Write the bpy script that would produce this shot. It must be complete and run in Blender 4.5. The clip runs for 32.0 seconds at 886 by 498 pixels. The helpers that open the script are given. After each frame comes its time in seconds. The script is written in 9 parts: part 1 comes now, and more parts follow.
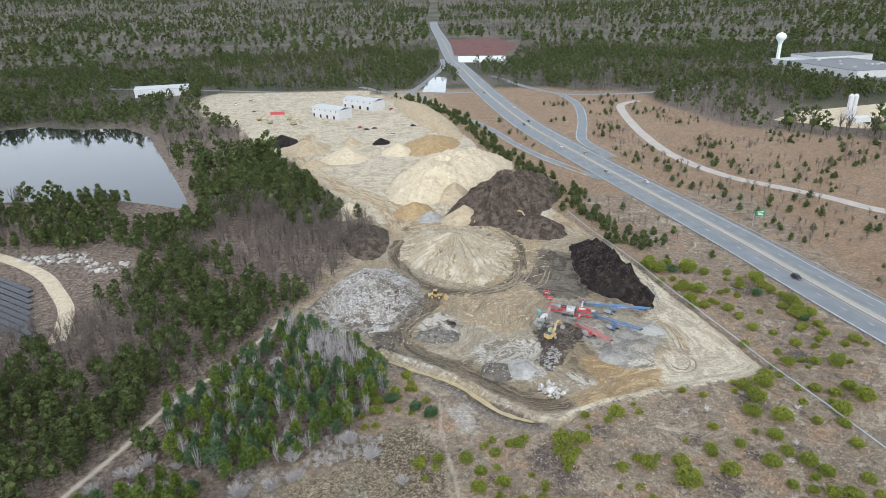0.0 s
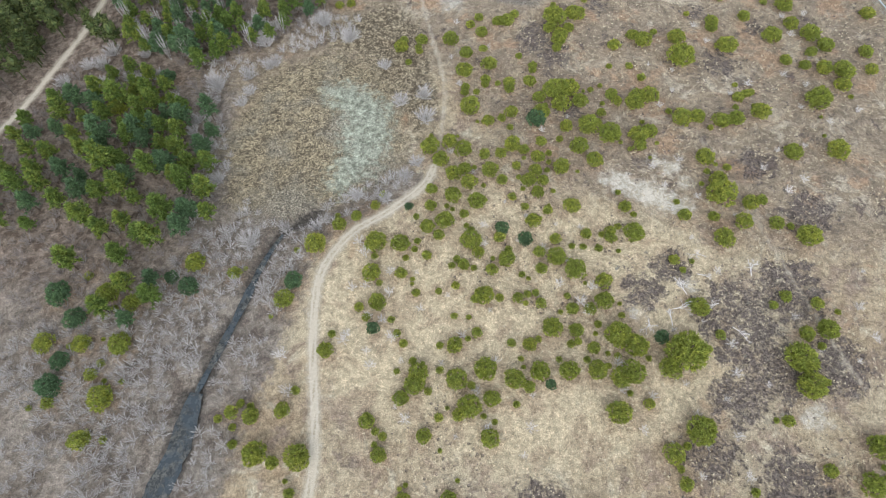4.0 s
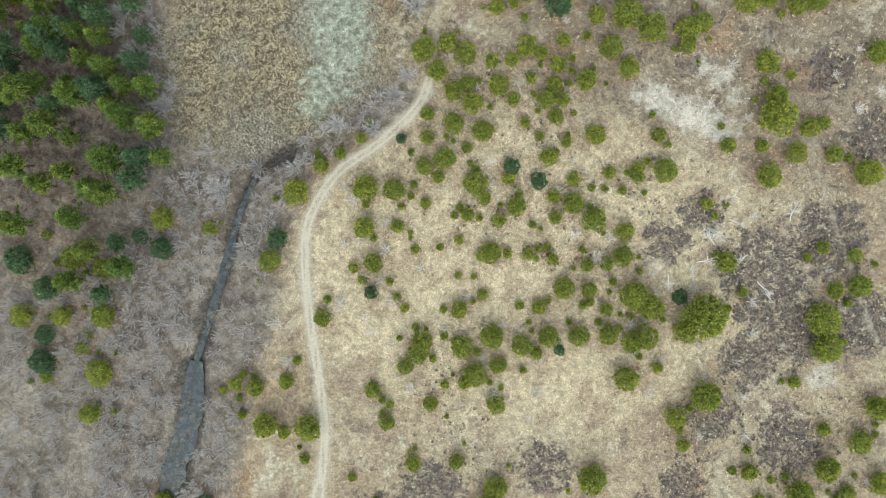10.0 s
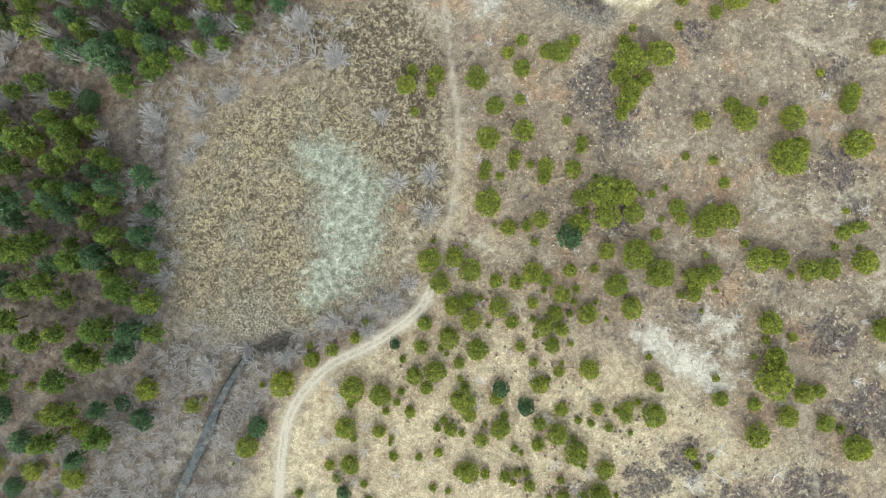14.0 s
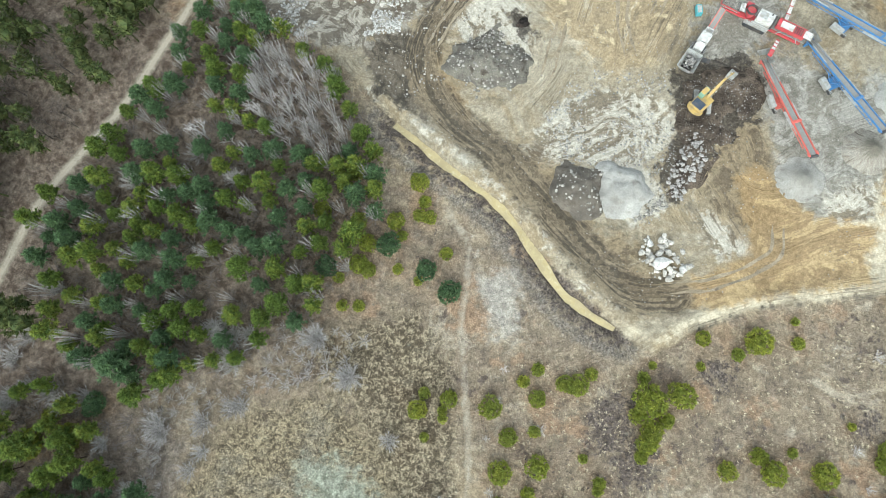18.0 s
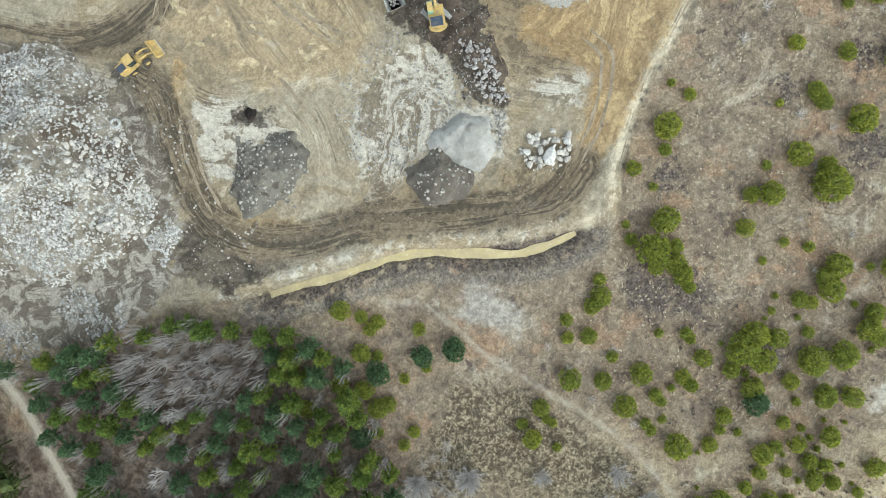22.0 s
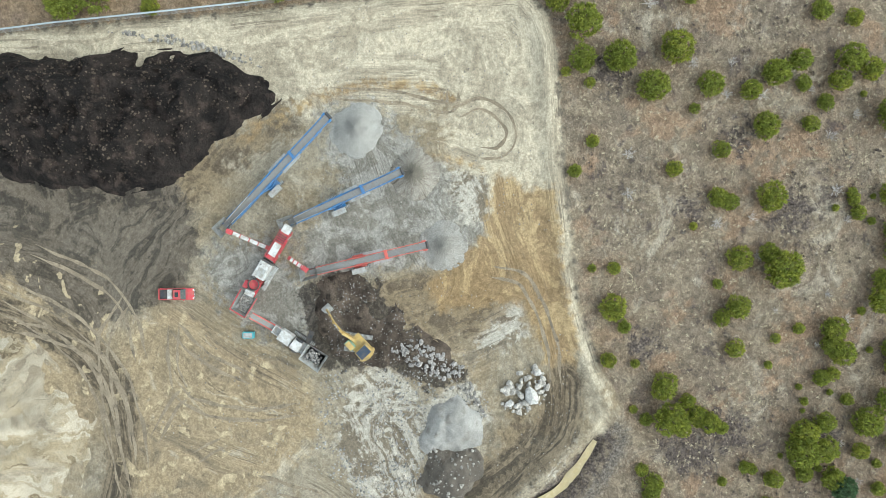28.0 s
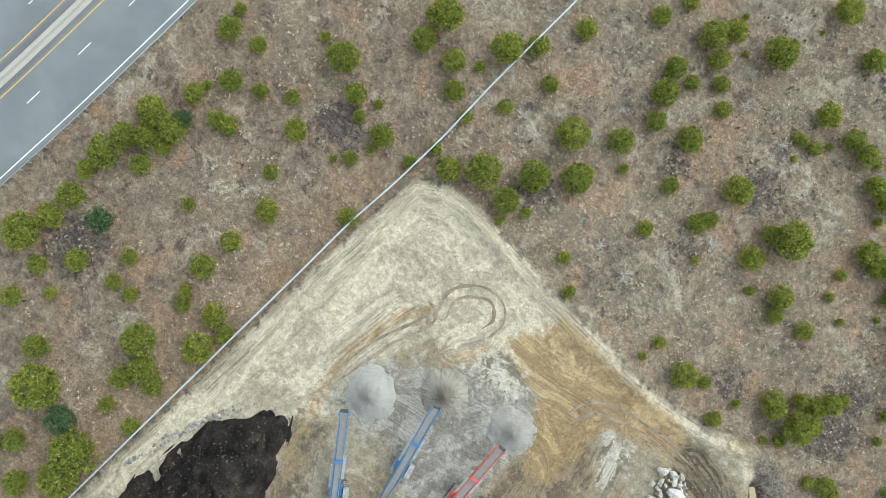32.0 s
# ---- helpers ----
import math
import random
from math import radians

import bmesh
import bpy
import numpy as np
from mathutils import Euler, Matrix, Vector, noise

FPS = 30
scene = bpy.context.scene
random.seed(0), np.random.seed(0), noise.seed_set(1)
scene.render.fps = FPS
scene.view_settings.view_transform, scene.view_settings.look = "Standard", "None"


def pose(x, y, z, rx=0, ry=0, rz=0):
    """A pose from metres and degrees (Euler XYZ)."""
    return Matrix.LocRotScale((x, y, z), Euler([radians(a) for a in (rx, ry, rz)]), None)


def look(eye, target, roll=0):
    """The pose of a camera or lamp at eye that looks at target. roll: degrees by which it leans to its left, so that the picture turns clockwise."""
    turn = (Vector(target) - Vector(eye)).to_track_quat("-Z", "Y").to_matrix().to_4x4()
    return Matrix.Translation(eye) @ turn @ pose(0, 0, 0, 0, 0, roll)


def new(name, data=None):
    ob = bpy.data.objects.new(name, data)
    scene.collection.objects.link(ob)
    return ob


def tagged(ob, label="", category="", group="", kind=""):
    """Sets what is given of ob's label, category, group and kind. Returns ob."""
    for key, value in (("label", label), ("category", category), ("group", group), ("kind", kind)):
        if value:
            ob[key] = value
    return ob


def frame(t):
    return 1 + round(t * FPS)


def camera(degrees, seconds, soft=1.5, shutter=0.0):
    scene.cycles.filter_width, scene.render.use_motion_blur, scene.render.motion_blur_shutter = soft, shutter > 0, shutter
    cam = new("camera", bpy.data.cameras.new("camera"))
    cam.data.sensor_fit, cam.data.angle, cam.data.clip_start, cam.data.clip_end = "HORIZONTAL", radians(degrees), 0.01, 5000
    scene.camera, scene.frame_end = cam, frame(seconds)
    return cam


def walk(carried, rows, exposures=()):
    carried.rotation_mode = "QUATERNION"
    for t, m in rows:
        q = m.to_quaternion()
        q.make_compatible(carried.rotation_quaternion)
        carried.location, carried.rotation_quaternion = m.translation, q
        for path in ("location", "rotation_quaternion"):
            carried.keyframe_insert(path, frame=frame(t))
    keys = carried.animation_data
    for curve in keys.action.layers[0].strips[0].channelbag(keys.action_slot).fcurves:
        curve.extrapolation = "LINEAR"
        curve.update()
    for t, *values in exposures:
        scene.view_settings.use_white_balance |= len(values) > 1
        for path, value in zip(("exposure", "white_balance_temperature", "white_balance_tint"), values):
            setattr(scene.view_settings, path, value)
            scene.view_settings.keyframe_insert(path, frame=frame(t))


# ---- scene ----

# ---- camera ----
cam = camera(70.68, 32.0, soft=0.65)
walk(cam, [
    (0.0, pose(1.55, -54.99, 115.66, 67.167, 1.566, 2.393)),
    (0.5, pose(1.61, -55.21, 115.53, 62.953, 1.506, 2.484)),
    (1.0, pose(1.59, -55.24, 115.40, 57.948, 1.476, 2.567)),
    (1.5, pose(1.56, -54.83, 115.30, 52.845, 1.526, 2.599)),
    (2.0, pose(1.57, -53.72, 115.24, 47.746, 1.575, 1.498)),
    (2.5, pose(1.59, -51.79, 115.21, 42.618, 1.530, 0.545)),
    (3.0, pose(1.61, -49.16, 115.20, 37.518, 1.580, 0.525)),
    (3.5, pose(1.55, -46.04, 115.15, 32.418, 1.615, 0.524)),
    (4.0, pose(1.36, -42.52, 115.03, 27.344, 1.582, 0.526)),
    (4.5, pose(1.13, -38.70, 114.89, 22.286, 1.514, 0.519)),
    (6.5, pose(0.34, -21.96, 114.18, 2.204, 1.372, 0.522)),
    (7.0, pose(0.17, -17.61, 113.96, -1.978, 1.320, 0.552)),
    (7.5, pose(0.07, -13.20, 113.74, -1.841, 1.330, 0.518)),
    (8.0, pose(0.01, -8.81, 113.55, -1.686, 1.347, 0.543)),
    (8.5, pose(-0.01, -4.42, 113.38, -1.469, 1.375, 0.454)),
    (9.0, pose(0.00, 0.00, 113.30, -1.329, 1.371, -0.432)),
    (9.5, pose(0.07, 4.49, 113.16, -1.215, 1.387, -0.882)),
    (10.0, pose(0.19, 9.07, 113.00, -1.142, 1.423, -1.053)),
    (10.5, pose(0.38, 13.70, 112.84, -1.053, 1.495, -1.286)),
    (11.0, pose(0.63, 18.34, 112.70, -1.040, 1.539, -2.062)),
    (11.5, pose(0.86, 22.94, 112.57, -0.968, 1.590, -2.140)),
    (12.0, pose(1.05, 27.53, 112.44, -0.795, 1.674, -0.941)),
    (12.5, pose(1.11, 32.11, 112.27, -0.649, 1.743, 0.622)),
    (13.0, pose(1.02, 36.63, 112.09, -0.566, 1.784, 1.580)),
    (13.5, pose(0.71, 41.11, 111.97, -0.371, 1.821, 4.318)),
    (15.5, pose(-1.40, 59.19, 111.47, -0.072, 2.309, 10.306)),
    (16.0, pose(-1.83, 63.73, 111.41, 1.923, 2.521, 10.608)),
    (16.5, pose(-2.24, 68.13, 111.31, 6.688, 2.756, 10.841)),
    (17.0, pose(-2.72, 72.30, 111.24, 11.271, 2.921, 10.954)),
    (17.5, pose(-3.35, 76.33, 111.35, 13.668, 3.050, 10.848)),
    (18.0, pose(-4.06, 80.39, 111.52, 11.384, 3.068, 10.233)),
    (18.5, pose(-4.64, 84.53, 111.64, 6.394, 3.110, 3.677)),
    (19.0, pose(-4.79, 88.68, 111.63, 0.530, 3.134, -9.969)),
    (19.5, pose(-4.43, 92.64, 111.44, -0.827, 2.963, -22.861)),
    (20.0, pose(-3.52, 96.30, 111.27, -1.555, 2.613, -34.220)),
    (20.5, pose(-2.05, 99.62, 111.05, -2.127, 2.100, -43.205)),
    (21.0, pose(-0.09, 102.58, 110.82, -2.243, 1.780, -44.429)),
    (21.5, pose(2.22, 105.33, 110.62, -2.141, 1.626, -44.497)),
    (22.0, pose(4.73, 107.94, 110.48, -1.955, 1.470, -46.128)),
    (22.5, pose(7.42, 110.34, 110.29, -1.829, 1.255, -50.540)),
    (23.0, pose(10.44, 112.41, 110.15, -1.733, 1.014, -57.224)),
    (23.5, pose(13.82, 114.12, 110.00, -1.744, 0.798, -63.972)),
    (24.0, pose(17.56, 115.57, 109.77, -1.894, 0.579, -69.865)),
    (24.5, pose(21.61, 116.94, 109.58, -2.083, 0.529, -71.156)),
    (25.0, pose(25.75, 118.23, 109.49, -2.243, 0.565, -71.451)),
    (25.5, pose(29.80, 119.41, 109.41, -2.152, 0.649, -71.480)),
    (27.5, pose(45.40, 123.26, 108.82, -1.299, 0.654, -78.695)),
    (28.0, pose(49.33, 124.08, 108.70, -1.218, 0.584, -79.791)),
    (28.5, pose(53.38, 124.74, 108.64, -1.054, 0.481, -82.097)),
    (29.0, pose(57.53, 125.14, 108.61, -0.886, 0.407, -84.672)),
    (29.5, pose(61.70, 125.24, 108.61, -0.747, 0.377, -88.611)),
    (30.0, pose(65.87, 125.00, 108.63, -0.651, 0.288, -93.836)),
    (30.5, pose(69.95, 124.41, 108.58, -0.573, 0.186, -99.793)),
    (31.0, pose(73.93, 123.55, 108.43, -0.477, 0.020, -105.899)),
    (31.5, pose(77.76, 122.46, 108.20, -0.349, -0.221, -112.071)),
    (32.0, pose(81.49, 121.26, 107.93, -0.177, -0.570, -118.134)),
], exposures=[(0.0, 0.96, 6250, 9), (1.0, 0.96, 6600, 10), (2.0, 1.04, 6600, 10), (4.5, 1.24, 6400, 7), (7.0, 1.28, 6550, 1), (12.0, 1.32, 6650, 0), (16.0, 1.54, 6600, 0), (19.0, 1.36, 6500, -1), (23.0, 1.19, 6500, 0), (32.0, 1.13, 6450, 0)])

# ---- sky and sun: bright overcast ----
world = bpy.data.worlds.new("overcast_sky")
scene.world = world
world.use_nodes = True
wn = world.node_tree
sky = wn.nodes.new("ShaderNodeTexSky")
sky.sky_type = "NISHITA"
sky.sun_disc = False
sky.sun_elevation = radians(42)
sky.sun_rotation = radians(200)
sky.air_density, sky.dust_density, sky.ozone_density = 1.0, 1.5, 1.0
sky_tone = wn.nodes.new("ShaderNodeHueSaturation")
sky_tone.inputs["Saturation"].default_value = 0.35
wn.links.new(sky.outputs[0], sky_tone.inputs["Color"])
wn.links.new(sky_tone.outputs[0], wn.nodes["Background"].inputs[0])
wn.nodes["Background"].inputs[1].default_value = 0.15
sun = new("sun", bpy.data.lights.new("sun", "SUN"))
sun.data.energy, sun.data.angle, sun.data.color = 0.9, radians(55), (1.0, 0.98, 0.95)
sun.matrix_world = look((60, -160, 150), (0, 0, 0))

# ---- materials ----
class Nodes:
    """A short way to write a node tree."""

    def __init__(self, name, rough=0.9, metal=0.0, spec=0.3):
        self.m = bpy.data.materials.new(name)
        self.m.use_nodes = True
        self.t = self.m.node_tree
        self.b = self.t.nodes["Principled BSDF"]
        self.b.inputs["Roughness"].default_value = rough
        self.b.inputs["Metallic"].default_value = metal
        self.b.inputs["Specular IOR Level"].default_value = spec
        self.pos = self.t.nodes.new("ShaderNodeNewGeometry").outputs["Position"]

    def put(self, sock, v):
        if isinstance(v, bpy.types.NodeSocket):
            self.t.links.new(v, sock)
        elif isinstance(v, (tuple, list)) and len(v) == 3 and sock.type == "RGBA":
            sock.default_value = (*v, 1)
        else:
            sock.default_value = v

    def noise(self, scale, detail=4.0, rough=0.55, vec=None, warp=0.0):
        n = self.t.nodes.new("ShaderNodeTexNoise")
        n.inputs["Scale"].default_value, n.inputs["Detail"].default_value = scale, detail
        n.inputs["Roughness"].default_value, n.inputs["Distortion"].default_value = rough, warp
        self.t.links.new(vec or self.pos, n.inputs["Vector"])
        return n.outputs["Fac"]

    def voronoi(self, scale, out="Distance", vec=None, feature="F1"):
        n = self.t.nodes.new("ShaderNodeTexVoronoi")
        n.feature = feature
        n.inputs["Scale"].default_value = scale
        self.t.links.new(vec or self.pos, n.inputs["Vector"])
        return n.outputs[out]

    def math(self, op, a, b=0.0, c=0.0):
        n = self.t.nodes.new("ShaderNodeMath")
        n.operation = op
        for s, v in zip(n.inputs, (a, b, c)):
            self.put(s, v)
        return n.outputs[0]

    def span(self, v, lo, hi, a=0.0, b=1.0):
        n = self.t.nodes.new("ShaderNodeMapRange")
        n.interpolation_type = "SMOOTHSTEP"
        for s, x in zip(n.inputs, (v, lo, hi, a, b)):
            self.put(s, x)
        return n.outputs[0]

    def mix(self, f, a, b, blend="MIX"):
        n = self.t.nodes.new("ShaderNodeMix")
        n.data_type, n.blend_type = "RGBA", blend
        for k, v in (("Factor_Float", f), ("A_Color", a), ("B_Color", b)):
            self.put(next(s for s in n.inputs if s.identifier == k), v)
        return next(s for s in n.outputs if s.identifier == "Result_Color")

    def ramp(self, v, *stops):
        n = self.t.nodes.new("ShaderNodeValToRGB")
        e = n.color_ramp.elements
        while len(e) < len(stops):
            e.new(0.5)
        for k, (p, c) in zip(e, stops):
            k.position, k.color = p, (*c, 1)
        self.put(n.inputs[0], v)
        return n.outputs[0]

    def attr(self, name):
        n = self.t.nodes.new("ShaderNodeAttribute")
        n.attribute_name = name
        return n

    def chan(self, name):
        """The three parts of a stored colour."""
        s = self.t.nodes.new("ShaderNodeSeparateColor")
        self.t.links.new(self.attr(name).outputs["Color"], s.inputs[0])
        return s.outputs[0], s.outputs[1], s.outputs[2]

    def vec(self, x, y, z=0.0):
        n = self.t.nodes.new("ShaderNodeCombineXYZ")
        for s, v in zip(n.inputs, (x, y, z)):
            self.put(s, v)
        return n.outputs[0]

    def sep(self, k):
        """One coordinate of the place."""
        n = self.t.nodes.new("ShaderNodeSeparateXYZ")
        self.t.links.new(self.pos, n.inputs[0])
        return n.outputs[k]

    def mixf(self, f, a, b):
        return self.math("ADD", a, self.math("MULTIPLY", f, self.math("SUBTRACT", b, a)))

    def random(self):
        return self.t.nodes.new("ShaderNodeObjectInfo").outputs["Random"]

    def island(self):
        return self.t.nodes.new("ShaderNodeNewGeometry").outputs["Random Per Island"]

    def bump(self, h, dist=0.1, strength=1.0):
        n = self.t.nodes.new("ShaderNodeBump")
        n.inputs["Distance"].default_value, n.inputs["Strength"].default_value = dist, strength
        self.put(n.inputs["Height"], h)
        self.t.links.new(n.outputs[0], self.b.inputs["Normal"])

    def done(self, color, rough=None):
        self.put(self.b.inputs["Base Color"], color)
        if rough is not None:
            self.put(self.b.inputs["Roughness"], rough)
        return self.m


def paint(name, c, rough=0.45, metal=0.0, dirt=0.35, dirt_c=(0.22, 0.18, 0.13), scale=1.3):
    """Painted or bare metal with dust and wear."""
    n = Nodes(name, rough, metal)
    worn = n.math("MULTIPLY", n.span(n.noise(scale, 8, 0.7), 0.4, 0.66), dirt)
    fine = n.span(n.noise(scale * 9, 3), 0.3, 0.7, 0.85, 1.12)
    return n.done(n.mix(worn, n.mix(1.0, c, n.vec(fine, fine, fine), "MULTIPLY"), dirt_c), n.span(n.noise(scale * 2), 0.3, 0.7, rough - 0.1, rough + 0.2))


def rock_mat(name, dark, light, scale=1.5):
    n = Nodes(name, 0.92)
    c = n.mix(n.span(n.noise(scale * 3, 5), 0.3, 0.7), dark, light)
    r = n.span(n.island(), 0.0, 1.0, 0.55, 1.25)
    o = n.span(n.random(), 0.0, 1.0, 0.8, 1.15)
    n.bump(n.noise(scale * 6, 6), 0.05)
    return n.done(n.mix(1.0, n.mix(1.0, c, n.vec(r, r, r), "MULTIPLY"), n.vec(o, o, o), "MULTIPLY"))


def leaf_mat(name, a, b, c, thin=0.4):
    """Needles: a shade for the tree, a shade for each tuft."""
    n = Nodes(name, 0.6, spec=0.2)
    tree = n.mix(n.random(), a, b)
    patch = n.mix(n.span(n.noise(0.9, 3), 0.35, 0.65), tree, c)
    r = n.span(n.island(), 0.0, 1.0, 0.65, 1.35)
    f = n.span(n.noise(2.2, 4, 0.7), 0.36, 0.64, 0.68, 1.32)
    r = n.math("MULTIPLY", r, f)
    col = n.mix(1.0, patch, n.vec(r, r, r), "MULTIPLY")
    through_light, both = n.t.nodes.new("ShaderNodeBsdfTranslucent"), n.t.nodes.new("ShaderNodeMixShader")
    n.put(through_light.inputs["Color"], col)
    both.inputs[0].default_value = thin
    n.t.links.new(n.b.outputs[0], both.inputs[1])
    n.t.links.new(through_light.outputs[0], both.inputs[2])
    n.t.links.new(both.outputs[0], n.t.nodes["Material Output"].inputs["Surface"])
    return n.done(col)


def twig_mat(name, a, b):
    n = Nodes(name, 0.9)
    r = n.span(n.island(), 0.0, 1.0, 0.7, 1.3)
    return n.done(n.mix(1.0, n.mix(n.random(), a, b), n.vec(r, r, r), "MULTIPLY"))


def earth_mat(name, a, b, c, grain=6.0, bump=0.12, clump=0.7):
    """Loose heaped material with grain at two scales."""
    n = Nodes(name, 0.95, spec=0.15)
    big = n.mix(n.span(n.noise(0.25, 4, warp=0.6), 0.35, 0.65), a, b)
    col = n.mix(n.span(n.noise(clump, 6), 0.5, 0.72), big, c)
    g = n.span(n.noise(grain, 4, 0.7), 0.25, 0.75, 0.68, 1.3)
    n.bump(n.math("ADD", n.noise(grain, 5), n.math("MULTIPLY", n.noise(clump, 4), 2.0)), bump)
    return n.done(n.mix(1.0, col, n.vec(g, g, g), "MULTIPLY"))


M_PINE = leaf_mat("scrub_pine_needles", (0.29, 0.335, 0.07), (0.4, 0.42, 0.085), (0.25, 0.3, 0.07), 0.5)
M_DARK_PINE = leaf_mat("dark_pine_needles", (0.12, 0.2, 0.1), (0.16, 0.25, 0.12), (0.1, 0.17, 0.09), 0.45)
M_FOREST_PINE = leaf_mat("forest_pine_needles", (0.17, 0.25, 0.06), (0.31, 0.36, 0.08), (0.14, 0.21, 0.06), 0.5)
M_BARK = earth_mat("pine_bark", (0.09, 0.065, 0.05), (0.14, 0.11, 0.09), (0.06, 0.045, 0.035), 9)
M_TWIG = twig_mat("bare_twigs", (0.38, 0.365, 0.36), (0.48, 0.465, 0.46))
M_WOOD_TWIG = twig_mat("dark_bare_twigs", (0.19, 0.168, 0.157), (0.27, 0.245, 0.235))
M_BIRCH = twig_mat("pale_birch_stems", (0.5, 0.48, 0.47), (0.64, 0.62, 0.61))
M_FAR_PINE = leaf_mat("far_pine_needles", (0.062, 0.09, 0.034), (0.062, 0.09, 0.034), (0.1, 0.118, 0.04), 0.3)
M_FAR_BARE = leaf_mat("far_bare_crowns", (0.21, 0.185, 0.17), (0.21, 0.185, 0.17), (0.15, 0.125, 0.11))
M_SAND = earth_mat("heaped_sand", (0.35, 0.29, 0.195), (0.42, 0.355, 0.25), (0.25, 0.205, 0.14), 5, 0.1)
M_PALE_SAND = earth_mat("pale_sand", (0.46, 0.4, 0.29), (0.54, 0.475, 0.355), (0.35, 0.29, 0.2), 5, 0.1)
M_ORANGE_SAND = earth_mat("orange_sand", (0.3, 0.21, 0.11), (0.35, 0.27, 0.155), (0.25, 0.165, 0.08), 5, 0.1)
M_MULCH = earth_mat("dark_mulch", (0.012, 0.011, 0.011), (0.03, 0.025, 0.023), (0.06, 0.046, 0.04), 2.6, 0.6, 0.45)
M_LOAM = earth_mat("brown_loam", (0.055, 0.044, 0.036), (0.13, 0.105, 0.084), (0.03, 0.025, 0.021), 3, 0.35, 0.5)
M_GREY_GRAVEL = earth_mat("grey_crushed_stone", (0.27, 0.268, 0.255), (0.37, 0.367, 0.35), (0.22, 0.212, 0.195), 5, 0.15, 0.5)
M_DARK_GRAVEL = earth_mat("brown_grey_crushed_stone", (0.1, 0.09, 0.078), (0.16, 0.142, 0.12), (0.08, 0.068, 0.058), 8, 0.1)
M_RUBBLE_SOIL = earth_mat("rubble_soil", (0.125, 0.117, 0.104), (0.185, 0.174, 0.15), (0.075, 0.064, 0.053), 5, 0.25)
M_CONCRETE = rock_mat("broken_concrete", (0.24, 0.238, 0.228), (0.47, 0.468, 0.455))
M_STONE = rock_mat("field_stone", (0.25, 0.24, 0.22), (0.44, 0.425, 0.395))
M_DARK_STONE = rock_mat("dark_wet_stone", (0.14, 0.135, 0.13), (0.34, 0.33, 0.32))


def rilled_mat(name, cx, cy, spokes, a, b, c, reach, core=None, relief=3.0):
    """Heaped grains that have run down in streaks from the top."""
    n = Nodes(name, 0.95, spec=0.15)
    dx, dy = n.math("SUBTRACT", n.sep(0), cx), n.math("SUBTRACT", n.sep(1), cy)
    turn = n.math("ARCTAN2", dy, dx)
    away = n.math("SQRT", n.math("ADD", n.math("MULTIPLY", dx, dx), n.math("MULTIPLY", dy, dy)))
    wob = n.math("MULTIPLY", n.math("SUBTRACT", n.noise(0.35, 5, 0.6), 0.5), 0.35)
    run = n.noise(1.0, 6, 0.62, n.vec(n.math("MULTIPLY", n.math("ADD", turn, wob), spokes), n.math("MULTIPLY", away, 1.6 / reach), 0.0), 0.5)
    big = n.noise(1.6 / reach, 6, 0.65, warp=1.0)
    col = n.mix(n.span(run, 0.42, 0.56), a, b)
    col = n.mix(n.math("MULTIPLY", n.span(run, 0.56, 0.66), n.span(away, reach * 0.2, reach * 0.45)), col, c)
    col = n.mix(n.math("MULTIPLY", n.span(big, 0.5, 0.62), 0.7), col, n.mix(n.span(run, 0.4, 0.6), c, a))
    if core:
        col = n.mix(n.math("MULTIPLY", n.span(n.math("ADD", away, n.math("MULTIPLY", n.math("SUBTRACT", run, 0.5), reach * 1.2)), reach * 0.25, reach * 0.6, 1.0, 0.0), 0.9), col, core)
    g = n.span(n.noise(6, 6, 0.8), 0.36, 0.64, 0.68, 1.3)
    n.bump(n.math("ADD", n.noise(6, 5), n.math("MULTIPLY", run, relief)), 0.15)
    return n.done(n.mix(1.0, col, n.vec(g, g, g), "MULTIPLY"))


def rubble_mat():
    """Grey-brown soil with patches of small white broken pieces."""
    n = Nodes("rubble_and_soil", 0.95, spec=0.15)
    soil = n.mix(n.span(n.noise(0.3, 7, 0.68, warp=0.8), 0.4, 0.6), (0.15, 0.132, 0.108), (0.29, 0.265, 0.222))
    soil = n.mix(n.span(n.noise(0.12, 5), 0.5, 0.62), soil, (0.11, 0.088, 0.068))
    chip = n.voronoi(2.6, "Color")
    s = n.t.nodes.new("ShaderNodeSeparateColor")
    n.t.links.new(chip, s.inputs[0])
    where = n.math("ADD", n.math("MULTIPLY", s.outputs[0], 0.35), n.noise(0.16, 7, 0.7, warp=0.8))
    piece = n.mix(s.outputs[1], (0.33, 0.325, 0.31), (0.62, 0.615, 0.6))
    col = n.mix(n.span(where, 0.7, 0.78), soil, piece)
    g = n.span(n.noise(5, 5, 0.75), 0.3, 0.7, 0.7, 1.25)
    n.bump(n.math("ADD", n.noise(3.5, 6, 0.7), s.outputs[0]), 0.3)
    return n.done(n.mix(1.0, col, n.vec(g, g, g), "MULTIPLY"))


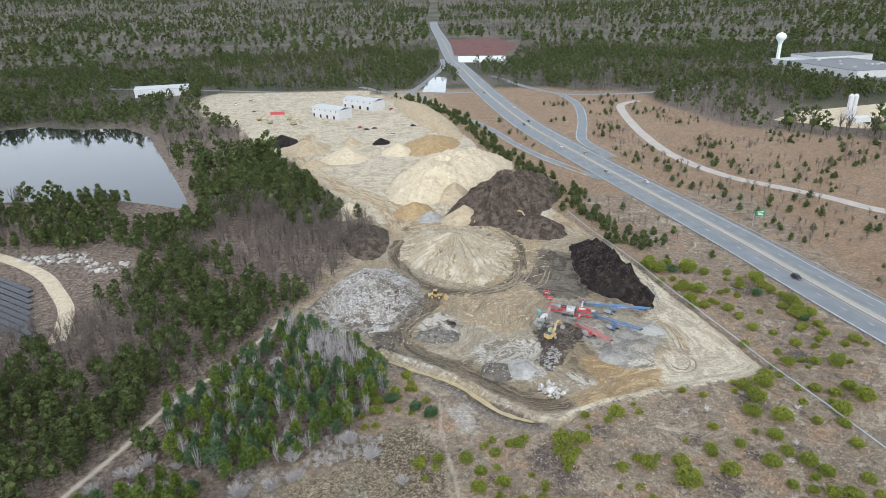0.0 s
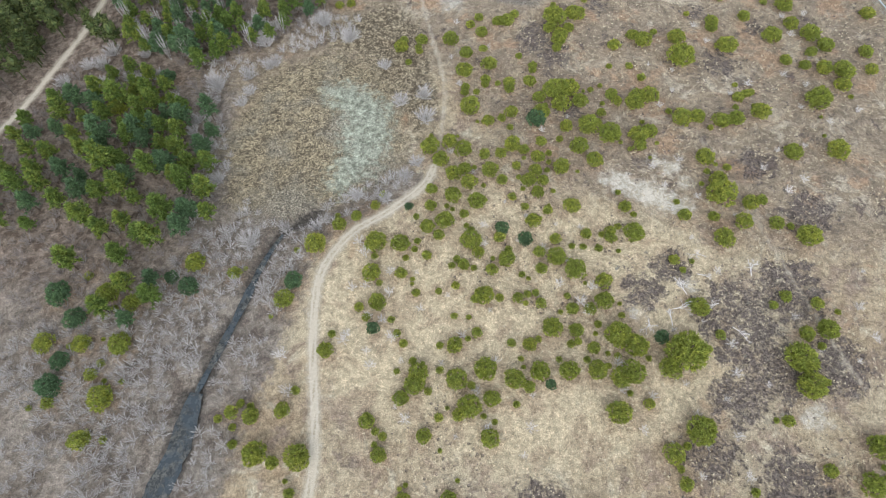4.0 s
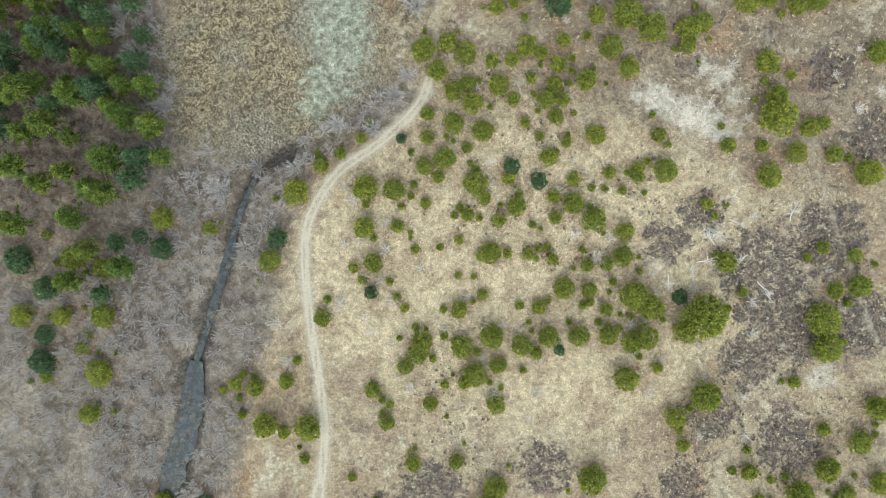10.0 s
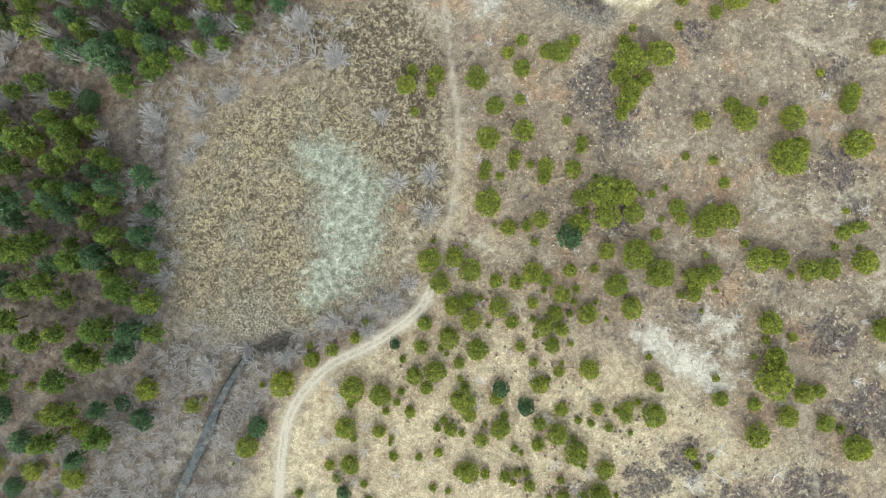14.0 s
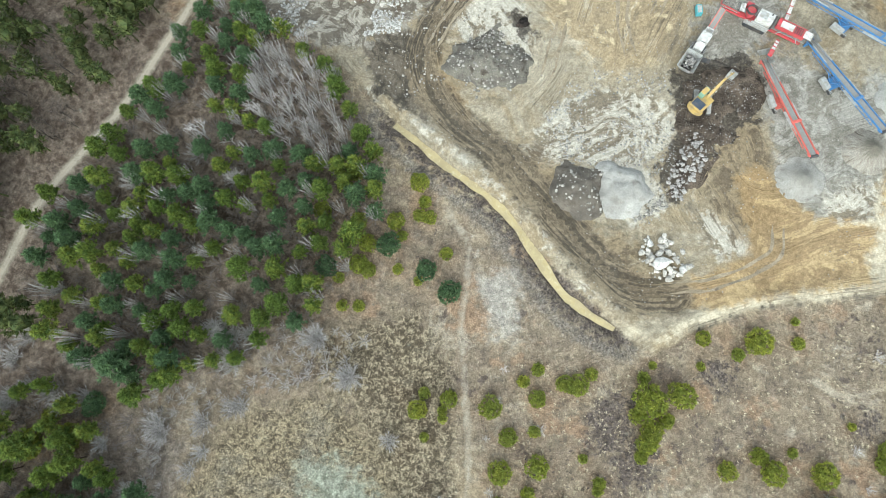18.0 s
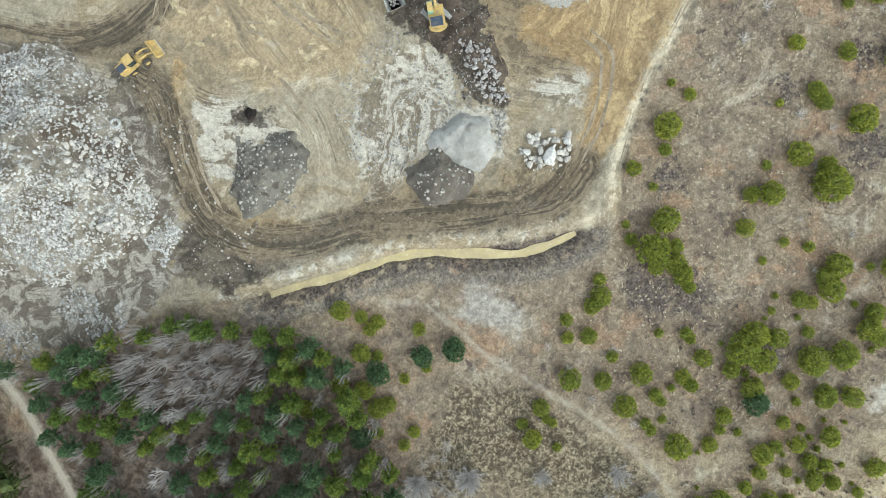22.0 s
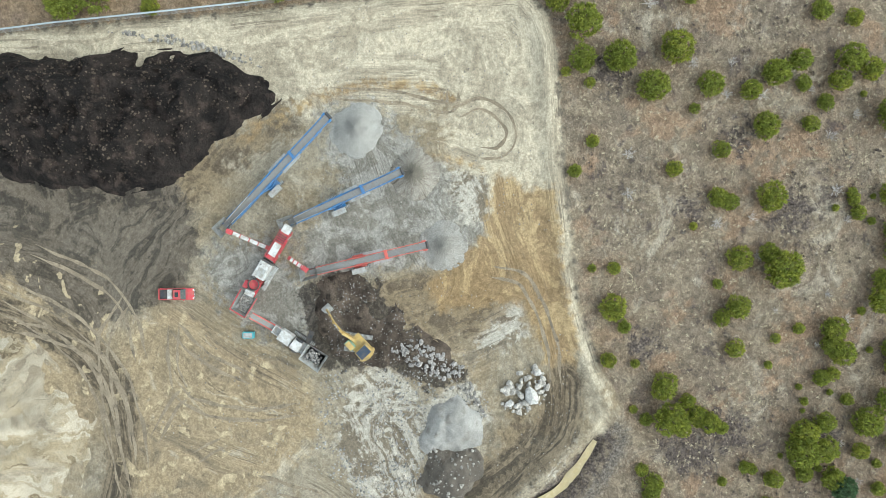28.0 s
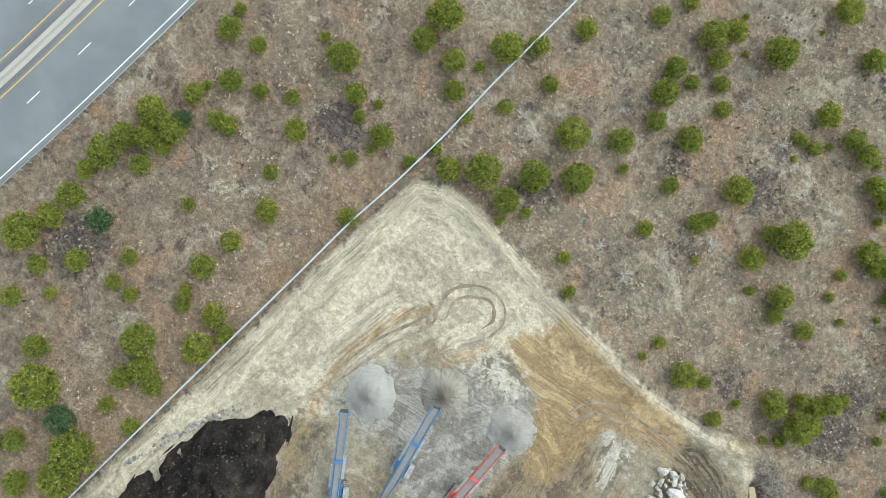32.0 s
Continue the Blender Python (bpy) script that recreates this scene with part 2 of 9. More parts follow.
M_RUBBLE = rubble_mat()
M_RILLED = rilled_mat("rilled_sand", -6.0, 214.0, 15.0, (0.46, 0.415, 0.33), (0.31, 0.26, 0.175), (0.15, 0.12, 0.08), 26.0)
CHIP_MATS = [rilled_mat("pale_grey_chips", 64.6, 143.2, 2.0, (0.36, 0.36, 0.342), (0.32, 0.32, 0.3), (0.29, 0.285, 0.265), 4.3, (0.22, 0.22, 0.21), 0.3),
             rilled_mat("streaked_brown_chips", 58.7, 132.0, 6.0, (0.31, 0.295, 0.26), (0.24, 0.22, 0.19), (0.14, 0.125, 0.105), 4.0, (0.13, 0.12, 0.1), 0.8),
             rilled_mat("grey_stone_chips", 47.4, 124.8, 2.0, (0.33, 0.325, 0.305), (0.28, 0.272, 0.25), (0.23, 0.22, 0.2), 3.9, (0.2, 0.195, 0.18), 0.3)]

# ---- plan and ground ----
def lattice(x, y, size, seed):
    """Smooth noise from 0 to 1 over the plane, one value per cell of that size."""
    table = np.random.RandomState(seed).rand(64, 64)
    u, v = np.asarray(x) / size, np.asarray(y) / size
    i, j = np.floor(u).astype(int), np.floor(v).astype(int)
    a, b = u - i, v - j
    a, b = a * a * (3 - 2 * a), b * b * (3 - 2 * b)
    t = lambda p, q: table[p % 64, q % 64]
    return (t(i, j) * (1 - a) + t(i + 1, j) * a) * (1 - b) + (t(i, j + 1) * (1 - a) + t(i + 1, j + 1) * a) * b


def line_dist(x, y, pts):
    """The distance to a polyline, the length along it, and the side (positive to its left)."""
    x, y = np.asarray(x, np.float32), np.asarray(y, np.float32)
    best = np.full(np.shape(x), 1e9, np.float32)
    along, side, run = np.zeros_like(best), np.zeros_like(best), 0.0
    for (ax, ay), (bx, by) in zip(pts, pts[1:]):
        dx, dy = bx - ax, by - ay
        n = math.hypot(dx, dy)
        t = np.clip(((x - ax) * dx + (y - ay) * dy) / n**2, 0, 1)
        d = np.hypot(x - ax - t * dx, y - ay - t * dy)
        hit = d < best
        best = np.where(hit, d, best)
        along = np.where(hit, run + t * n, along)
        side = np.where(hit, np.sign(dx * (y - ay) - dy * (x - ax)), side)
        run += n
    return best, along, side


def poly_dist(x, y, pts):
    """The distance to a polygon's edge, positive inside."""
    pts = list(pts)
    d = line_dist(x, y, pts + pts[:1])[0]
    inside = np.zeros(np.shape(x), bool)
    for (ax, ay), (bx, by) in zip(pts, pts[1:] + pts[:1]):
        if ay != by:
            inside ^= ((ay > y) != (by > y)) & (x < (bx - ax) * (y - ay) / (by - ay) + ax)
    return np.where(inside, d, -d)


def smooth(pts, n=6):
    """A polyline rounded through its points."""
    p = [Vector((*q, 0)) for q in pts]
    p = [2 * p[0] - p[1]] + p + [2 * p[-1] - p[-2]]
    out = []
    for a, b, c, d in zip(p, p[1:], p[2:], p[3:]):
        for k in range(n):
            t = k / n
            q = 0.5 * (2 * b + (c - a) * t + (2 * a - 5 * b + 4 * c - d) * t * t + (3 * b - a - 3 * c + d) * t**3)
            out.append((q.x, q.y))
    return out + [tuple(pts[-1])]


PIT = [(-67, 152), (-60, 144), (-48, 139), (-43, 136), (-36, 131), (-26.6, 124), (-16.7, 118), (-5.4, 111), (3.5, 103.7), (17.9, 93.4), (25, 88.6), (32, 94.4), (41.7, 99.8),
       (52.4, 102.8), (64, 106.4), (78.4, 110), (85, 111.5), (90, 114), (93.8, 119), (92, 128), (88.5, 142), (81, 168), (73, 197), (66, 225), (50, 262), (25, 344), (11, 388), (-1, 453), (-38, 526),
       (-83, 638), (-135, 726), (-231, 720), (-320, 728), (-307, 629), (-207, 503), (-164, 417), (-136, 382), (-96, 312), (-75, 280), (-58, 268), (-44, 250), (-42, 228), (-50, 207), (-57, 184)]
PUDDLE = [(-27.5, 124), (-22, 121), (-16.8, 117.6), (-10.1, 114.5), (-4.4, 110.8), (0, 106.6), (3.4, 102.8), (8.6, 97.2), (13, 94.6), (18.4, 92.4)]
DIRT_PATH = smooth([(-26, -38), (-24.9, -25.7), (-25.7, -16.4), (-27.2, -5), (-27.8, 7.4), (-26, 14.6), (-21.3, 21.1), (-14, 26.1), (-7.2, 32), (-4.5, 38), (-3.1, 47), (-2.4, 58), (-3.4, 68), (-6.6, 80.9), (-8.4, 90), (-9.2, 102), (-14.5, 109)])
LOW_PATH = smooth([(-26, -36), (-28.2, -45.8), (-26.6, -50.5), (-22.4, -53.1), (-13, -50.8), (-0.5, -45.6), (9.8, -42.1), (20.1, -40.9), (29.4, -42.8), (38.7, -48.4), (49.1, -54.5), (55.3, -60.1), (60, -66.3), (66, -78), (70, -100)])
SIDE_PATH = smooth([(-22.4, -53.1), (-31.9, -55.9), (-44.6, -58.7), (-58.4, -59.5), (-69, -59.2), (-79, -54), (-95, -50), (-130, -44)])
WOOD_ROAD = smooth([(-120, 20), (-110, 42), (-103.9, 56), (-99, 71), (-95.5, 82), (-92.3, 96.7), (-86.5, 108.6), (-82.5, 116), (-79, 125), (-74, 140), (-72, 150)])
CREEK = smooth([(-62, -60), (-57, -46), (-53.9, -36), (-50.5, -25.4), (-48.5, -13), (-45.7, -4.7), (-42.3, 5.6), (-40, 13.8), (-36.5, 21.5), (-30, 25)])
MARSH = [(-53.5, 45), (-45, 66), (-28, 73), (-13, 62), (-10.5, 46), (-11, 37), (-24, 28), (-37, 23.5), (-49, 27)]
SCUM = [(-32, 60), (-26, 62.5), (-21.8, 60), (-15.6, 55.5), (-14.8, 44.3), (-19.2, 35), (-25.2, 30.5), (-28.5, 32.5), (-25, 44), (-26, 52)]
SCAR = [(31, 35), (37, 35.4), (41, 33), (46, 31), (50.5, 27.5), (49.5, 24.8), (43.6, 26.3), (35.5, 30.5)]
PINE_WOOD = [(-73, 152), (-66, 147), (-48, 138), (-38, 130), (-29, 120), (-26, 106), (-27, 96), (-36, 83), (-47, 74), (-62, 66), (-78, 72), (-90, 92), (-84, 112), (-77, 128)]
WEST_WOOD = [(-57, 62), (-53, 48), (-51, 24), (-46, 12), (-62, -2), (-92, -2), (-120, 10), (-110, 40), (-100, 62), (-92, 72), (-72, 64)]
POND = [(-520, 500), (-452, 524), (-431, 543), (-372, 524), (-330, 526), (-286, 486), (-253, 432), (-215, 371), (-181, 316), (-163, 283), (-190, 294), (-226, 306), (-270, 304), (-330, 300), (-420, 330), (-540, 380)]
HAUL = smooth([(-26, 186), (-18, 172.5), (-15.3, 163), (-19.9, 155.4), (-23.2, 147.4), (-22.1, 137.3), (-16.6, 128.9), (-6.2, 121), (3.9, 111), (13.8, 103.4), (22.5, 101), (34, 105), (44, 109), (52, 113.5), (64, 118.5), (71.5, 122),
               (73.4, 129.8), (72.4, 138), (70.5, 147), (64.6, 154.3), (57.4, 161), (45.8, 170), (29, 178), (12, 177), (-3, 174), (-18, 178), (-30, 196), (-36, 215), (-35, 240), (-45, 280), (-80, 320), (-130, 390), (-140, 470)])
LOOP = smooth([(12, 177), (19, 188), (23, 202), (22, 228), (8, 250), (-15, 256), (-33, 246)])
# the main road: its western guard rail, then everything lies to the east of it
GUARD = smooth([(170, 10), (155, 80), (143.5, 120), (137.9, 138.2), (130.6, 163.5), (125.6, 182.6), (112.5, 232), (86, 322), (62, 405), (34, 514), (5, 685), (-22, 880), (-45, 1060), (-82, 1490), (-145, 2250), (-240, 4000)])
FENCE = [(118, 45), (106.8, 82), (101.4, 99.9), (97.3, 112), (94.5, 122.4), (92.2, 132.4), (89.2, 142.3), (81.6, 168.4), (73.1, 197.1), (60, 240), (52, 268)]


def height(x, y):
    """The ground's height anywhere."""
    x, y = np.asarray(x, float), np.asarray(y, float)
    near = np.clip((900 - np.hypot(x, y)) / 400, 0.15, 1)
    h = (lattice(x, y, 34, 1) - 0.5) * 1.0 * near + (lattice(x, y, 6, 2) - 0.5) * 0.25 * near
    pit = poly_dist(x, y, PIT)
    inside = np.clip(pit / 4, 0, 1)
    h = h * (1 - 0.5 * inside) + 0.8 * np.exp(-((pit - 2.2) / 1.6) ** 2) * (0.5 + lattice(x, y, 5, 3)) * (y < 200)
    h += inside * ((lattice(x, y, 2.2, 4) - 0.5) * 0.35 + (lattice(x, y, 5.5, 14) - 0.5) * 0.5)
    d = line_dist(x, y, PUDDLE)[0]
    h -= 1.5 * np.exp(-(d / (0.75 + 1.0 * lattice(x, y, 5, 15))) ** 2)
    h += np.where(pit < 0, 0.7, 0.2) * np.exp(-((d - 5.0) / 1.5) ** 2) * lattice(x, y, 4, 16)
    d = line_dist(x, y, CREEK)[0]
    h -= 1.6 * np.exp(-(d / (np.where(y < -12, 1.5, 0.75) + 1.5 * lattice(x, y, 7, 17))) ** 2)
    h += (lattice(x, y, 2.6, 8) - 0.5) * 0.9 * (np.exp(-(d / 6.0) ** 2) - np.exp(-(d / 2.2) ** 2))
    p = poly_dist(x, y, POND)
    h = np.where(p > -14, h * np.clip(-p / 14, 0, 1) - 1.2 + 1.2 * np.clip(-p / 14, 0, 1) - 1.5 * np.clip(p / 10, 0, 1), h)
    g, _, s = line_dist(x, y, GUARD)
    e = np.where(s > 0, -g, g)
    on = np.clip((e + 6) / 4, 0, 1) * np.clip((34 - e) / 4, 0, 1)
    h = h * (1 - on) - 0.25 * on
    r = np.clip((np.hypot(x, y) - 2200) / 2700, 0, 1)
    return h + np.where(x < 0, 120, 70) * r * r * (0.8 + 0.4 * lattice(x, y, 900, 6))


def spread(lo, hi, step, far_lo, far_hi, ratio=1.07):
    mid = list(np.arange(lo, hi, step))
    up, s = [hi], step
    while up[-1] < far_hi:
        s *= ratio
        up.append(up[-1] + s)
    down, s = [lo], step
    while down[-1] > far_lo:
        s *= ratio
        down.append(down[-1] - s)
    return np.array(down[:0:-1] + mid + up)


def grid_mesh(name, xs, ys, zs):
    nx, ny = len(xs), len(ys)
    X, Y = np.meshgrid(xs, ys)
    co = np.stack([X, Y, zs], -1).reshape(-1, 3)
    k = (np.arange(ny - 1)[:, None] * nx + np.arange(nx - 1)).ravel()
    return raw_mesh(name, co, np.stack([k, k + 1, k + nx + 1, k + nx], 1))


def raw_mesh(name, co, faces, smooth_shade=True):
    """A mesh from arrays of places and of faces with equal corner counts."""
    me = bpy.data.meshes.new(name)
    co, faces = np.asarray(co, np.float32), np.asarray(faces, np.int32)
    n = faces.shape[1]
    me.vertices.add(len(co))
    me.vertices.foreach_set("co", co.ravel())
    me.loops.add(faces.size)
    me.loops.foreach_set("vertex_index", faces.ravel())
    me.polygons.add(len(faces))
    me.polygons.foreach_set("loop_start", np.arange(0, faces.size, n, dtype=np.int32))
    me.polygons.foreach_set("use_smooth", np.full(len(faces), smooth_shade))
    me.update(calc_edges=True)
    return me


gx, gy = spread(-118, 150, 0.9, -5200, 5200, 1.09), spread(-92, 262, 0.9, -5200, 5400, 1.08)
GX, GY = np.meshgrid(gx, gy)
near_box = (np.abs(GX) < 700) & (GY > -300) & (GY < 1300)
ground_me = grid_mesh("ground", gx, gy, height(GX, GY))
ground = tagged(new("ground", ground_me), "dry grass, sand and leaf litter on open ground", "ground", kind="structure")


def edge(d, w):
    return np.clip(0.5 + d / (2 * w), 0, 1)


def blobs(items):
    """Rounded patches: rows of x, y, radius."""
    return np.max([r - np.hypot(GX - x, GY - y) for x, y, r in items], 0)


dist = lambda pts: line_dist(GX, GY, pts)[0]
pit_d = poly_dist(GX, GY, PIT)
haul_d, haul_s, haul_side = line_dist(GX, GY, HAUL)
loop_d = dist(LOOP)
far = np.hypot(GX, GY - 60)
guard_d, _, guard_side = line_dist(GX, GY, GUARD)
guard_e = np.where(guard_side > 0, -guard_d, guard_d)
CREEK_SIDE = [(-66, -62), (-46, -44), (-40, -20), (-33, 6), (-30, 20), (-18, 26), (-8, 34), (-13, 36), (-28, 28), (-40, 24), (-52, 44), (-56, 60), (-60, 60), (-56, 30), (-62, 4), (-70, -20)]
# where wood stands: the two near woods, the strip by the pond and everything far but the open verge
woods = np.max([poly_dist(GX, GY, PINE_WOOD), poly_dist(GX, GY, WEST_WOOD)], 0)
VERGE = [(60, -5000), (85, 120), (70, 200), (40, 300), (-5, 445), (-45, 540), (-95, 650), (-95, 705), (60, 720), (190, 655), (185, 590), (215, 480), (300, 420), (420, 330), (700, 100), (900, -5000)]
OPEN_SOUTH = [(-30, -5000), (-30, -40), (-46, -10), (-38, 24), (-10, 36), (-8, 110), (26, 86), (95, 110), (160, 60), (200, -5000)]
open_d = np.max([poly_dist(GX, GY, VERGE), poly_dist(GX, GY, OPEN_SOUTH), pit_d], 0)
wild = (lattice(GX, GY, 11, 71) - 0.5) * 22 + (lattice(GX, GY, 4, 72) - 0.5) * 8
woods = np.maximum(woods, np.minimum(np.minimum(-open_d - 6, 40), np.maximum(far - 150, -66 - GX) + wild))
HAUL_INNER = smooth([(27.4, 100.2), (19.5, 99.8), (10.8, 105.9), (3.3, 113), (-6.6, 120.9), (-16.3, 126.6), (-23.5, 134), (-24.8, 141.6), (-22.4, 149.1), (-18.5, 156.9), (-14.9, 165.1)])
HAUL_NORTH = smooth([(-24.2, 186.2), (-15.1, 177.5), (-7, 174.2), (1.1, 174.4), (13.3, 177.3), (20, 188), (22, 205)])
RUBBLE_ROAD = [smooth([(-60.5, 163.9), (-58.8, 156.5), (-54, 151), (-46.5, 146.1), (-39.9, 144), (-34, 138)]), smooth([(-60, 168), (-62, 158.3), (-65.7, 151.1), (-66.5, 143.7), (-72, 136)])]
EAST_EDGE = PIT[10:25]
inside = lambda pts: poly_dist(GX, GY, pts)
band = lambda w, *lines: np.max([w - dist(q) for q in lines], 0)
top = lambda *a: np.maximum.reduce([np.asarray(q) for q in a])
cover = {
    "cover_a": (edge(pit_d, 3), edge(top(np.where(GY < 38, 1.1, 0.3) - dist(DIRT_PATH), 1.3 - dist(LOW_PATH), np.where(GX > -32, 0.9, -0.3) - dist(SIDE_PATH), 0.15 - dist([(55, 47), (58, 36), (63.5, 22.5), (68, 8), (75, -12)]), 0.9 - dist(WOOD_ROAD)), 1.6), edge(woods, 9)),
    "cover_b": (edge(inside(MARSH), 6), edge(inside(SCUM), 4), edge(top(inside(SCAR), blobs([(47, 37, 1.8), (44, 38.5, 1.2), (50, 33, 1.2), (65, -17, 2.2), (47, 8.5, 0.6), (36, 3, 0.8)])), 3.5)),
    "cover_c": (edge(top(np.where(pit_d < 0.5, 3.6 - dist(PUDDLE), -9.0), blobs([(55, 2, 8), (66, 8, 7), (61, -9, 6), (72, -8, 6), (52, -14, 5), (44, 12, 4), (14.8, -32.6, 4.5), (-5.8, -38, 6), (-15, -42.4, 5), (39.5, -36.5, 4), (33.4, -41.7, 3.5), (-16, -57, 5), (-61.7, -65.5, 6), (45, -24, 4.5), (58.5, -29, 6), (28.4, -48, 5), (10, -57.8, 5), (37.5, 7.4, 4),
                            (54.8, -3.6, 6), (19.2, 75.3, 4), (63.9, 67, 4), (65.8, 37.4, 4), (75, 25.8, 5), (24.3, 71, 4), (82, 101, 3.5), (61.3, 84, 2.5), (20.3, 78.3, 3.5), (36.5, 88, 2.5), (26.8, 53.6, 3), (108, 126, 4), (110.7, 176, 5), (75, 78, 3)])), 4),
                edge(top(band(3.5, HAUL_INNER), band(2.8, HAUL_NORTH), 2.2 - loop_d, np.where((GY > 185) & (GY < 232), 3.0 - haul_d, -9)), 3), edge(guard_e + 60 - 400 * (GY < 100), 30)),
    # the worked pit: orange sand, white fines, grey chips / damp soil, tan sand, cream rim / brown soil, rubble, black soil
    "zone_a": (edge(top(inside([(58.9, 111.5), (60.8, 108), (47.6, 104.5), (41.3, 102.2), (35.5, 99.6), (26, 98), (18, 101), (18.7, 102.8), (26.6, 101.5), (34.8, 105.1), (40.7, 109.6), (36.7, 123.3), (39.8, 125.9), (50.2, 117.8), (61.2, 117.8)]) + 0.5,
                        band(0.9, smooth([(-8.6, 164.6), (-17.1, 156.6), (-22, 147.5), (-22.3, 137.8), (-14.2, 128)])), band(0.6, smooth([(60.1, 162.5), (70.8, 147.4), (73.8, 136), (72.8, 127.8)])), band(0.3, [(62.9, 130), (61.6, 120.8)])), 3),
               edge(top(inside([(10.4, 137.7), (19.8, 137.7), (26.1, 132.4), (22.9, 125.6), (19, 124.3), (15.6, 118.6), (11.8, 120.8), (7.2, 122.6), (1.8, 119.8), (-2.7, 122.2), (0.6, 129.1), (4.3, 134.4)]), inside([(16.2, 126), (24.5, 116.6), (19.4, 112.7), (11.8, 117.2), (11.7, 121.9)]) + 1,
                        inside([(-11.3, 157.8), (-6.4, 152), (-2.2, 142.7), (-8.6, 143.4), (-16.8, 143.1), (-20.7, 145.4), (-17.7, 152)]), inside([(61.5, 126.8), (60.8, 119.7), (53.3, 117.3), (51.5, 122)]), inside([(36.8, 114.3), (39.6, 109.9), (34.9, 108.5), (28.3, 116.8)]) + 0.5, band(0.2, [(-28, 128), (-22, 124), (-10, 117.5), (2, 108.5), (10, 100), (18, 96.5)]), 1.5 - np.hypot(GX + 33, GY - 129.5)), 3.5),
               edge(top(inside([(67.2, 150.7), (69.9, 141.2), (62, 129.9), (59.9, 119.5), (50.6, 115.8), (43.4, 122.5), (39.6, 137.9), (37.2, 145.5), (42.3, 150.4), (54.4, 144.5)]), inside([(39.5, 166), (43.2, 156.6), (35.3, 145.1), (25.5, 143.4), (25.9, 152.5), (32.1, 162.7)])), 5)),
    "zone_b": (edge(top(inside([(45, 210), (47.2, 173.3), (40.9, 169.2), (32.6, 170.8), (24.1, 184.5), (31, 197), (34, 216)]) + 2.5, inside([(-21.3, 125.9), (-25.9, 134.9), (-27.2, 142.5), (-32.3, 142.9), (-36, 138), (-31.9, 131.1)]) + 1, np.where((GX > 30) & (pit_d < 3) & (pit_d > -4), 0.25 - np.abs(pit_d + 0.2), -9), 2.4 - dist([(-24, 151), (-20, 160), (-18, 170)]), np.where(pit_d < -0.6, 1.1 - np.abs(dist(PUDDLE) - 4.6), -9)), 3),
               edge(top(inside([(28.7, 170.2), (21.2, 144.7), (12, 140), (-2.2, 149.7), (-6.2, 171.3), (11.2, 177.3), (21.4, 177)]), 7 - np.abs(loop_d - 6) - 30 * (GY < 180)), 5),
               edge(top(np.where((GX > 48) & (GY < 222), 12 - np.abs(pit_d - 8), -20), np.where(GY > 255, 40.0, -20), band(1.6, [(20, 92), (30, 95.5), (45, 102)]), band(2.0, [(71.7, 119.7), (59.6, 115.5), (52, 108.1)])), 6)),
    "zone_c": (edge(top(inside([(38.8, 136.7), (44, 124.6), (42.5, 116.4), (37.4, 111.4), (32.1, 118.5), (31.9, 130.5)]), band(2.2, [(0, 121), (12, 108), (20, 106)]), inside([(-20, 171), (-16, 160), (-20, 150), (-30, 146)]), band(3, [(44, 205), (48, 172), (56, 166), (64, 156)])), 5),
               edge(top(inside([(-22, 182), (-19, 171), (-19.6, 160.4), (-28, 146), (-38, 138), (-49.7, 137), (-58, 141), (-66, 146), (-71, 150), (-67, 162), (-56, 186), (-44, 197), (-32, 196)]), 0.0 * GX - 99), 4),
               edge(top(inside([(35, 147.6), (39.5, 142.7), (38.5, 135.6), (34, 131.8), (30.6, 126.3), (27, 118.6), (25.2, 117.3), (22.7, 122.9), (25.5, 130.4), (24.5, 135.3), (23.2, 142.1), (28.4, 144.9)]) + 0.6, inside([(-8.4, 150.8), (-6.6, 150), (-4.6, 146.2), (-6.2, 145.6), (-9.6, 149.7)]) + 0.4), 2)),
    "cover_f": (
        edge(np.maximum(30 - np.hypot((GX - 14) / 1.5, GY - 2), 4 - np.hypot(GX - 48, GY - 45)), 12),
        edge(np.maximum(inside([(12, 40), (0, 66), (-2, 90), (20, 88), (70, 112), (100, 125), (90, 170), (60, 300), (160, 300), (160, 24), (70, 16), (30, 30)]), 22 - dist([(-70, 70), (-20, 90), (10, 85)])), 16),
        edge(np.maximum(np.minimum(-42 - GX, 8 - GY), inside(CREEK_SIDE) + 2), 7)),
    "cover_g": (edge(inside([(-33.5, 81.6), (-16.3, 89.8), (-8.4, 80.9), (-3.6, 55), (-7.8, 45.1), (-14.2, 57.1), (-22.9, 69.9), (-32.5, 76.5)]), 4), edge(inside([(-6.2, 96.8), (-0.4, 98.8), (0.3, 89.6), (-1.5, 88.3)]) + 1, 3), edge(np.where(pit_d < -0.4, 1.0 - np.abs(dist(PUDDLE) - 4.4), -9), 1.5)),
    # first part: where the floor takes the colour of far tree canopy
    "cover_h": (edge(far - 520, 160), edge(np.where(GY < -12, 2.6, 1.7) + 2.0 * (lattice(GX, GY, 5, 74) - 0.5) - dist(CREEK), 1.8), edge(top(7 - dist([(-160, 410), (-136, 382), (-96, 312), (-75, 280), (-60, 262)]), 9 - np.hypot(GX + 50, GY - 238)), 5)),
}
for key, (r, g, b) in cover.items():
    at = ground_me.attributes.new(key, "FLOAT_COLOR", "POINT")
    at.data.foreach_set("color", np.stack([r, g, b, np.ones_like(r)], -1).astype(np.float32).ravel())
at = ground_me.attributes.new("lanes", "FLOAT_COLOR", "POINT")
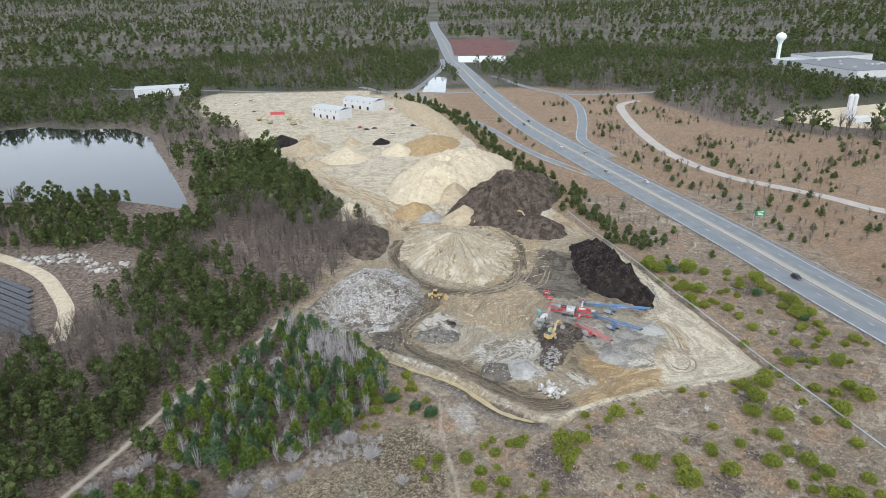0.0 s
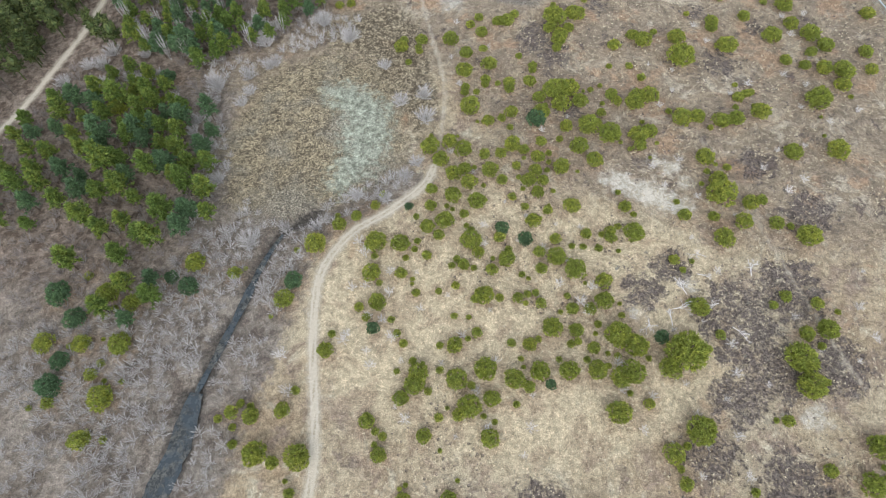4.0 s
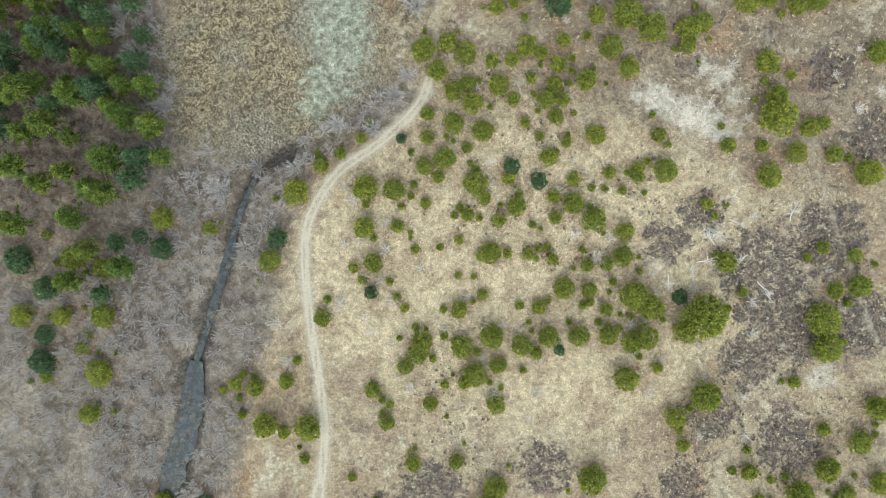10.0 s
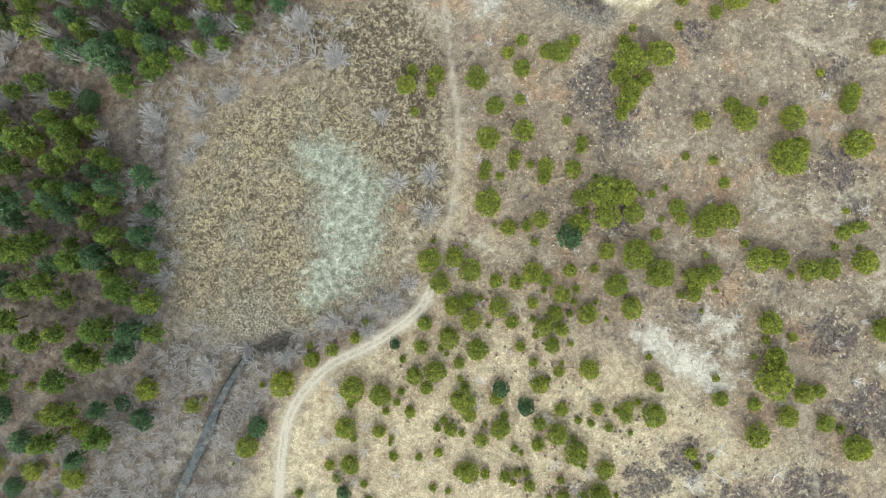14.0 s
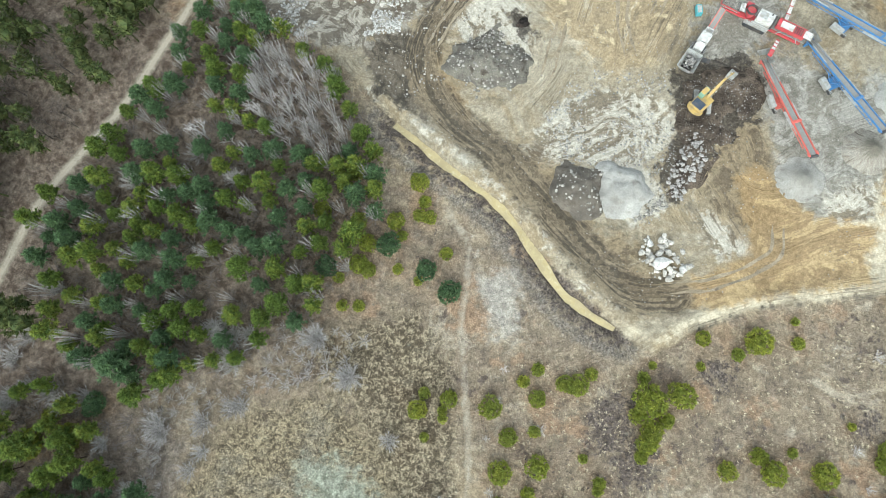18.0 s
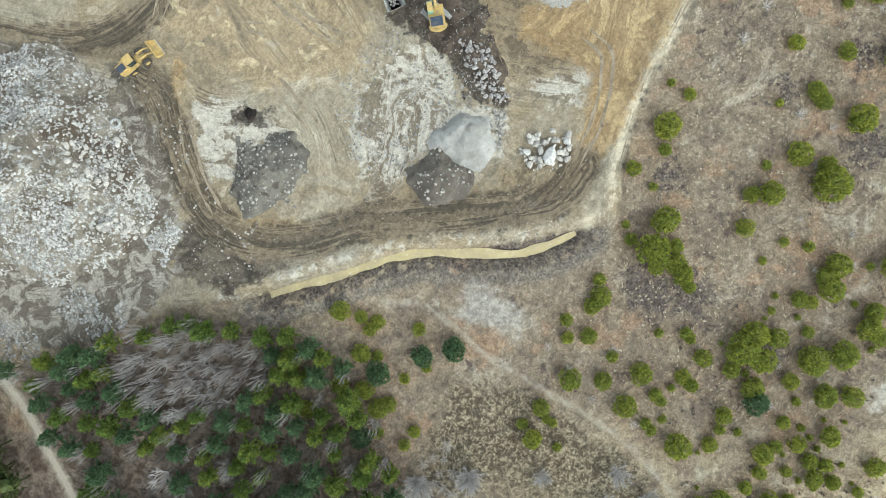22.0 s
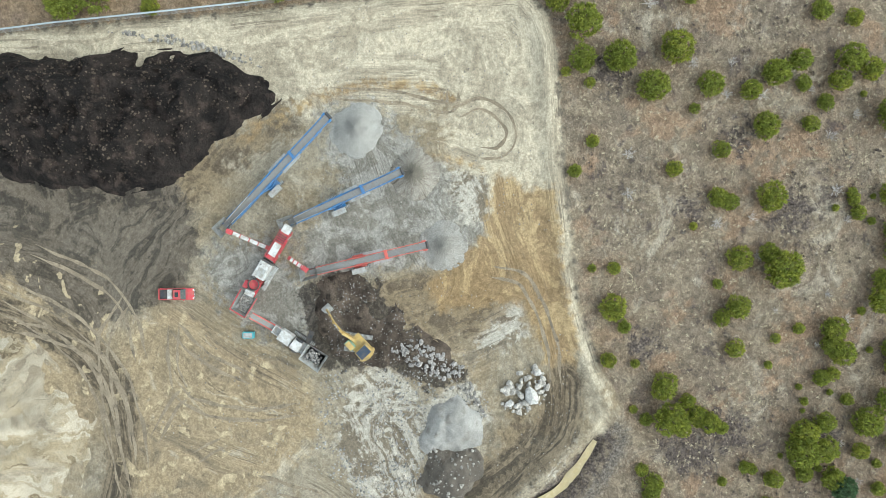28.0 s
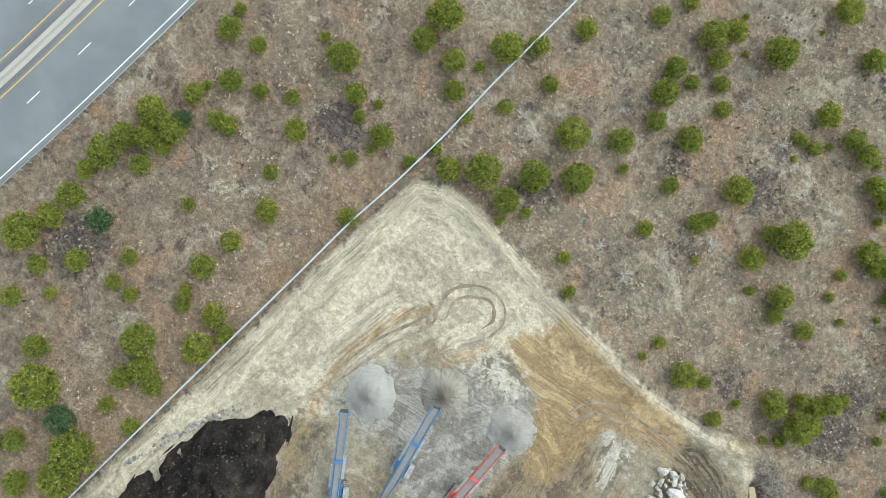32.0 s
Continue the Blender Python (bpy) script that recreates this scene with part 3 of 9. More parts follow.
LANES = [HAUL, LOOP, HAUL_INNER, EAST_EDGE, [(30.2, 119.7), (38.4, 108.6)], smooth([(7.1, 168.7), (4.4, 156.4), (1.6, 140.4), (-5, 126.7)]), smooth([(20, 168.5), (13, 159.4), (12.2, 142.3)]),
         smooth([(-10, 164), (-8.2, 155.6), (0.4, 147.9), (10.5, 141.3)]), [(-5.8, 126.1), (1, 121), (13.3, 127.7)], smooth([(30.2, 200.7), (26.1, 184.9), (11.2, 177.3), (-3, 171.9)]), [(28.7, 170.2), (23, 157.1), (17.7, 142)],
         smooth([(71.3, 127.6), (71.9, 118.7), (67.4, 116.4), (63.7, 120.2), (64.6, 126.4)]), smooth([(49.9, 169.8), (60.1, 162.5), (69.1, 151.1)]), smooth([(64.9, 141.4), (52.3, 134.1), (41.7, 126.2), (37.7, 131.5)]), *RUBBLE_ROAD]
lane_d, lane_s, lane_best, lane_next = np.zeros_like(GX), np.zeros_like(GX), np.full_like(GX, 1e6), np.full_like(GX, 2e6)
for k, q in enumerate(LANES):
    d, along, side = line_dist(GX, GY, q)
    hit = d < lane_best
    lane_next = np.where(hit, lane_best, np.minimum(lane_next, d))
    lane_best = np.where(hit, d, lane_best)
    lane_d = np.where(hit, d * side + 60 * k, lane_d)
    lane_s = np.where(hit, along + 37 * k, lane_s)
at.data.foreach_set("color", np.stack([lane_d, lane_s, np.exp(-((lane_best / 9.0) ** 2)) * np.clip((lane_next - lane_best - 1.4) / 2.5, 0, 1), np.ones_like(lane_d)], -1).astype(np.float32).ravel())


def ground_material():
    n = Nodes("open_ground", 0.95, spec=0.12)
    pit, path, wood = n.chan("cover_a")
    marsh, scum, pale = n.chan("cover_b")
    dark, haul, verge = n.chan("cover_c")
    orange, white, chips = n.chan("zone_a")
    damp, tan, cream = n.chan("zone_b")
    brown_soil, rubble_soil, black_soil = n.chan("zone_c")
    lane_d, lane_s, lane_w = n.chan("lanes")
    ragged = n.math("SUBTRACT", n.noise(0.5, 9, 0.68), 0.5)

    def cut(mask, amount=0.9, soft=0.1):
        """A stored soft edge made ragged and crisp."""
        return n.span(n.math("ADD", mask, n.math("MULTIPLY", ragged, amount)), 0.5 - soft, 0.5 + soft)

    # dry grass: tussocks, thatch, pink-brown and grey areas
    broad = n.noise(0.03, 6, 0.6, warp=0.8)
    mid = n.noise(0.16, 8, 0.68, warp=0.5)
    fine = n.noise(2.6, 9, 0.8, warp=0.6)
    speck = n.noise(9.0, 6, 0.8)
    tuss = n.noise(3.3, 3, 0.6, warp=1.5)
    far_canopy, bed, slash = n.chan("cover_h")
    grass = n.mix(n.span(broad, 0.4, 0.6), (0.35, 0.28, 0.19), (0.41, 0.35, 0.25))
    grass = n.mix(n.span(mid, 0.48, 0.64), grass, (0.28, 0.22, 0.17))
    grass = n.mix(n.span(n.noise(0.09, 8, 0.7, warp=1.2), 0.54, 0.66), grass, (0.46, 0.415, 0.315))
    grass = n.mix(n.span(n.noise(0.06, 7, 0.7, warp=0.8), 0.56, 0.68), grass, (0.32, 0.215, 0.14))
    grass = n.mix(n.math("MULTIPLY", n.span(n.noise(0.13, 8, 0.72), 0.56, 0.64), 0.7), grass, (0.15, 0.118, 0.105))
    grass = n.mix(n.math("MULTIPLY", verge, 0.7), grass, n.mix(n.span(mid, 0.4, 0.6), (0.26, 0.165, 0.102), (0.2, 0.14, 0.1)))
    light, brown, swamp = n.chan("cover_f")
    grass = n.mix(n.math("MULTIPLY", n.span(n.math("ADD", light, n.math("MULTIPLY", ragged, 0.8)), 0.35, 0.75), 0.85), grass, n.mix(n.span(mid, 0.47, 0.62), (0.53, 0.455, 0.315), (0.4, 0.325, 0.225)))
    heath = n.mix(n.span(n.noise(0.22, 8, 0.7, warp=0.8), 0.4, 0.6), (0.29, 0.242, 0.18), (0.19, 0.156, 0.123))
    heath = n.mix(n.math("MULTIPLY", n.span(n.noise(0.11, 8, 0.72, warp=1.0), 0.53, 0.62), 0.8), heath, (0.43, 0.385, 0.31))
    heath = n.mix(n.math("MULTIPLY", n.span(n.noise(0.17, 8, 0.74, warp=0.5), 0.57, 0.61), 0.9), heath, (0.1, 0.082, 0.08))
    heath = n.mix(n.math("MULTIPLY", n.span(n.noise(0.3, 8, 0.74), 0.6, 0.67), 0.7), heath, (0.48, 0.455, 0.4))
    heath = n.mix(n.math("MULTIPLY", n.span(n.noise(0.075, 6, 0.7), 0.54, 0.62), 0.8), heath, (0.33, 0.22, 0.145))
    grass = n.mix(n.math("MULTIPLY", n.span(n.math("ADD", brown, n.math("MULTIPLY", ragged, 0.8)), 0.3, 0.7), 0.85), grass, heath)
    grass = n.mix(n.math("MULTIPLY", n.span(n.math("ADD", swamp, n.math("MULTIPLY", ragged, 0.9)), 0.35, 0.65), 0.9), grass, n.mix(n.span(n.noise(0.2, 8, 0.72, warp=1.0), 0.42, 0.58), (0.135, 0.114, 0.1), (0.25, 0.224, 0.198)))
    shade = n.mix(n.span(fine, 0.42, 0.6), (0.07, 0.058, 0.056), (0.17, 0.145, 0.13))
    litter = n.mix(n.span(n.noise(0.4, 8, 0.7), 0.38, 0.62), (0.13, 0.1, 0.078), (0.25, 0.205, 0.17))
    litter = n.mix(n.math("MULTIPLY", swamp, 0.8), litter, n.mix(n.span(n.noise(0.12, 8, 0.7, warp=1.0), 0.4, 0.6), (0.17, 0.145, 0.12), (0.31, 0.275, 0.235)))
    # far off, the floor's colour is darkened to stand in for the canopy
    litter = n.mix(n.math("MULTIPLY", far_canopy, 0.85), litter, n.mix(n.span(n.noise(0.006, 6, 0.65), 0.42, 0.58), (0.055, 0.068, 0.044), (0.13, 0.118, 0.104)))
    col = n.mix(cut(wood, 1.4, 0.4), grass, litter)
    bog, lichen, spoil = n.chan("cover_g")
    needles = n.math("MULTIPLY", n.attr("needle_litter").outputs["Fac"], n.span(n.noise(0.7, 7, 0.7), 0.36, 0.58))
    col = n.mix(n.math("MULTIPLY", needles, 0.75), col, n.mix(n.span(fine, 0.4, 0.6), (0.27, 0.185, 0.125), (0.38, 0.28, 0.195)))
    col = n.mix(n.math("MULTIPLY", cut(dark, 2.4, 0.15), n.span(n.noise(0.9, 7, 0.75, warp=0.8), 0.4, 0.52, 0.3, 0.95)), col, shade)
    reed = n.mix(n.span(n.noise(0.8, 9, 0.82, warp=2.4), 0.46, 0.55), (0.1, 0.083, 0.058), (0.36, 0.305, 0.205))
    reed = n.mix(n.span(n.noise(0.07, 5), 0.45, 0.6), reed, n.mix(n.span(fine, 0.42, 0.58), (0.1, 0.09, 0.07), (0.31, 0.28, 0.22)))
    col = n.mix(cut(marsh, 1.2, 0.25), col, reed)
    col = n.mix(n.math("MULTIPLY", cut(bog, 1.6, 0.3), 0.85), col, n.mix(n.span(n.noise(1.1, 9, 0.8, warp=1.0), 0.48, 0.56), (0.075, 0.062, 0.042), (0.38, 0.325, 0.23)))
    col = n.mix(n.math("MULTIPLY", cut(lichen, 1.8, 0.3), 0.7), col, (0.45, 0.43, 0.39))
    col = n.mix(n.math("MULTIPLY", cut(spoil, 1.2, 0.3), 0.8), col, n.mix(n.span(fine, 0.4, 0.6), (0.13, 0.115, 0.1), (0.27, 0.245, 0.215)))
    col = n.mix(n.math("MULTIPLY", cut(scum, 2.2, 0.3), 0.85), col, n.mix(n.span(n.noise(0.7, 9, 0.75), 0.4, 0.6), (0.19, 0.205, 0.165), (0.4, 0.43, 0.35)))
    col = n.mix(n.math("MULTIPLY", cut(pale, 1.2, 0.2), 0.9), col, n.mix(n.span(n.noise(0.5, 9, 0.72, warp=1.5), 0.36, 0.6), (0.36, 0.33, 0.27), (0.62, 0.59, 0.52)))
    tone = n.math("MULTIPLY", n.span(n.noise(0.8, 8, 0.72, warp=0.5), 0.38, 0.62, 0.76, 1.2), n.math("MULTIPLY", n.math("MULTIPLY", n.span(fine, 0.36, 0.62, 0.74, 1.22), n.span(tuss, 0.4, 0.6, 1.12, 0.76)), n.span(speck, 0.4, 0.6, 0.72, 1.3)))
    tone = n.mixf(n.math("MULTIPLY", cut(pale, 0.9, 0.3), 0.7), tone, 1.0)
    col = n.mix(1.0, col, n.vec(tone, tone, tone), "MULTIPLY")
    col = n.mix(n.math("MULTIPLY", cut(bed, 1.6, 0.25), 0.85), col, n.mix(n.span(n.noise(1.3, 8, 0.8), 0.42, 0.6), (0.03, 0.028, 0.026), (0.11, 0.1, 0.09)))
    # worn tracks
    track = n.mix(n.span(n.noise(3.0, 6, 0.7), 0.4, 0.6), (0.37, 0.33, 0.26), (0.52, 0.475, 0.395))
    rut = n.span(n.math("ABSOLUTE", n.math("SUBTRACT", path, 0.68)), 0.03, 0.1, 1.0, 0.0)
    track = n.mix(n.math("MULTIPLY", rut, 0.6), track, (0.58, 0.53, 0.44))
    col = n.mix(n.math("MULTIPLY", cut(path, 0.75, 0.2), n.span(path, 0.74, 0.86, 1.0, 0.75)), col, track)
    # the worked pit: streaks follow the haul road, soft patches elsewhere
    fade = n.span(n.noise(0.09, 4), 0.42, 0.6)
    drift = n.math("MULTIPLY", n.math("SUBTRACT", n.noise(0.06, 3), 0.5), 9.0)
    ld = n.math("ADD", lane_d, drift)
    streak = n.noise(1.0, 8, 0.62, n.vec(n.math("MULTIPLY", ld, 0.42), n.math("MULTIPLY", lane_s, 0.05), n.math("MULTIPLY", ragged, 1.2)), 0.8)
    ruts = n.noise(1.0, 5, 0.6, n.vec(n.math("MULTIPLY", lane_d, 2.3), n.math("MULTIPLY", lane_s, 0.07), n.math("MULTIPLY", ragged, 0.8)), 0.5)
    patch = n.noise(0.13, 9, 0.66, warp=1.3)
    worn = n.mixf(n.math("MULTIPLY", lane_w, 0.9), patch, streak)
    marks = n.mixf(n.math("MULTIPLY", lane_w, fade), n.noise(0.9, 8, 0.75), ruts)
    churn = n.noise(0.55, 9, 0.76, warp=1.5)
    sand = n.mix(n.span(n.noise(0.05, 7, 0.65, warp=1.0), 0.4, 0.6), (0.34, 0.28, 0.19), (0.39, 0.35, 0.27))
    layer = lambda base, mask, amount, rag, a, b, by, lo=0.4, hi=0.6: n.mix(n.math("MULTIPLY", cut(mask, rag, 0.15), amount), base, n.mix(n.span(by, lo * 0.7 + hi * 0.3, lo * 0.3 + hi * 0.7), a, b))
    sand = layer(sand, cream, 0.9, 1.2, (0.67, 0.605, 0.465), (0.5, 0.445, 0.34), worn)
    sand = layer(sand, tan, 0.9, 1.2, (0.42, 0.335, 0.215), (0.35, 0.28, 0.185), worn, 0.42, 0.6)
    sand = n.mix(n.math("MULTIPLY", n.span(worn, 0.53, 0.64), 0.62), sand, n.mix(cream, (0.2, 0.172, 0.13), (0.36, 0.315, 0.235)))
    sand = n.mix(n.math("MULTIPLY", n.span(worn, 0.35, 0.45, 1.0, 0.0), 0.75), sand, (0.56, 0.5, 0.39))
    sand = layer(sand, chips, 0.9, 1.6, (0.27, 0.26, 0.23), (0.43, 0.42, 0.385), n.noise(0.2, 8, 0.7, warp=1.0), 0.42, 0.6)
    sand = layer(sand, white, 0.95, 1.7, (0.24, 0.205, 0.155), (0.58, 0.55, 0.475), n.mixf(0.65, churn, worn), 0.42, 0.54)
    sand = layer(sand, brown_soil, 0.85, 1.5, (0.14, 0.112, 0.08), (0.29, 0.23, 0.15), worn)
    sand = layer(sand, orange, 0.9, 1.1, (0.5, 0.37, 0.2), (0.34, 0.24, 0.13), worn, 0.38, 0.58)
    sand = layer(sand, damp, 0.9, 1.5, (0.065, 0.059, 0.052), (0.17, 0.148, 0.12), worn, 0.38, 0.6)
    sand = layer(sand, haul, 0.92, 0.9, (0.09, 0.077, 0.06), (0.25, 0.205, 0.145), n.mixf(0.4, streak, ruts), 0.4, 0.6)
    sand = layer(sand, rubble_soil, 0.95, 1.4, (0.17, 0.15, 0.125), (0.41, 0.385, 0.335), n.noise(0.35, 9, 0.74, warp=0.8), 0.42, 0.6)
    sand = layer(sand, black_soil, 0.92, 2.4, (0.05, 0.044, 0.038), (0.115, 0.1, 0.085), churn)
    beyond = n.math("MULTIPLY", n.span(n.sep(1), 226, 250), n.span(n.math("ADD", lane_w, n.math("MULTIPLY", ragged, 0.5)), 0.35, 0.6))
    sand = n.mix(n.math("MULTIPLY", beyond, 0.85), sand, n.mix(n.span(streak, 0.44, 0.56), (0.36, 0.27, 0.16), (0.6, 0.51, 0.36)))
    lane_mark = n.math("MULTIPLY", n.math("MULTIPLY", n.span(ruts, 0.55, 0.62), lane_w), n.span(n.noise(0.13, 5), 0.42, 0.56))
    sand = n.mix(n.math("MULTIPLY", lane_mark, 0.7), sand, (0.12, 0.1, 0.078))
    grit = n.math("MULTIPLY", n.span(n.noise(2.5, 9, 0.85), 0.38, 0.62, 0.78, 1.2), n.math("MULTIPLY", n.span(marks, 0.38, 0.62, 0.78, 1.15), n.span(speck, 0.36, 0.64, 0.8, 1.22)))
    crust = n.math("MULTIPLY", n.span(n.noise(0.32, 3, 0.5, warp=0.6), 0.6, 0.63), cut(tan, 1.6, 0.3))
    sand = n.mix(n.math("MULTIPLY", crust, 0.8), sand, (0.6, 0.5, 0.33))
    grit = n.math("MULTIPLY", grit, 0.76)
    sand = n.mix(1.0, sand, n.vec(grit, grit, grit), "MULTIPLY")
    sand = n.mix(n.math("MULTIPLY", cut(slash, 1.2, 0.2), 0.9), sand, n.mix(n.span(n.noise(0.5, 8, 0.75, warp=1.0), 0.42, 0.58), (0.05, 0.04, 0.033), (0.16, 0.125, 0.1)))
    in_pit = cut(pit, 0.8, 0.1)
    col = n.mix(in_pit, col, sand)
    rough = n.math("SUBTRACT", n.math("MULTIPLY", fine, 1.4), n.math("MULTIPLY", tuss, 0.9))
    relief = n.math("ADD", n.math("MULTIPLY", n.math("SUBTRACT", 1.0, in_pit), rough), n.math("MULTIPLY", in_pit, n.math("ADD", worn, marks)))
    n.bump(relief, 0.3, 0.9)
    return n.done(col, n.span(worn, 0.4, 0.7, 0.95, 0.8))


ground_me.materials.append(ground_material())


GZ = np.array([0.0] * len(ground_me.vertices) * 3, np.float32)
ground_me.vertices.foreach_get("co", GZ)
GZ = GZ.reshape(len(gy), len(gx), 3)[:, :, 2]


def ground_z(x, y):
    """The height of the ground sheet at a place."""
    i, j = min(max(int(np.searchsorted(gx, x)) - 1, 0), len(gx) - 2), min(max(int(np.searchsorted(gy, y)) - 1, 0), len(gy) - 2)
    a, b = (x - gx[i]) / (gx[i + 1] - gx[i]), (y - gy[j]) / (gy[j + 1] - gy[j])
    return float((GZ[j, i] * (1 - a) + GZ[j, i + 1] * a) * (1 - b) + (GZ[j + 1, i] * (1 - a) + GZ[j + 1, i + 1] * a) * b)


def ground_zs(x, y):
    """The height of the ground sheet at many places."""
    x, y = np.asarray(x, float), np.asarray(y, float)
    i, j = np.clip(np.searchsorted(gx, x) - 1, 0, len(gx) - 2), np.clip(np.searchsorted(gy, y) - 1, 0, len(gy) - 2)
    a, b = (x - gx[i]) / (gx[i + 1] - gx[i]), (y - gy[j]) / (gy[j + 1] - gy[j])
    return (GZ[j, i] * (1 - a) + GZ[j, i + 1] * a) * (1 - b) + (GZ[j + 1, i] * (1 - a) + GZ[j + 1, i + 1] * a) * b


# ---- building kit ----
def part(name, bm, material, parent=None, label="", m=None):
    """Links a bmesh as one mesh object under a thing or a part."""
    if isinstance(bm, bpy.types.Mesh):
        me = bm
    else:
        me = bpy.data.meshes.new(name)
        bm.to_mesh(me)
        bm.free()
    if material and not me.materials:
        me.materials.append(material)
    ob = new(name, me)
    if parent:
        ob.parent = parent
    if m is not None:
        ob.matrix_basis = m
    if label:
        ob["label"] = label
    return ob


def thing(name, m, label, category, group="", kind=""):
    e = new(name)
    e.empty_display_size = 0.3
    e.matrix_basis = m
    return tagged(e, label, category, group, kind)


def box(bm, c, s, rz=0.0, bevel=0.0, m=None):
    """A box with bevelled edges added to bm: centre and full size."""
    got = bmesh.ops.create_cube(bm, size=1.0)
    vs = got["verts"]
    bmesh.ops.transform(bm, matrix=(m or Matrix()) @ pose(*c, 0, 0, rz) @ Matrix.Diagonal((*s, 1)), verts=vs)
    if bevel:
        es = list({e for v in vs for e in v.link_edges})
        bmesh.ops.bevel(bm, geom=es, offset=bevel, segments=2, affect="EDGES", profile=0.7)
    return bm


def tube(bm, a, b, r, r2=None, sides=8):
    a, b = Vector(a), Vector(b)
    d = b - a
    got = bmesh.ops.create_cone(bm, cap_ends=True, segments=sides, radius1=r, radius2=r if r2 is None else r2, depth=d.length)
    bmesh.ops.transform(bm, matrix=Matrix.Translation((a + b) / 2) @ d.to_track_quat("Z", "Y").to_matrix().to_4x4(), verts=got["verts"])
    return bm


def boxed(c, s, rz=0.0, bevel=0.03):
    return box(bmesh.new(), c, s, rz, bevel)


def tubed(a, b, r, r2=None, sides=10):
    return tube(bmesh.new(), a, b, r, r2, sides)


def strip(pts, w0, w1, z=0.03, follow=True, name="strip"):
    """A ribbon along a polyline from w0 to w1 to its left."""
    p = [Vector((*q, 0)) for q in pts]
    co, run = [], 0.0
    for i, q in enumerate(p):
        d = (p[min(i + 1, len(p) - 1)] - p[max(i - 1, 0)]).normalized()
        nrm = Vector((-d.y, d.x, 0))
        for w in (w0, w1):
            v = q + nrm * w
            co.append((v.x, v.y, (ground_z(v.x, v.y) if follow else 0) + z))
    return raw_mesh(name, co, [(2 * i, 2 * i + 2, 2 * i + 3, 2 * i + 1) for i in range(len(p) - 1)])


def stick(a, b, ra, rb):
    """Three-sided tapered stick: corners and faces."""
    a, b = np.array(a, float), np.array(b, float)
    d = b - a
    d /= np.linalg.norm(d) + 1e-9
    u = np.cross(d, (0.3, 0.9, 0.2))
    u /= np.linalg.norm(u) + 1e-9
    v = np.cross(d, u)
    ring = [math.cos(k * 2.0944) * u + math.sin(k * 2.0944) * v for k in range(3)]
    if rb <= 0:
        return [a + r * ra for r in ring] + [b], [(0, 1, 3), (1, 2, 3), (2, 0, 3)]
    co = [a + r * ra for r in ring] + [b + r * rb for r in ring]
    return co, [(0, 1, 4), (0, 4, 3), (1, 2, 5), (1, 5, 4), (2, 0, 3), (2, 3, 5)]


class Tris:
    """Gathers triangles."""

    def __init__(self):
        self.co, self.f = [], []

    def add(self, co, f):
        k = len(self.co)
        self.co.extend(co)
        self.f.extend([tuple(i + k for i in t) for t in f])

    def mesh(self, name, mat, smooth_shade=False):
        me = raw_mesh(name, self.co, self.f, smooth_shade)
        me.materials.append(mat)
        return me


def spray(t, at, way, size, rng, blades=12, width=0.16, spread=0.6):
    """A tuft of needles: slim single blades that fan out round a way."""
    way = np.array(way, float)
    d = way / np.linalg.norm(way) + rng.normal(0, spread, (blades, 3))
    d /= np.linalg.norm(d, axis=1)[:, None]
    s = np.cross(d, rng.normal(0, 1, (blades, 3)))
    s *= width * size / (np.linalg.norm(s, axis=1)[:, None] + 1e-9)
    p = np.array(at) + rng.normal(0, size * 0.12, (blades, 3))
    tip = p + d * size * rng.uniform(0.6, 1.2, (blades, 1))
    k = len(t.co)
    t.co.extend(np.stack([p - s, p + s, tip], 1).reshape(-1, 3))
    t.f.extend([(k + 3 * i, k + 3 * i + 1, k + 3 * i + 2) for i in range(blades)])


def lump(t, at, r, rng, flat=0.85, fine=2):
    """A dense uneven clump of needles."""
    bm = bmesh.new()
    bmesh.ops.create_icosphere(bm, subdivisions=fine, radius=r)
    co = [np.array(at) + np.array(v.co) * rng.uniform(0.72, 1.1) * np.array((1, 1, flat)) for v in bm.verts]
    t.add(co, [tuple(v.index for v in f.verts) for f in bm.faces])
    bm.free()


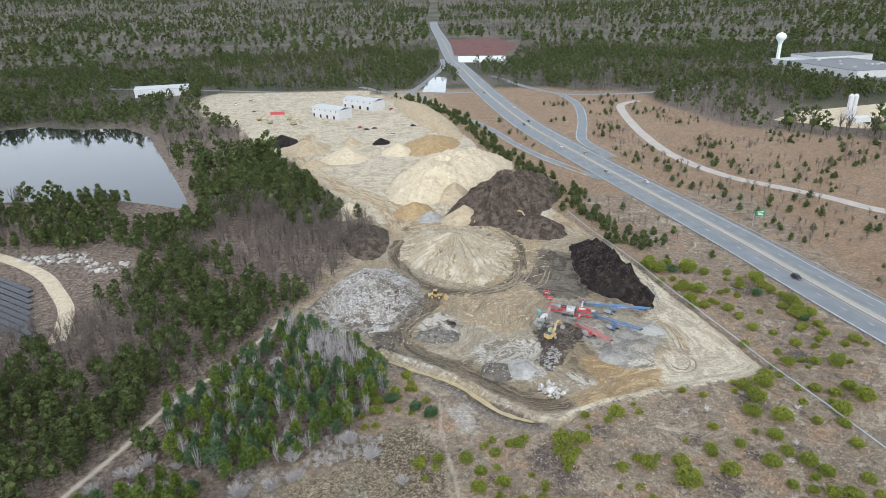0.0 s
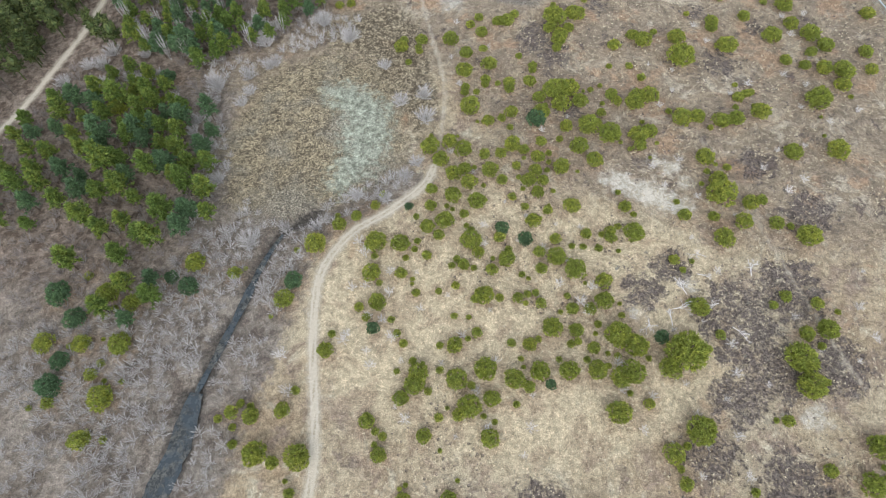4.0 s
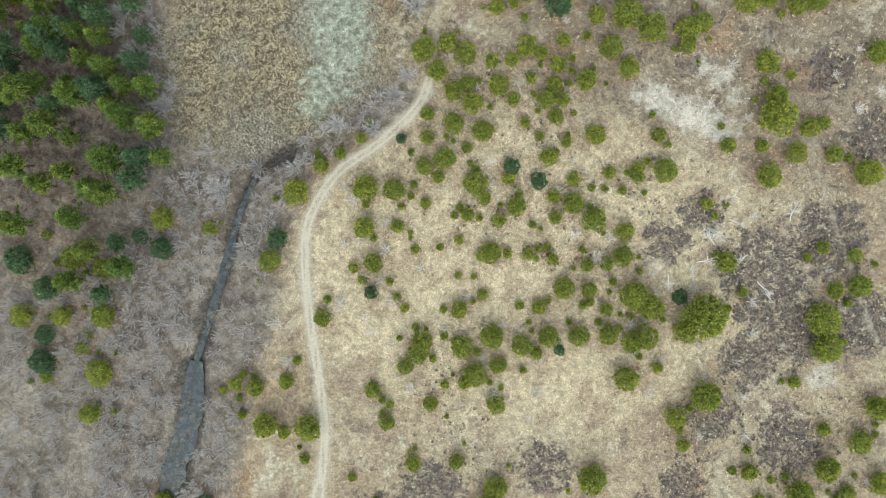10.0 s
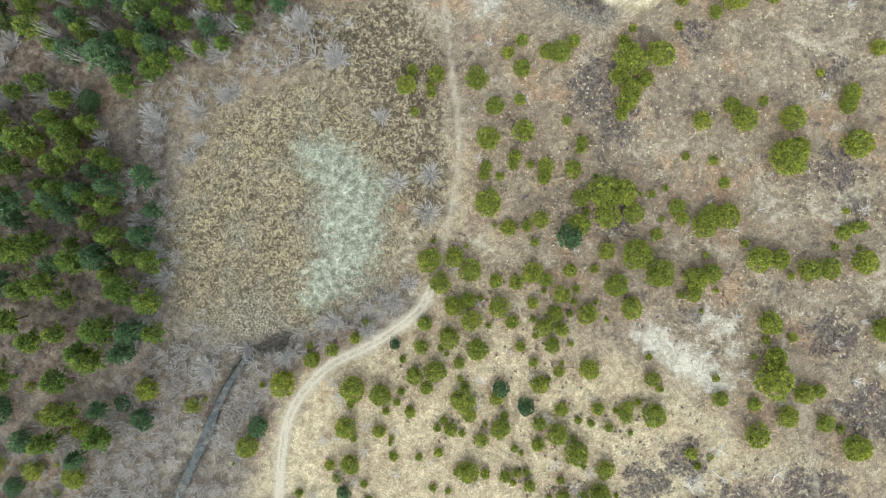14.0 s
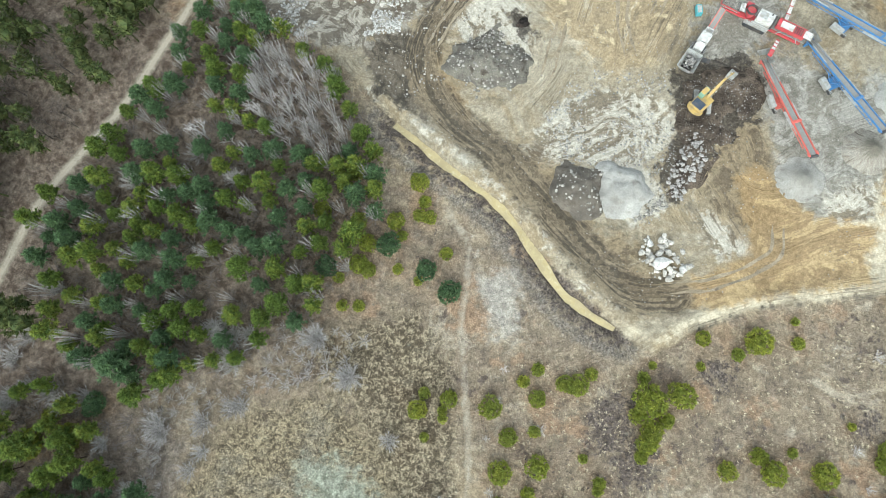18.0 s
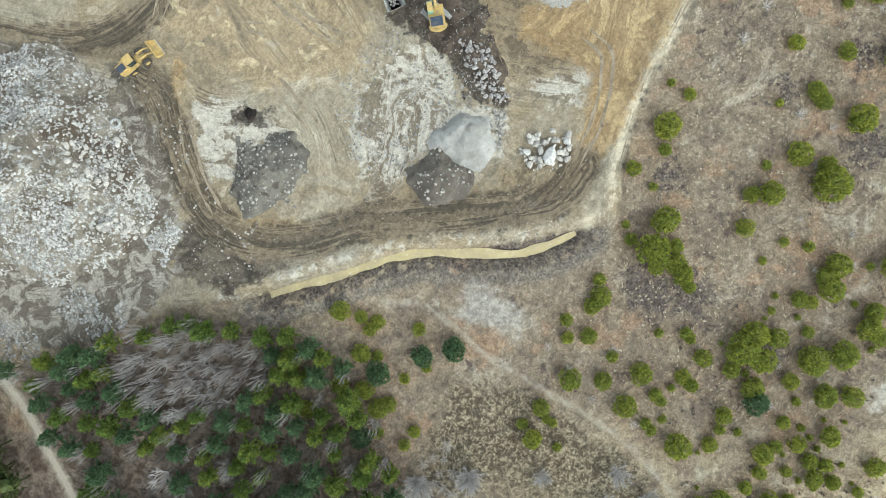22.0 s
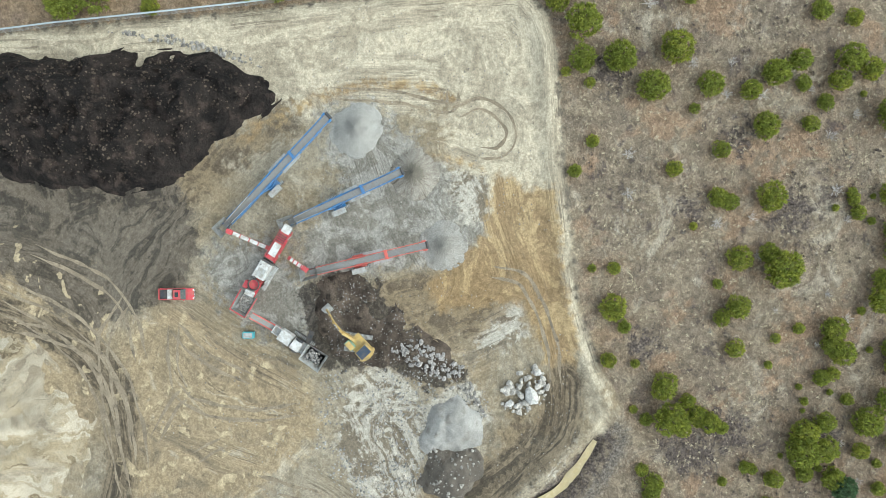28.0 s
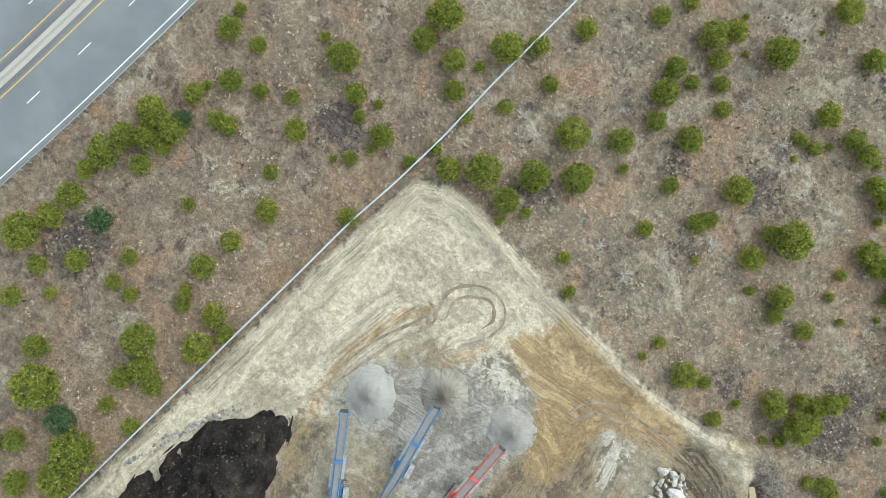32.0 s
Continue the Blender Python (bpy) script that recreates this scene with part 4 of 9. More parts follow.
def scrub_pine(seed, mat, tips=190, blades=15, size=0.19, lobes=11):
    """Trunk and crown of a low rounded pine, one metre in crown radius: an uneven dome of shoots that end in fine needle tufts."""
    rng = np.random.RandomState(seed)
    tr, cr = Tris(), Tris()
    top = np.array([rng.normal(0, 0.05), rng.normal(0, 0.05), 1.4])
    tr.add(*stick((0, 0, -0.2), top * 0.55, 0.085, 0.06))
    tr.add(*stick(top * 0.55, top, 0.06, 0.02))
    swell = [(np.array([math.cos(i * 2.4 + rng.uniform(-0.3, 0.3)) * math.sqrt(1 - q * q), math.sin(i * 2.4) * math.sqrt(1 - q * q), q]), rng.uniform(0.12, 0.3)) for i, q in ((i, 0.02 + 0.93 * (i + 0.5) / lobes) for i in range(lobes))]
    lump(cr, (0, 0, 0.62), 0.66, rng, 0.85)
    for i in range(tips):
        q = -0.18 + 1.16 * (i + rng.rand()) / tips
        a = i * 2.39996 + rng.uniform(-0.2, 0.2)
        c = math.sqrt(max(0.0, 1 - q * q))
        d = np.array([math.cos(a) * c, math.sin(a) * c, q])
        r = 0.68 + max(g * math.exp(-((math.acos(max(-1, min(1, float(d @ v)))) / 0.42) ** 2)) for v, g in swell) + rng.normal(0, 0.045)
        at = np.array([0, 0, 0.55]) + d * r * np.array((1, 1, 0.86))
        if i % 9 == 0:
            tr.add(*stick(top * 0.35, at, 0.02, 0.006))
        spray(cr, at, d + np.array([0, 0, 0.55]), size * rng.uniform(0.8, 1.2), rng, blades, 0.17)
    return tr.mesh("trunk", M_BARK), cr.mesh("crown", mat)


def forest_pine(seed, mat, boughs=48):
    """A taller pine of unit height: bare lower trunk, whorls of boughs with soft needle tufts and gaps between them."""
    rng = np.random.RandomState(seed)
    tr, cr = Tris(), Tris()
    tr.add(*stick((0, 0, -0.03), (0, 0, 0.5), 0.019, 0.013))
    tr.add(*stick((0, 0, 0.5), (rng.normal(0, 0.01), 0, 0.97), 0.013, 0.003))
    for z, r in ((0.45, 0.1), (0.58, 0.11), (0.7, 0.09), (0.82, 0.055)):
        lump(cr, (rng.normal(0, 0.015), rng.normal(0, 0.015), z), r, rng, 0.8, 1)
    lean = [rng.uniform(0.72, 1.2) for _ in range(7)]
    for i in range(boughs):
        z = 0.34 + 0.63 * (i / boughs) ** 0.9
        a = i * 2.4 + rng.uniform(-0.5, 0.5)
        r = 0.235 * min(1.0, (1.03 - z) * 2.3) * rng.uniform(0.7, 1.08) * lean[int(a / 0.9) % 7]
        tr.add(*stick((0, 0, z - 0.04), (math.cos(a) * r, math.sin(a) * r, z + 0.01), 0.005, 0.002))
        for k in (0.45, 0.75, 1.0):
            spray(cr, (math.cos(a + rng.normal(0, 0.1)) * r * k, math.sin(a) * r * k, z + 0.03 * k), (math.cos(a) * 0.8, math.sin(a) * 0.8, 0.9), 0.085, rng, 15, 0.17, 0.7)
    return tr.mesh("trunk", M_BARK), cr.mesh("crown", mat)


def hazy_shrub(seed, mat, stems=15, twigs=36, thin=0.006):
    """A leafless bush of unit radius: stems that fan out from the base and a haze of fine twigs at their ends."""
    rng = np.random.RandomState(seed)
    t = Tris()
    for i in range(stems):
        a, s = i * 2.4 + rng.uniform(-0.4, 0.4), math.sqrt((i + 0.5) / stems) * rng.uniform(0.7, 0.85)
        base = np.array([rng.normal(0, 0.06), rng.normal(0, 0.06), -0.1])
        tip = np.array([math.cos(a) * s, math.sin(a) * s, 1.0 - 0.42 * s * s])
        t.add(*stick(base, tip, thin, thin * 0.6))
        for _ in range(twigs):
            p = base + (tip - base) * rng.uniform(0.3, 1.0)
            d = (tip - base) * rng.uniform(0.15, 0.34) + rng.normal(0, 0.1, 3)
            side = np.cross(d, rng.normal(0, 1, 3))
            side *= thin * rng.uniform(0.6, 1.2) / (np.linalg.norm(side) + 1e-9)
            t.add([p - side, p + side, p + d], [(0, 1, 2)])
    return t.mesh("branch_mass", mat)


def bare_tree(seed, mat, forks=5, lean=(0, 0), limb=0.3, thick=0.016):
    """A leafless tree of unit height."""
    rng = np.random.RandomState(seed)
    t = Tris()

    def grow(p, d, length, r, level):
        q = p + d * length
        t.add(*stick(p, q, r, r * 0.68))
        if level == 0:
            return
        for _ in range(3 if level > 1 else 4):
            e = d + rng.normal(0, 0.42, 3) + (0, 0, 0.1)
            grow(p + (q - p) * rng.uniform(0.55, 1.0), e / np.linalg.norm(e), length * rng.uniform(0.55, 0.8), r * 0.58, level - 1)

    d = np.array([lean[0], lean[1], 1.0])
    grow(np.array([0, 0, -0.03]), d / np.linalg.norm(d), limb, thick, forks - 1)
    return t.mesh("branches", mat)


def heap(name, cx, cy, rx, ry, h, rot, material, label, category, seed=0, power=1.0, rough=0.5, flat=0.0, wobble=0.12, rings=26, spokes=72, group="", gully=0.0, outline=None):
    """A mound of loose material that stands on the ground: rounded outline, uneven slopes, rills."""
    rng = np.random.RandomState(seed)
    ph = rng.uniform(0, 6.28, 8)
    u, a = np.meshgrid(np.linspace(0, 1, rings), np.linspace(0, 2 * np.pi, spokes, endpoint=False), indexing="ij")
    out = 1 + wobble * (np.sin(a * 2 + ph[0]) * 0.6 + np.sin(a * 3 + ph[1]) * 0.5 + np.sin(a * 5 + ph[2]) * 0.3 + np.sin(a * 9 + ph[3]) * 0.15)
    if outline:
        q = np.array(outline, float)
        cx, cy = cx if cx is not None else q[:, 0].mean(), cy if cy is not None else q[:, 1].mean()
        reach = []
        for t in np.linspace(0, 2 * np.pi, spokes, endpoint=False):
            d, best = np.array([math.cos(t), math.sin(t)]), 1.0
            for p, e in zip(q, np.roll(q, -1, 0)):
                m = np.array([[d[0], p[0] - e[0]], [d[1], p[1] - e[1]]])
                if abs(np.linalg.det(m)) > 1e-9:
                    r, f = np.linalg.solve(m, p - (cx, cy))
                    if r > 0 and -1e-6 <= f <= 1 + 1e-6:
                        best = max(best, r)
            reach.append(best)
        reach = np.array(reach)
        reach = sum(np.roll(reach, s) for s in range(-2, 3)) / 5
        rx = ry = 1.0
        rot = 0.0
        out = reach[None, :] * (1 + 0.4 * (out - 1)) + (lattice(reach * np.cos(a), reach * np.sin(a), 5.0, seed + 3) - 0.5) * 2.4 + (lattice(reach * np.cos(a), reach * np.sin(a), 1.7, seed + 4) - 0.5) * 1.2
    lx, ly = u * out * rx * np.cos(a), u * out * ry * np.sin(a)
    c, s = math.cos(radians(rot)), math.sin(radians(rot))
    X, Y = cx + lx * c - ly * s, cy + lx * s + ly * c
    lx, ly = lx * 1.06, ly * 1.06
    X, Y = cx + lx * c - ly * s, cy + lx * s + ly * c
    rise = np.clip((1 - u * 1.06) / (1 - flat), 0, 1) ** power
    taper = np.clip(1 - u, 0, 0.25) * 4
    Z = h * rise + taper * rough * ((lattice(X, Y, 3.1, seed + 5) - 0.5) * 1.4 + (lattice(X, Y, 1.1, seed + 6) - 0.5) * 0.7 + (lattice(X, Y, 9, seed + 7) - 0.5) * 2)
    if gully:
        Z -= gully * taper * (u > 0.1) * np.abs(np.sin(a * 19 + 2.2 * np.sin(a * 4 + ph[4]) + ph[5])) ** 2 * np.sin(np.pi * np.clip(u * 1.05, 0, 1))
    base = height(X, Y)
    skirt = np.clip((u - 0.62) / 0.3, 0, 1)
    Z = base * (1 - rise) + Z + skirt * ((lattice(X, Y, 3.2, seed + 2) - 0.6) * 0.8 * min(1.0, rough * 2) + (lattice(X, Y, 1.3, seed + 8) - 0.6) * 0.6 + (lattice(X, Y, 0.6, seed + 9) - 0.5) * 0.3)
    Z = np.where(u >= 0.999, base - 0.6, Z)
    co = np.stack([X, Y, Z], -1).reshape(-1, 3)
    k = np.arange(rings - 1)[:, None] * spokes
    i = np.arange(spokes)
    f = np.stack([k + i, k + spokes + i, k + spokes + (i + 1) % spokes, k + (i + 1) % spokes], -1).reshape(-1, 4)
    co -= (cx, cy, 0)
    me = raw_mesh(name, co, f)
    me.materials.append(material)
    ob = tagged(new(name, me), label, category, group)
    ob.location = (cx, cy, 0)
    HEAPS[ob] = (co + (cx, cy, 0), rings, spokes)
    return ob


HEAPS = {}


def heap_z(ob, x, y):
    """The height of a heap's skin at places."""
    co = HEAPS[ob][0]
    x, y = np.atleast_1d(x), np.atleast_1d(y)
    d = (co[None, :, 0] - x[:, None]) ** 2 + (co[None, :, 1] - y[:, None]) ** 2
    k = np.argpartition(d, 3, axis=1)[:, :3]
    w = 1 / (np.take_along_axis(d, k, 1) + 0.05)
    return (co[:, 2][k] * w).sum(1) / w.sum(1)


def rock(seed, flat=0.7):
    """A broken stone of unit size, few faces."""
    rng = np.random.RandomState(seed)
    bm = bmesh.new()
    bmesh.ops.create_icosphere(bm, subdivisions=1, radius=0.5)
    for v in bm.verts:
        v.co *= rng.uniform(0.72, 1.2)
        v.co.z *= flat
        v.co.x *= 1.2
    for _ in range(3):
        d = Vector(rng.normal(0, 1, 3)).normalized()
        for v in bm.verts:
            over = v.co.dot(d) - 0.36
            if over > 0:
                v.co -= d * over
    me = bpy.data.meshes.new("stone")
    bm.to_mesh(me)
    bm.free()
    return me


def joined(name, mesh, places, material, label, category, parent=None):
    """Many small pieces as one mesh: rows of x, y, z, size, turn, tilt."""
    v = np.array([q.co for q in mesh.vertices])
    mesh.calc_loop_triangles()
    f = np.array([t.vertices for t in mesh.loop_triangles])
    P = np.asarray(places, float)
    cz, sz, cx, sx = np.cos(P[:, 4]), np.sin(P[:, 4]), np.cos(P[:, 5]), np.sin(P[:, 5])
    x, y, z = v[:, 0], v[:, 1], v[:, 2]
    y2, z2 = y * cx[:, None] - z * sx[:, None], y * sx[:, None] + z * cx[:, None]
    X, Y = x * cz[:, None] - y2 * sz[:, None], x * sz[:, None] + y2 * cz[:, None]
    co = np.stack([X, Y, z2], -1) * P[:, 3][:, None, None] + P[:, None, :3]
    faces = (f[None] + (np.arange(len(P)) * len(v))[:, None, None]).reshape(-1, 3)
    me = raw_mesh(name, co.reshape(-1, 3), faces, False)
    me.materials.append(material)
    ob = tagged(new(name, me), label, category, kind="stuff")
    if parent:
        ob.parent = parent
    return ob

# ---- water ----
def water_mat(name, c, rough, gloss=0.5):
    n = Nodes(name, rough, spec=gloss)
    n.bump(n.noise(1.4, 3), 0.015, 0.35)
    return n.done(n.mix(n.span(n.noise(0.3, 5), 0.35, 0.65), c, tuple(v * 0.8 for v in c)), n.span(n.noise(0.05, 3), 0.35, 0.65, rough, rough + 0.08))


def sheet(name, outline, z, material, label, category):
    bm = bmesh.new()
    f = bm.faces.new([bm.verts.new((x, y, z)) for x, y in outline])
    bmesh.ops.triangulate(bm, faces=[f])
    return tagged(part(name, bm, material), label, category, kind="structure")


M_POND = water_mat("still_pond_water", (0.018, 0.022, 0.022), 0.03, 1.0)
def creek_mat():
    n = Nodes("creek_water", 0.15, spec=0.5)
    weed = n.mix(n.span(n.noise(1.2, 7, 0.75, warp=1.0), 0.45, 0.6), (0.022, 0.026, 0.028), (0.1, 0.1, 0.088))
    col = n.mix(n.span(n.noise(0.35, 5, 0.7), 0.44, 0.56), (0.035, 0.046, 0.054), weed)
    return n.done(col, n.span(n.noise(0.9, 5), 0.4, 0.6, 0.1, 0.5))


M_CREEK = creek_mat()
def mud_water():
    n = Nodes("muddy_yellow_water", 0.25, spec=0.5)
    col = n.mix(n.span(n.noise(0.25, 6, 0.65), 0.4, 0.6), (0.44, 0.37, 0.205), (0.34, 0.285, 0.165))
    col = n.mix(n.span(n.noise(1.1, 6, 0.7, warp=1.0), 0.55, 0.66), col, (0.5, 0.44, 0.29))
    return n.done(col, n.span(n.noise(0.5, 5), 0.4, 0.6, 0.2, 0.5))


M_MUD_WATER = mud_water()
pond = sheet("pond", [(x * 1.0, y * 1.0) for x, y in POND], -1.35, M_POND, "still dark pond that mirrors the grey sky", "pond")
for name, pts, w in (("creek", smooth([(-54.5, -38), (-53.2, -33), (-51.3, -27.5), (-49.6, -20), (-48.6, -13)]), 3.6), ("stream", smooth([(-48.6, -13), (-46, -5.5), (-42.5, 5), (-40, 13.5), (-36.5, 21)]), 1.0)):
    bm = bmesh.new()
    rows = []
    for i, (x, y) in enumerate(pts):
        a, b = pts[max(i - 1, 0)], pts[min(i + 1, len(pts) - 1)]
        d = Vector((b[0] - a[0], b[1] - a[1])).normalized()
        k = w * (0.45 + 0.55 * math.sin(math.pi * min(1, (i + 2) / len(pts)))) * (0.8 + 0.5 * noise.noise((x * 0.3, y * 0.3, 3)))
        rows.append([bm.verts.new((x - d.y * s * k, y + d.x * s * k, -0.72)) for s in (1, -1)])
    for r, q in zip(rows, rows[1:]):
        bm.faces.new((r[0], r[1], q[1], q[0]))
    tagged(part(name, bm, M_CREEK), "shallow grey creek water between bare shrubs", "creek", kind="structure")
bm = bmesh.new()
rows, pts = [], smooth(PUDDLE)
for i, (x, y) in enumerate(pts):
    a, b = pts[max(i - 1, 0)], pts[min(i + 1, len(pts) - 1)]
    d = Vector((b[0] - a[0], b[1] - a[1])).normalized()
    k = 0.95 * (0.35 + 0.65 * math.sin(math.pi * (i + 1) / (len(pts) + 1)) ** 0.4) * (0.95 + 0.6 * noise.noise((x * 0.3, y * 0.3, 7)))
    rows.append([bm.verts.new((x - d.y * s * k, y + d.x * s * k, -0.9)) for s in (1, -1)])
for r, q in zip(rows, rows[1:]):
    bm.faces.new((r[0], r[1], q[1], q[0]))
tagged(part("ditch_water", bm, M_MUD_WATER), "muddy yellow water standing in a long ditch", "puddle", kind="structure")

# ---- main road ----
def road_mat(name, a, b, scale=0.12):
    n = Nodes(name, 0.62, spec=0.5)
    c = n.mix(n.span(n.noise(scale, 5), 0.35, 0.65), a, b)
    g = n.span(n.noise(7, 4, 0.7), 0.25, 0.75, 0.85, 1.15)
    n.bump(n.noise(20, 3), 0.01)
    return n.done(n.mix(1.0, c, n.vec(g, g, g), "MULTIPLY"))


M_ASPHALT = road_mat("worn_grey_asphalt", (0.145, 0.165, 0.178), (0.18, 0.2, 0.212))
M_ASPHALT_DARK = road_mat("dark_asphalt", (0.13, 0.14, 0.148), (0.16, 0.17, 0.178))
M_GRAVEL_ROAD = road_mat("pale_gravel_road", (0.34, 0.31, 0.27), (0.4, 0.37, 0.33))
M_LINE = paint("white_road_paint", (0.75, 0.75, 0.73), 0.7, dirt=0.25, dirt_c=(0.4, 0.4, 0.39))
M_YELLOW_LINE = paint("yellow_road_paint", (0.62, 0.4, 0.1), 0.7, dirt=0.3, dirt_c=(0.4, 0.36, 0.28))
M_BARRIER = rock_mat("barrier_concrete", (0.42, 0.41, 0.38), (0.52, 0.5, 0.46))
M_STEEL = paint("galvanised_steel", (0.42, 0.44, 0.45), 0.45, 0.6, dirt=0.25)


def band(name, w0, w1, z, mat, pts=GUARD, label="", parent=None):
    ob = part(name, strip(pts, -w1, -w0, z, False, name), mat, parent)
    if label:
        tagged(ob, label, name.replace("_", " "), kind="structure")
    return ob


main_road = band("road", 0.4, 26.4, 0.0, M_ASPHALT, label="grey divided motorway with worn lane marks")
ob = band("left_lane_patch", 11.9, 12.6, 0.006, M_ASPHALT_DARK, parent=main_road)
band("edge_line", 1.2, 1.4, 0.012, M_LINE, parent=main_road)
band("edge_line", 24.4, 24.6, 0.012, M_LINE, parent=main_road)
band("yellow_line", 11.3, 11.5, 0.012, M_YELLOW_LINE, parent=main_road)
band("yellow_line", 16.0, 16.2, 0.012, M_YELLOW_LINE, parent=main_road)
band("median_strip", 14.7, 15.6, 0.008, M_ASPHALT_DARK, parent=main_road)


def along(pts, step, start=0.0, stop=1e9):
    """Places, turns and lengths at even steps along a polyline."""
    run, want = 0.0, start
    for (ax, ay), (bx, by) in zip(pts, pts[1:]):
        n = math.hypot(bx - ax, by - ay)
        while want <= run + n and want < stop:
            t = (want - run) / n
            yield ax + (bx - ax) * t, ay + (by - ay) * t, math.degrees(math.atan2(by - ay, bx - ax)), want
            want += step
        run += n


dash_me = raw_mesh("lane_dash", [(0, -0.08, 0), (3.05, -0.08, 0), (3.05, 0.08, 0), (0, 0.08, 0)], [(0, 1, 2, 3)])
dash_me.materials.append(M_LINE)
for off in (7.7, 19.8):
    for x, y, a, s in along(GUARD, 12.19, 3.4, 1150):
        ob = new("lane_dash", dash_me)
        ob.parent = main_road
        ob.matrix_basis = pose(x, y, 0.014, 0, 0, a) @ Matrix.Translation((0, -off, 0))

# concrete median barrier, in a few lengths
def barrier_profile(pts, off, w, h, name, mat):
    co = []
    p = [Vector((*q, 0)) for q in pts]
    prof = [(-w / 2, 0), (-w / 2, 0.1 * h), (-w * 0.22, 0.4 * h), (-w * 0.16, h), (w * 0.16, h), (w * 0.22, 0.4 * h), (w / 2, 0.1 * h), (w / 2, 0)]
    for i, q in enumerate(p):
        d = (p[min(i + 1, len(p) - 1)] - p[max(i - 1, 0)]).normalized()
        n = Vector((-d.y, d.x, 0))
        co += [tuple(q + n * (off + a) + Vector((0, 0, b - 0.02))) for a, b in prof]
    k = len(prof)
    f = [(i * k + j, i * k + j + 1, (i + 1) * k + j + 1, (i + 1) * k + j) for i in range(len(p) - 1) for j in range(k - 1)]
    me = raw_mesh(name, co, f, False)
    me.materials.append(mat)
    return new(name, me)


tagged(barrier_profile([q for q in GUARD if q[1] < 1500], -13.6, 1.9, 0.9, "median_barrier", M_BARRIER), "pale concrete median barrier along the motorway", "barrier")

# guard rails: W-beam on posts
def guard_rail(pts, off, label, stop, post_step=1.905, first=0.0):
    root = thing("guard_rail", Matrix(), label, "guard rail", "guard rails")
    co = []
    p = [Vector((*q, 0)) for q in pts]
    prof = [(0, 0.45), (0.07, 0.5), (0.0, 0.58), (0.07, 0.68), (0.0, 0.76), (-0.03, 0.6)]
    for i, q in enumerate(p):
        d = (p[min(i + 1, len(p) - 1)] - p[max(i - 1, 0)]).normalized()
        n = Vector((-d.y, d.x, 0))
        co += [tuple(q + n * (off + a) + Vector((0, 0, b))) for a, b in prof]
    k = len(prof)
    f = [(i * k + j, i * k + (j + 1) % k, (i + 1) * k + (j + 1) % k, (i + 1) * k + j) for i in range(len(p) - 1) for j in range(k)]
    me = raw_mesh("rail", co, f, False)
    part("rail", me, M_STEEL, root)
    bm = box(bmesh.new(), (0, 0, 0.2), (0.1, 0.18, 1.1))
    post = bpy.data.meshes.new("post")
    bm.to_mesh(post)
    bm.free()
    post.materials.append(M_STEEL)
    for x, y, a, s in along(pts, post_step, first, stop):
        ob = new("post", post)
        ob.parent = root
        ob.matrix_basis = pose(x, y, 0, 0, 0, a) @ Matrix.Translation((0, off + (0.2 if off == 0 else -0.2), 0))


guard_rail([q for q in GUARD if q[1] < 900], 0.0, "galvanised steel guard rail on short posts", 480)
guard_rail([q for q in GUARD if q[1] < 900], -26.9, "galvanised steel guard rail on short posts", 300, 3.81)

# ---- side roads and ramps ----
RAMP_WEST = smooth([(84, 331), (66, 360), (41, 412), (13.3, 496), (-20, 565), (-48, 640), (-66, 690), (-80, 702)])
CROSS_WEST = smooth([(-140, 752), (-110, 715), (-96, 700), (-60, 690), (-22, 690), (0, 690)])
RAMP_FAR = smooth([(-72, 700), (-62, 760), (-52, 850), (-44, 950), (-50, 1060)])
CROSS_EAST = smooth([(30, 830), (50, 770), (70, 720), (105, 665), (150, 657), (200, 664), (300, 700)])
RAMP_EAST = smooth([(100, 385), (90, 430), (90, 455), (100, 510), (107, 570), (108, 615), (100, 668)])
GRAVEL_EAST = smooth([(330, 170), (260, 222), (218, 264.5), (198.8, 294), (165, 330), (145.2, 380), (140, 452), (144, 540), (152, 590), (175, 612)])
SHED_ROAD = smooth([(-231, 722), (-300, 740), (-420, 772), (-520, 790)])
for name, pts, w, mat, label in (
    ("ramp_west", RAMP_WEST, 7.0, M_ASPHALT, "asphalt slip road that leaves the motorway"),
    ("cross_road_west", CROSS_WEST, 9.0, M_ASPHALT, "asphalt side road by the storage pond"),
    ("ramp_far", RAMP_FAR, 7.5, M_ASPHALT, "asphalt slip road past the storage pond"),
    ("cross_road_east", CROSS_EAST, 8.5, M_ASPHALT, "asphalt side road along the wood"),
    ("ramp_east", RAMP_EAST, 9.0, M_ASPHALT, "asphalt slip road to the side road"),
    ("gravel_road", GRAVEL_EAST, 8.0, M_GRAVEL_ROAD, "pale gravel road through dry brush"),
    ("shed_road", SHED_ROAD, 8.0, M_ASPHALT, "asphalt road behind the white shed"),
):
    tagged(part(name, strip(pts, -w / 2, w / 2, 0.12, True, name), mat), label, "road", kind="structure")
    if mat is M_ASPHALT and name.startswith("ramp"):
        for off in (-w / 2 + 0.5, w / 2 - 0.7):
            part("edge_line", strip(pts, off, off + 0.2, 0.15, True, "edge_line"), M_LINE, bpy.data.objects[name])

# ---- trees: every pine of the open ground at its place (x, y, crown width) ----
PINES = []
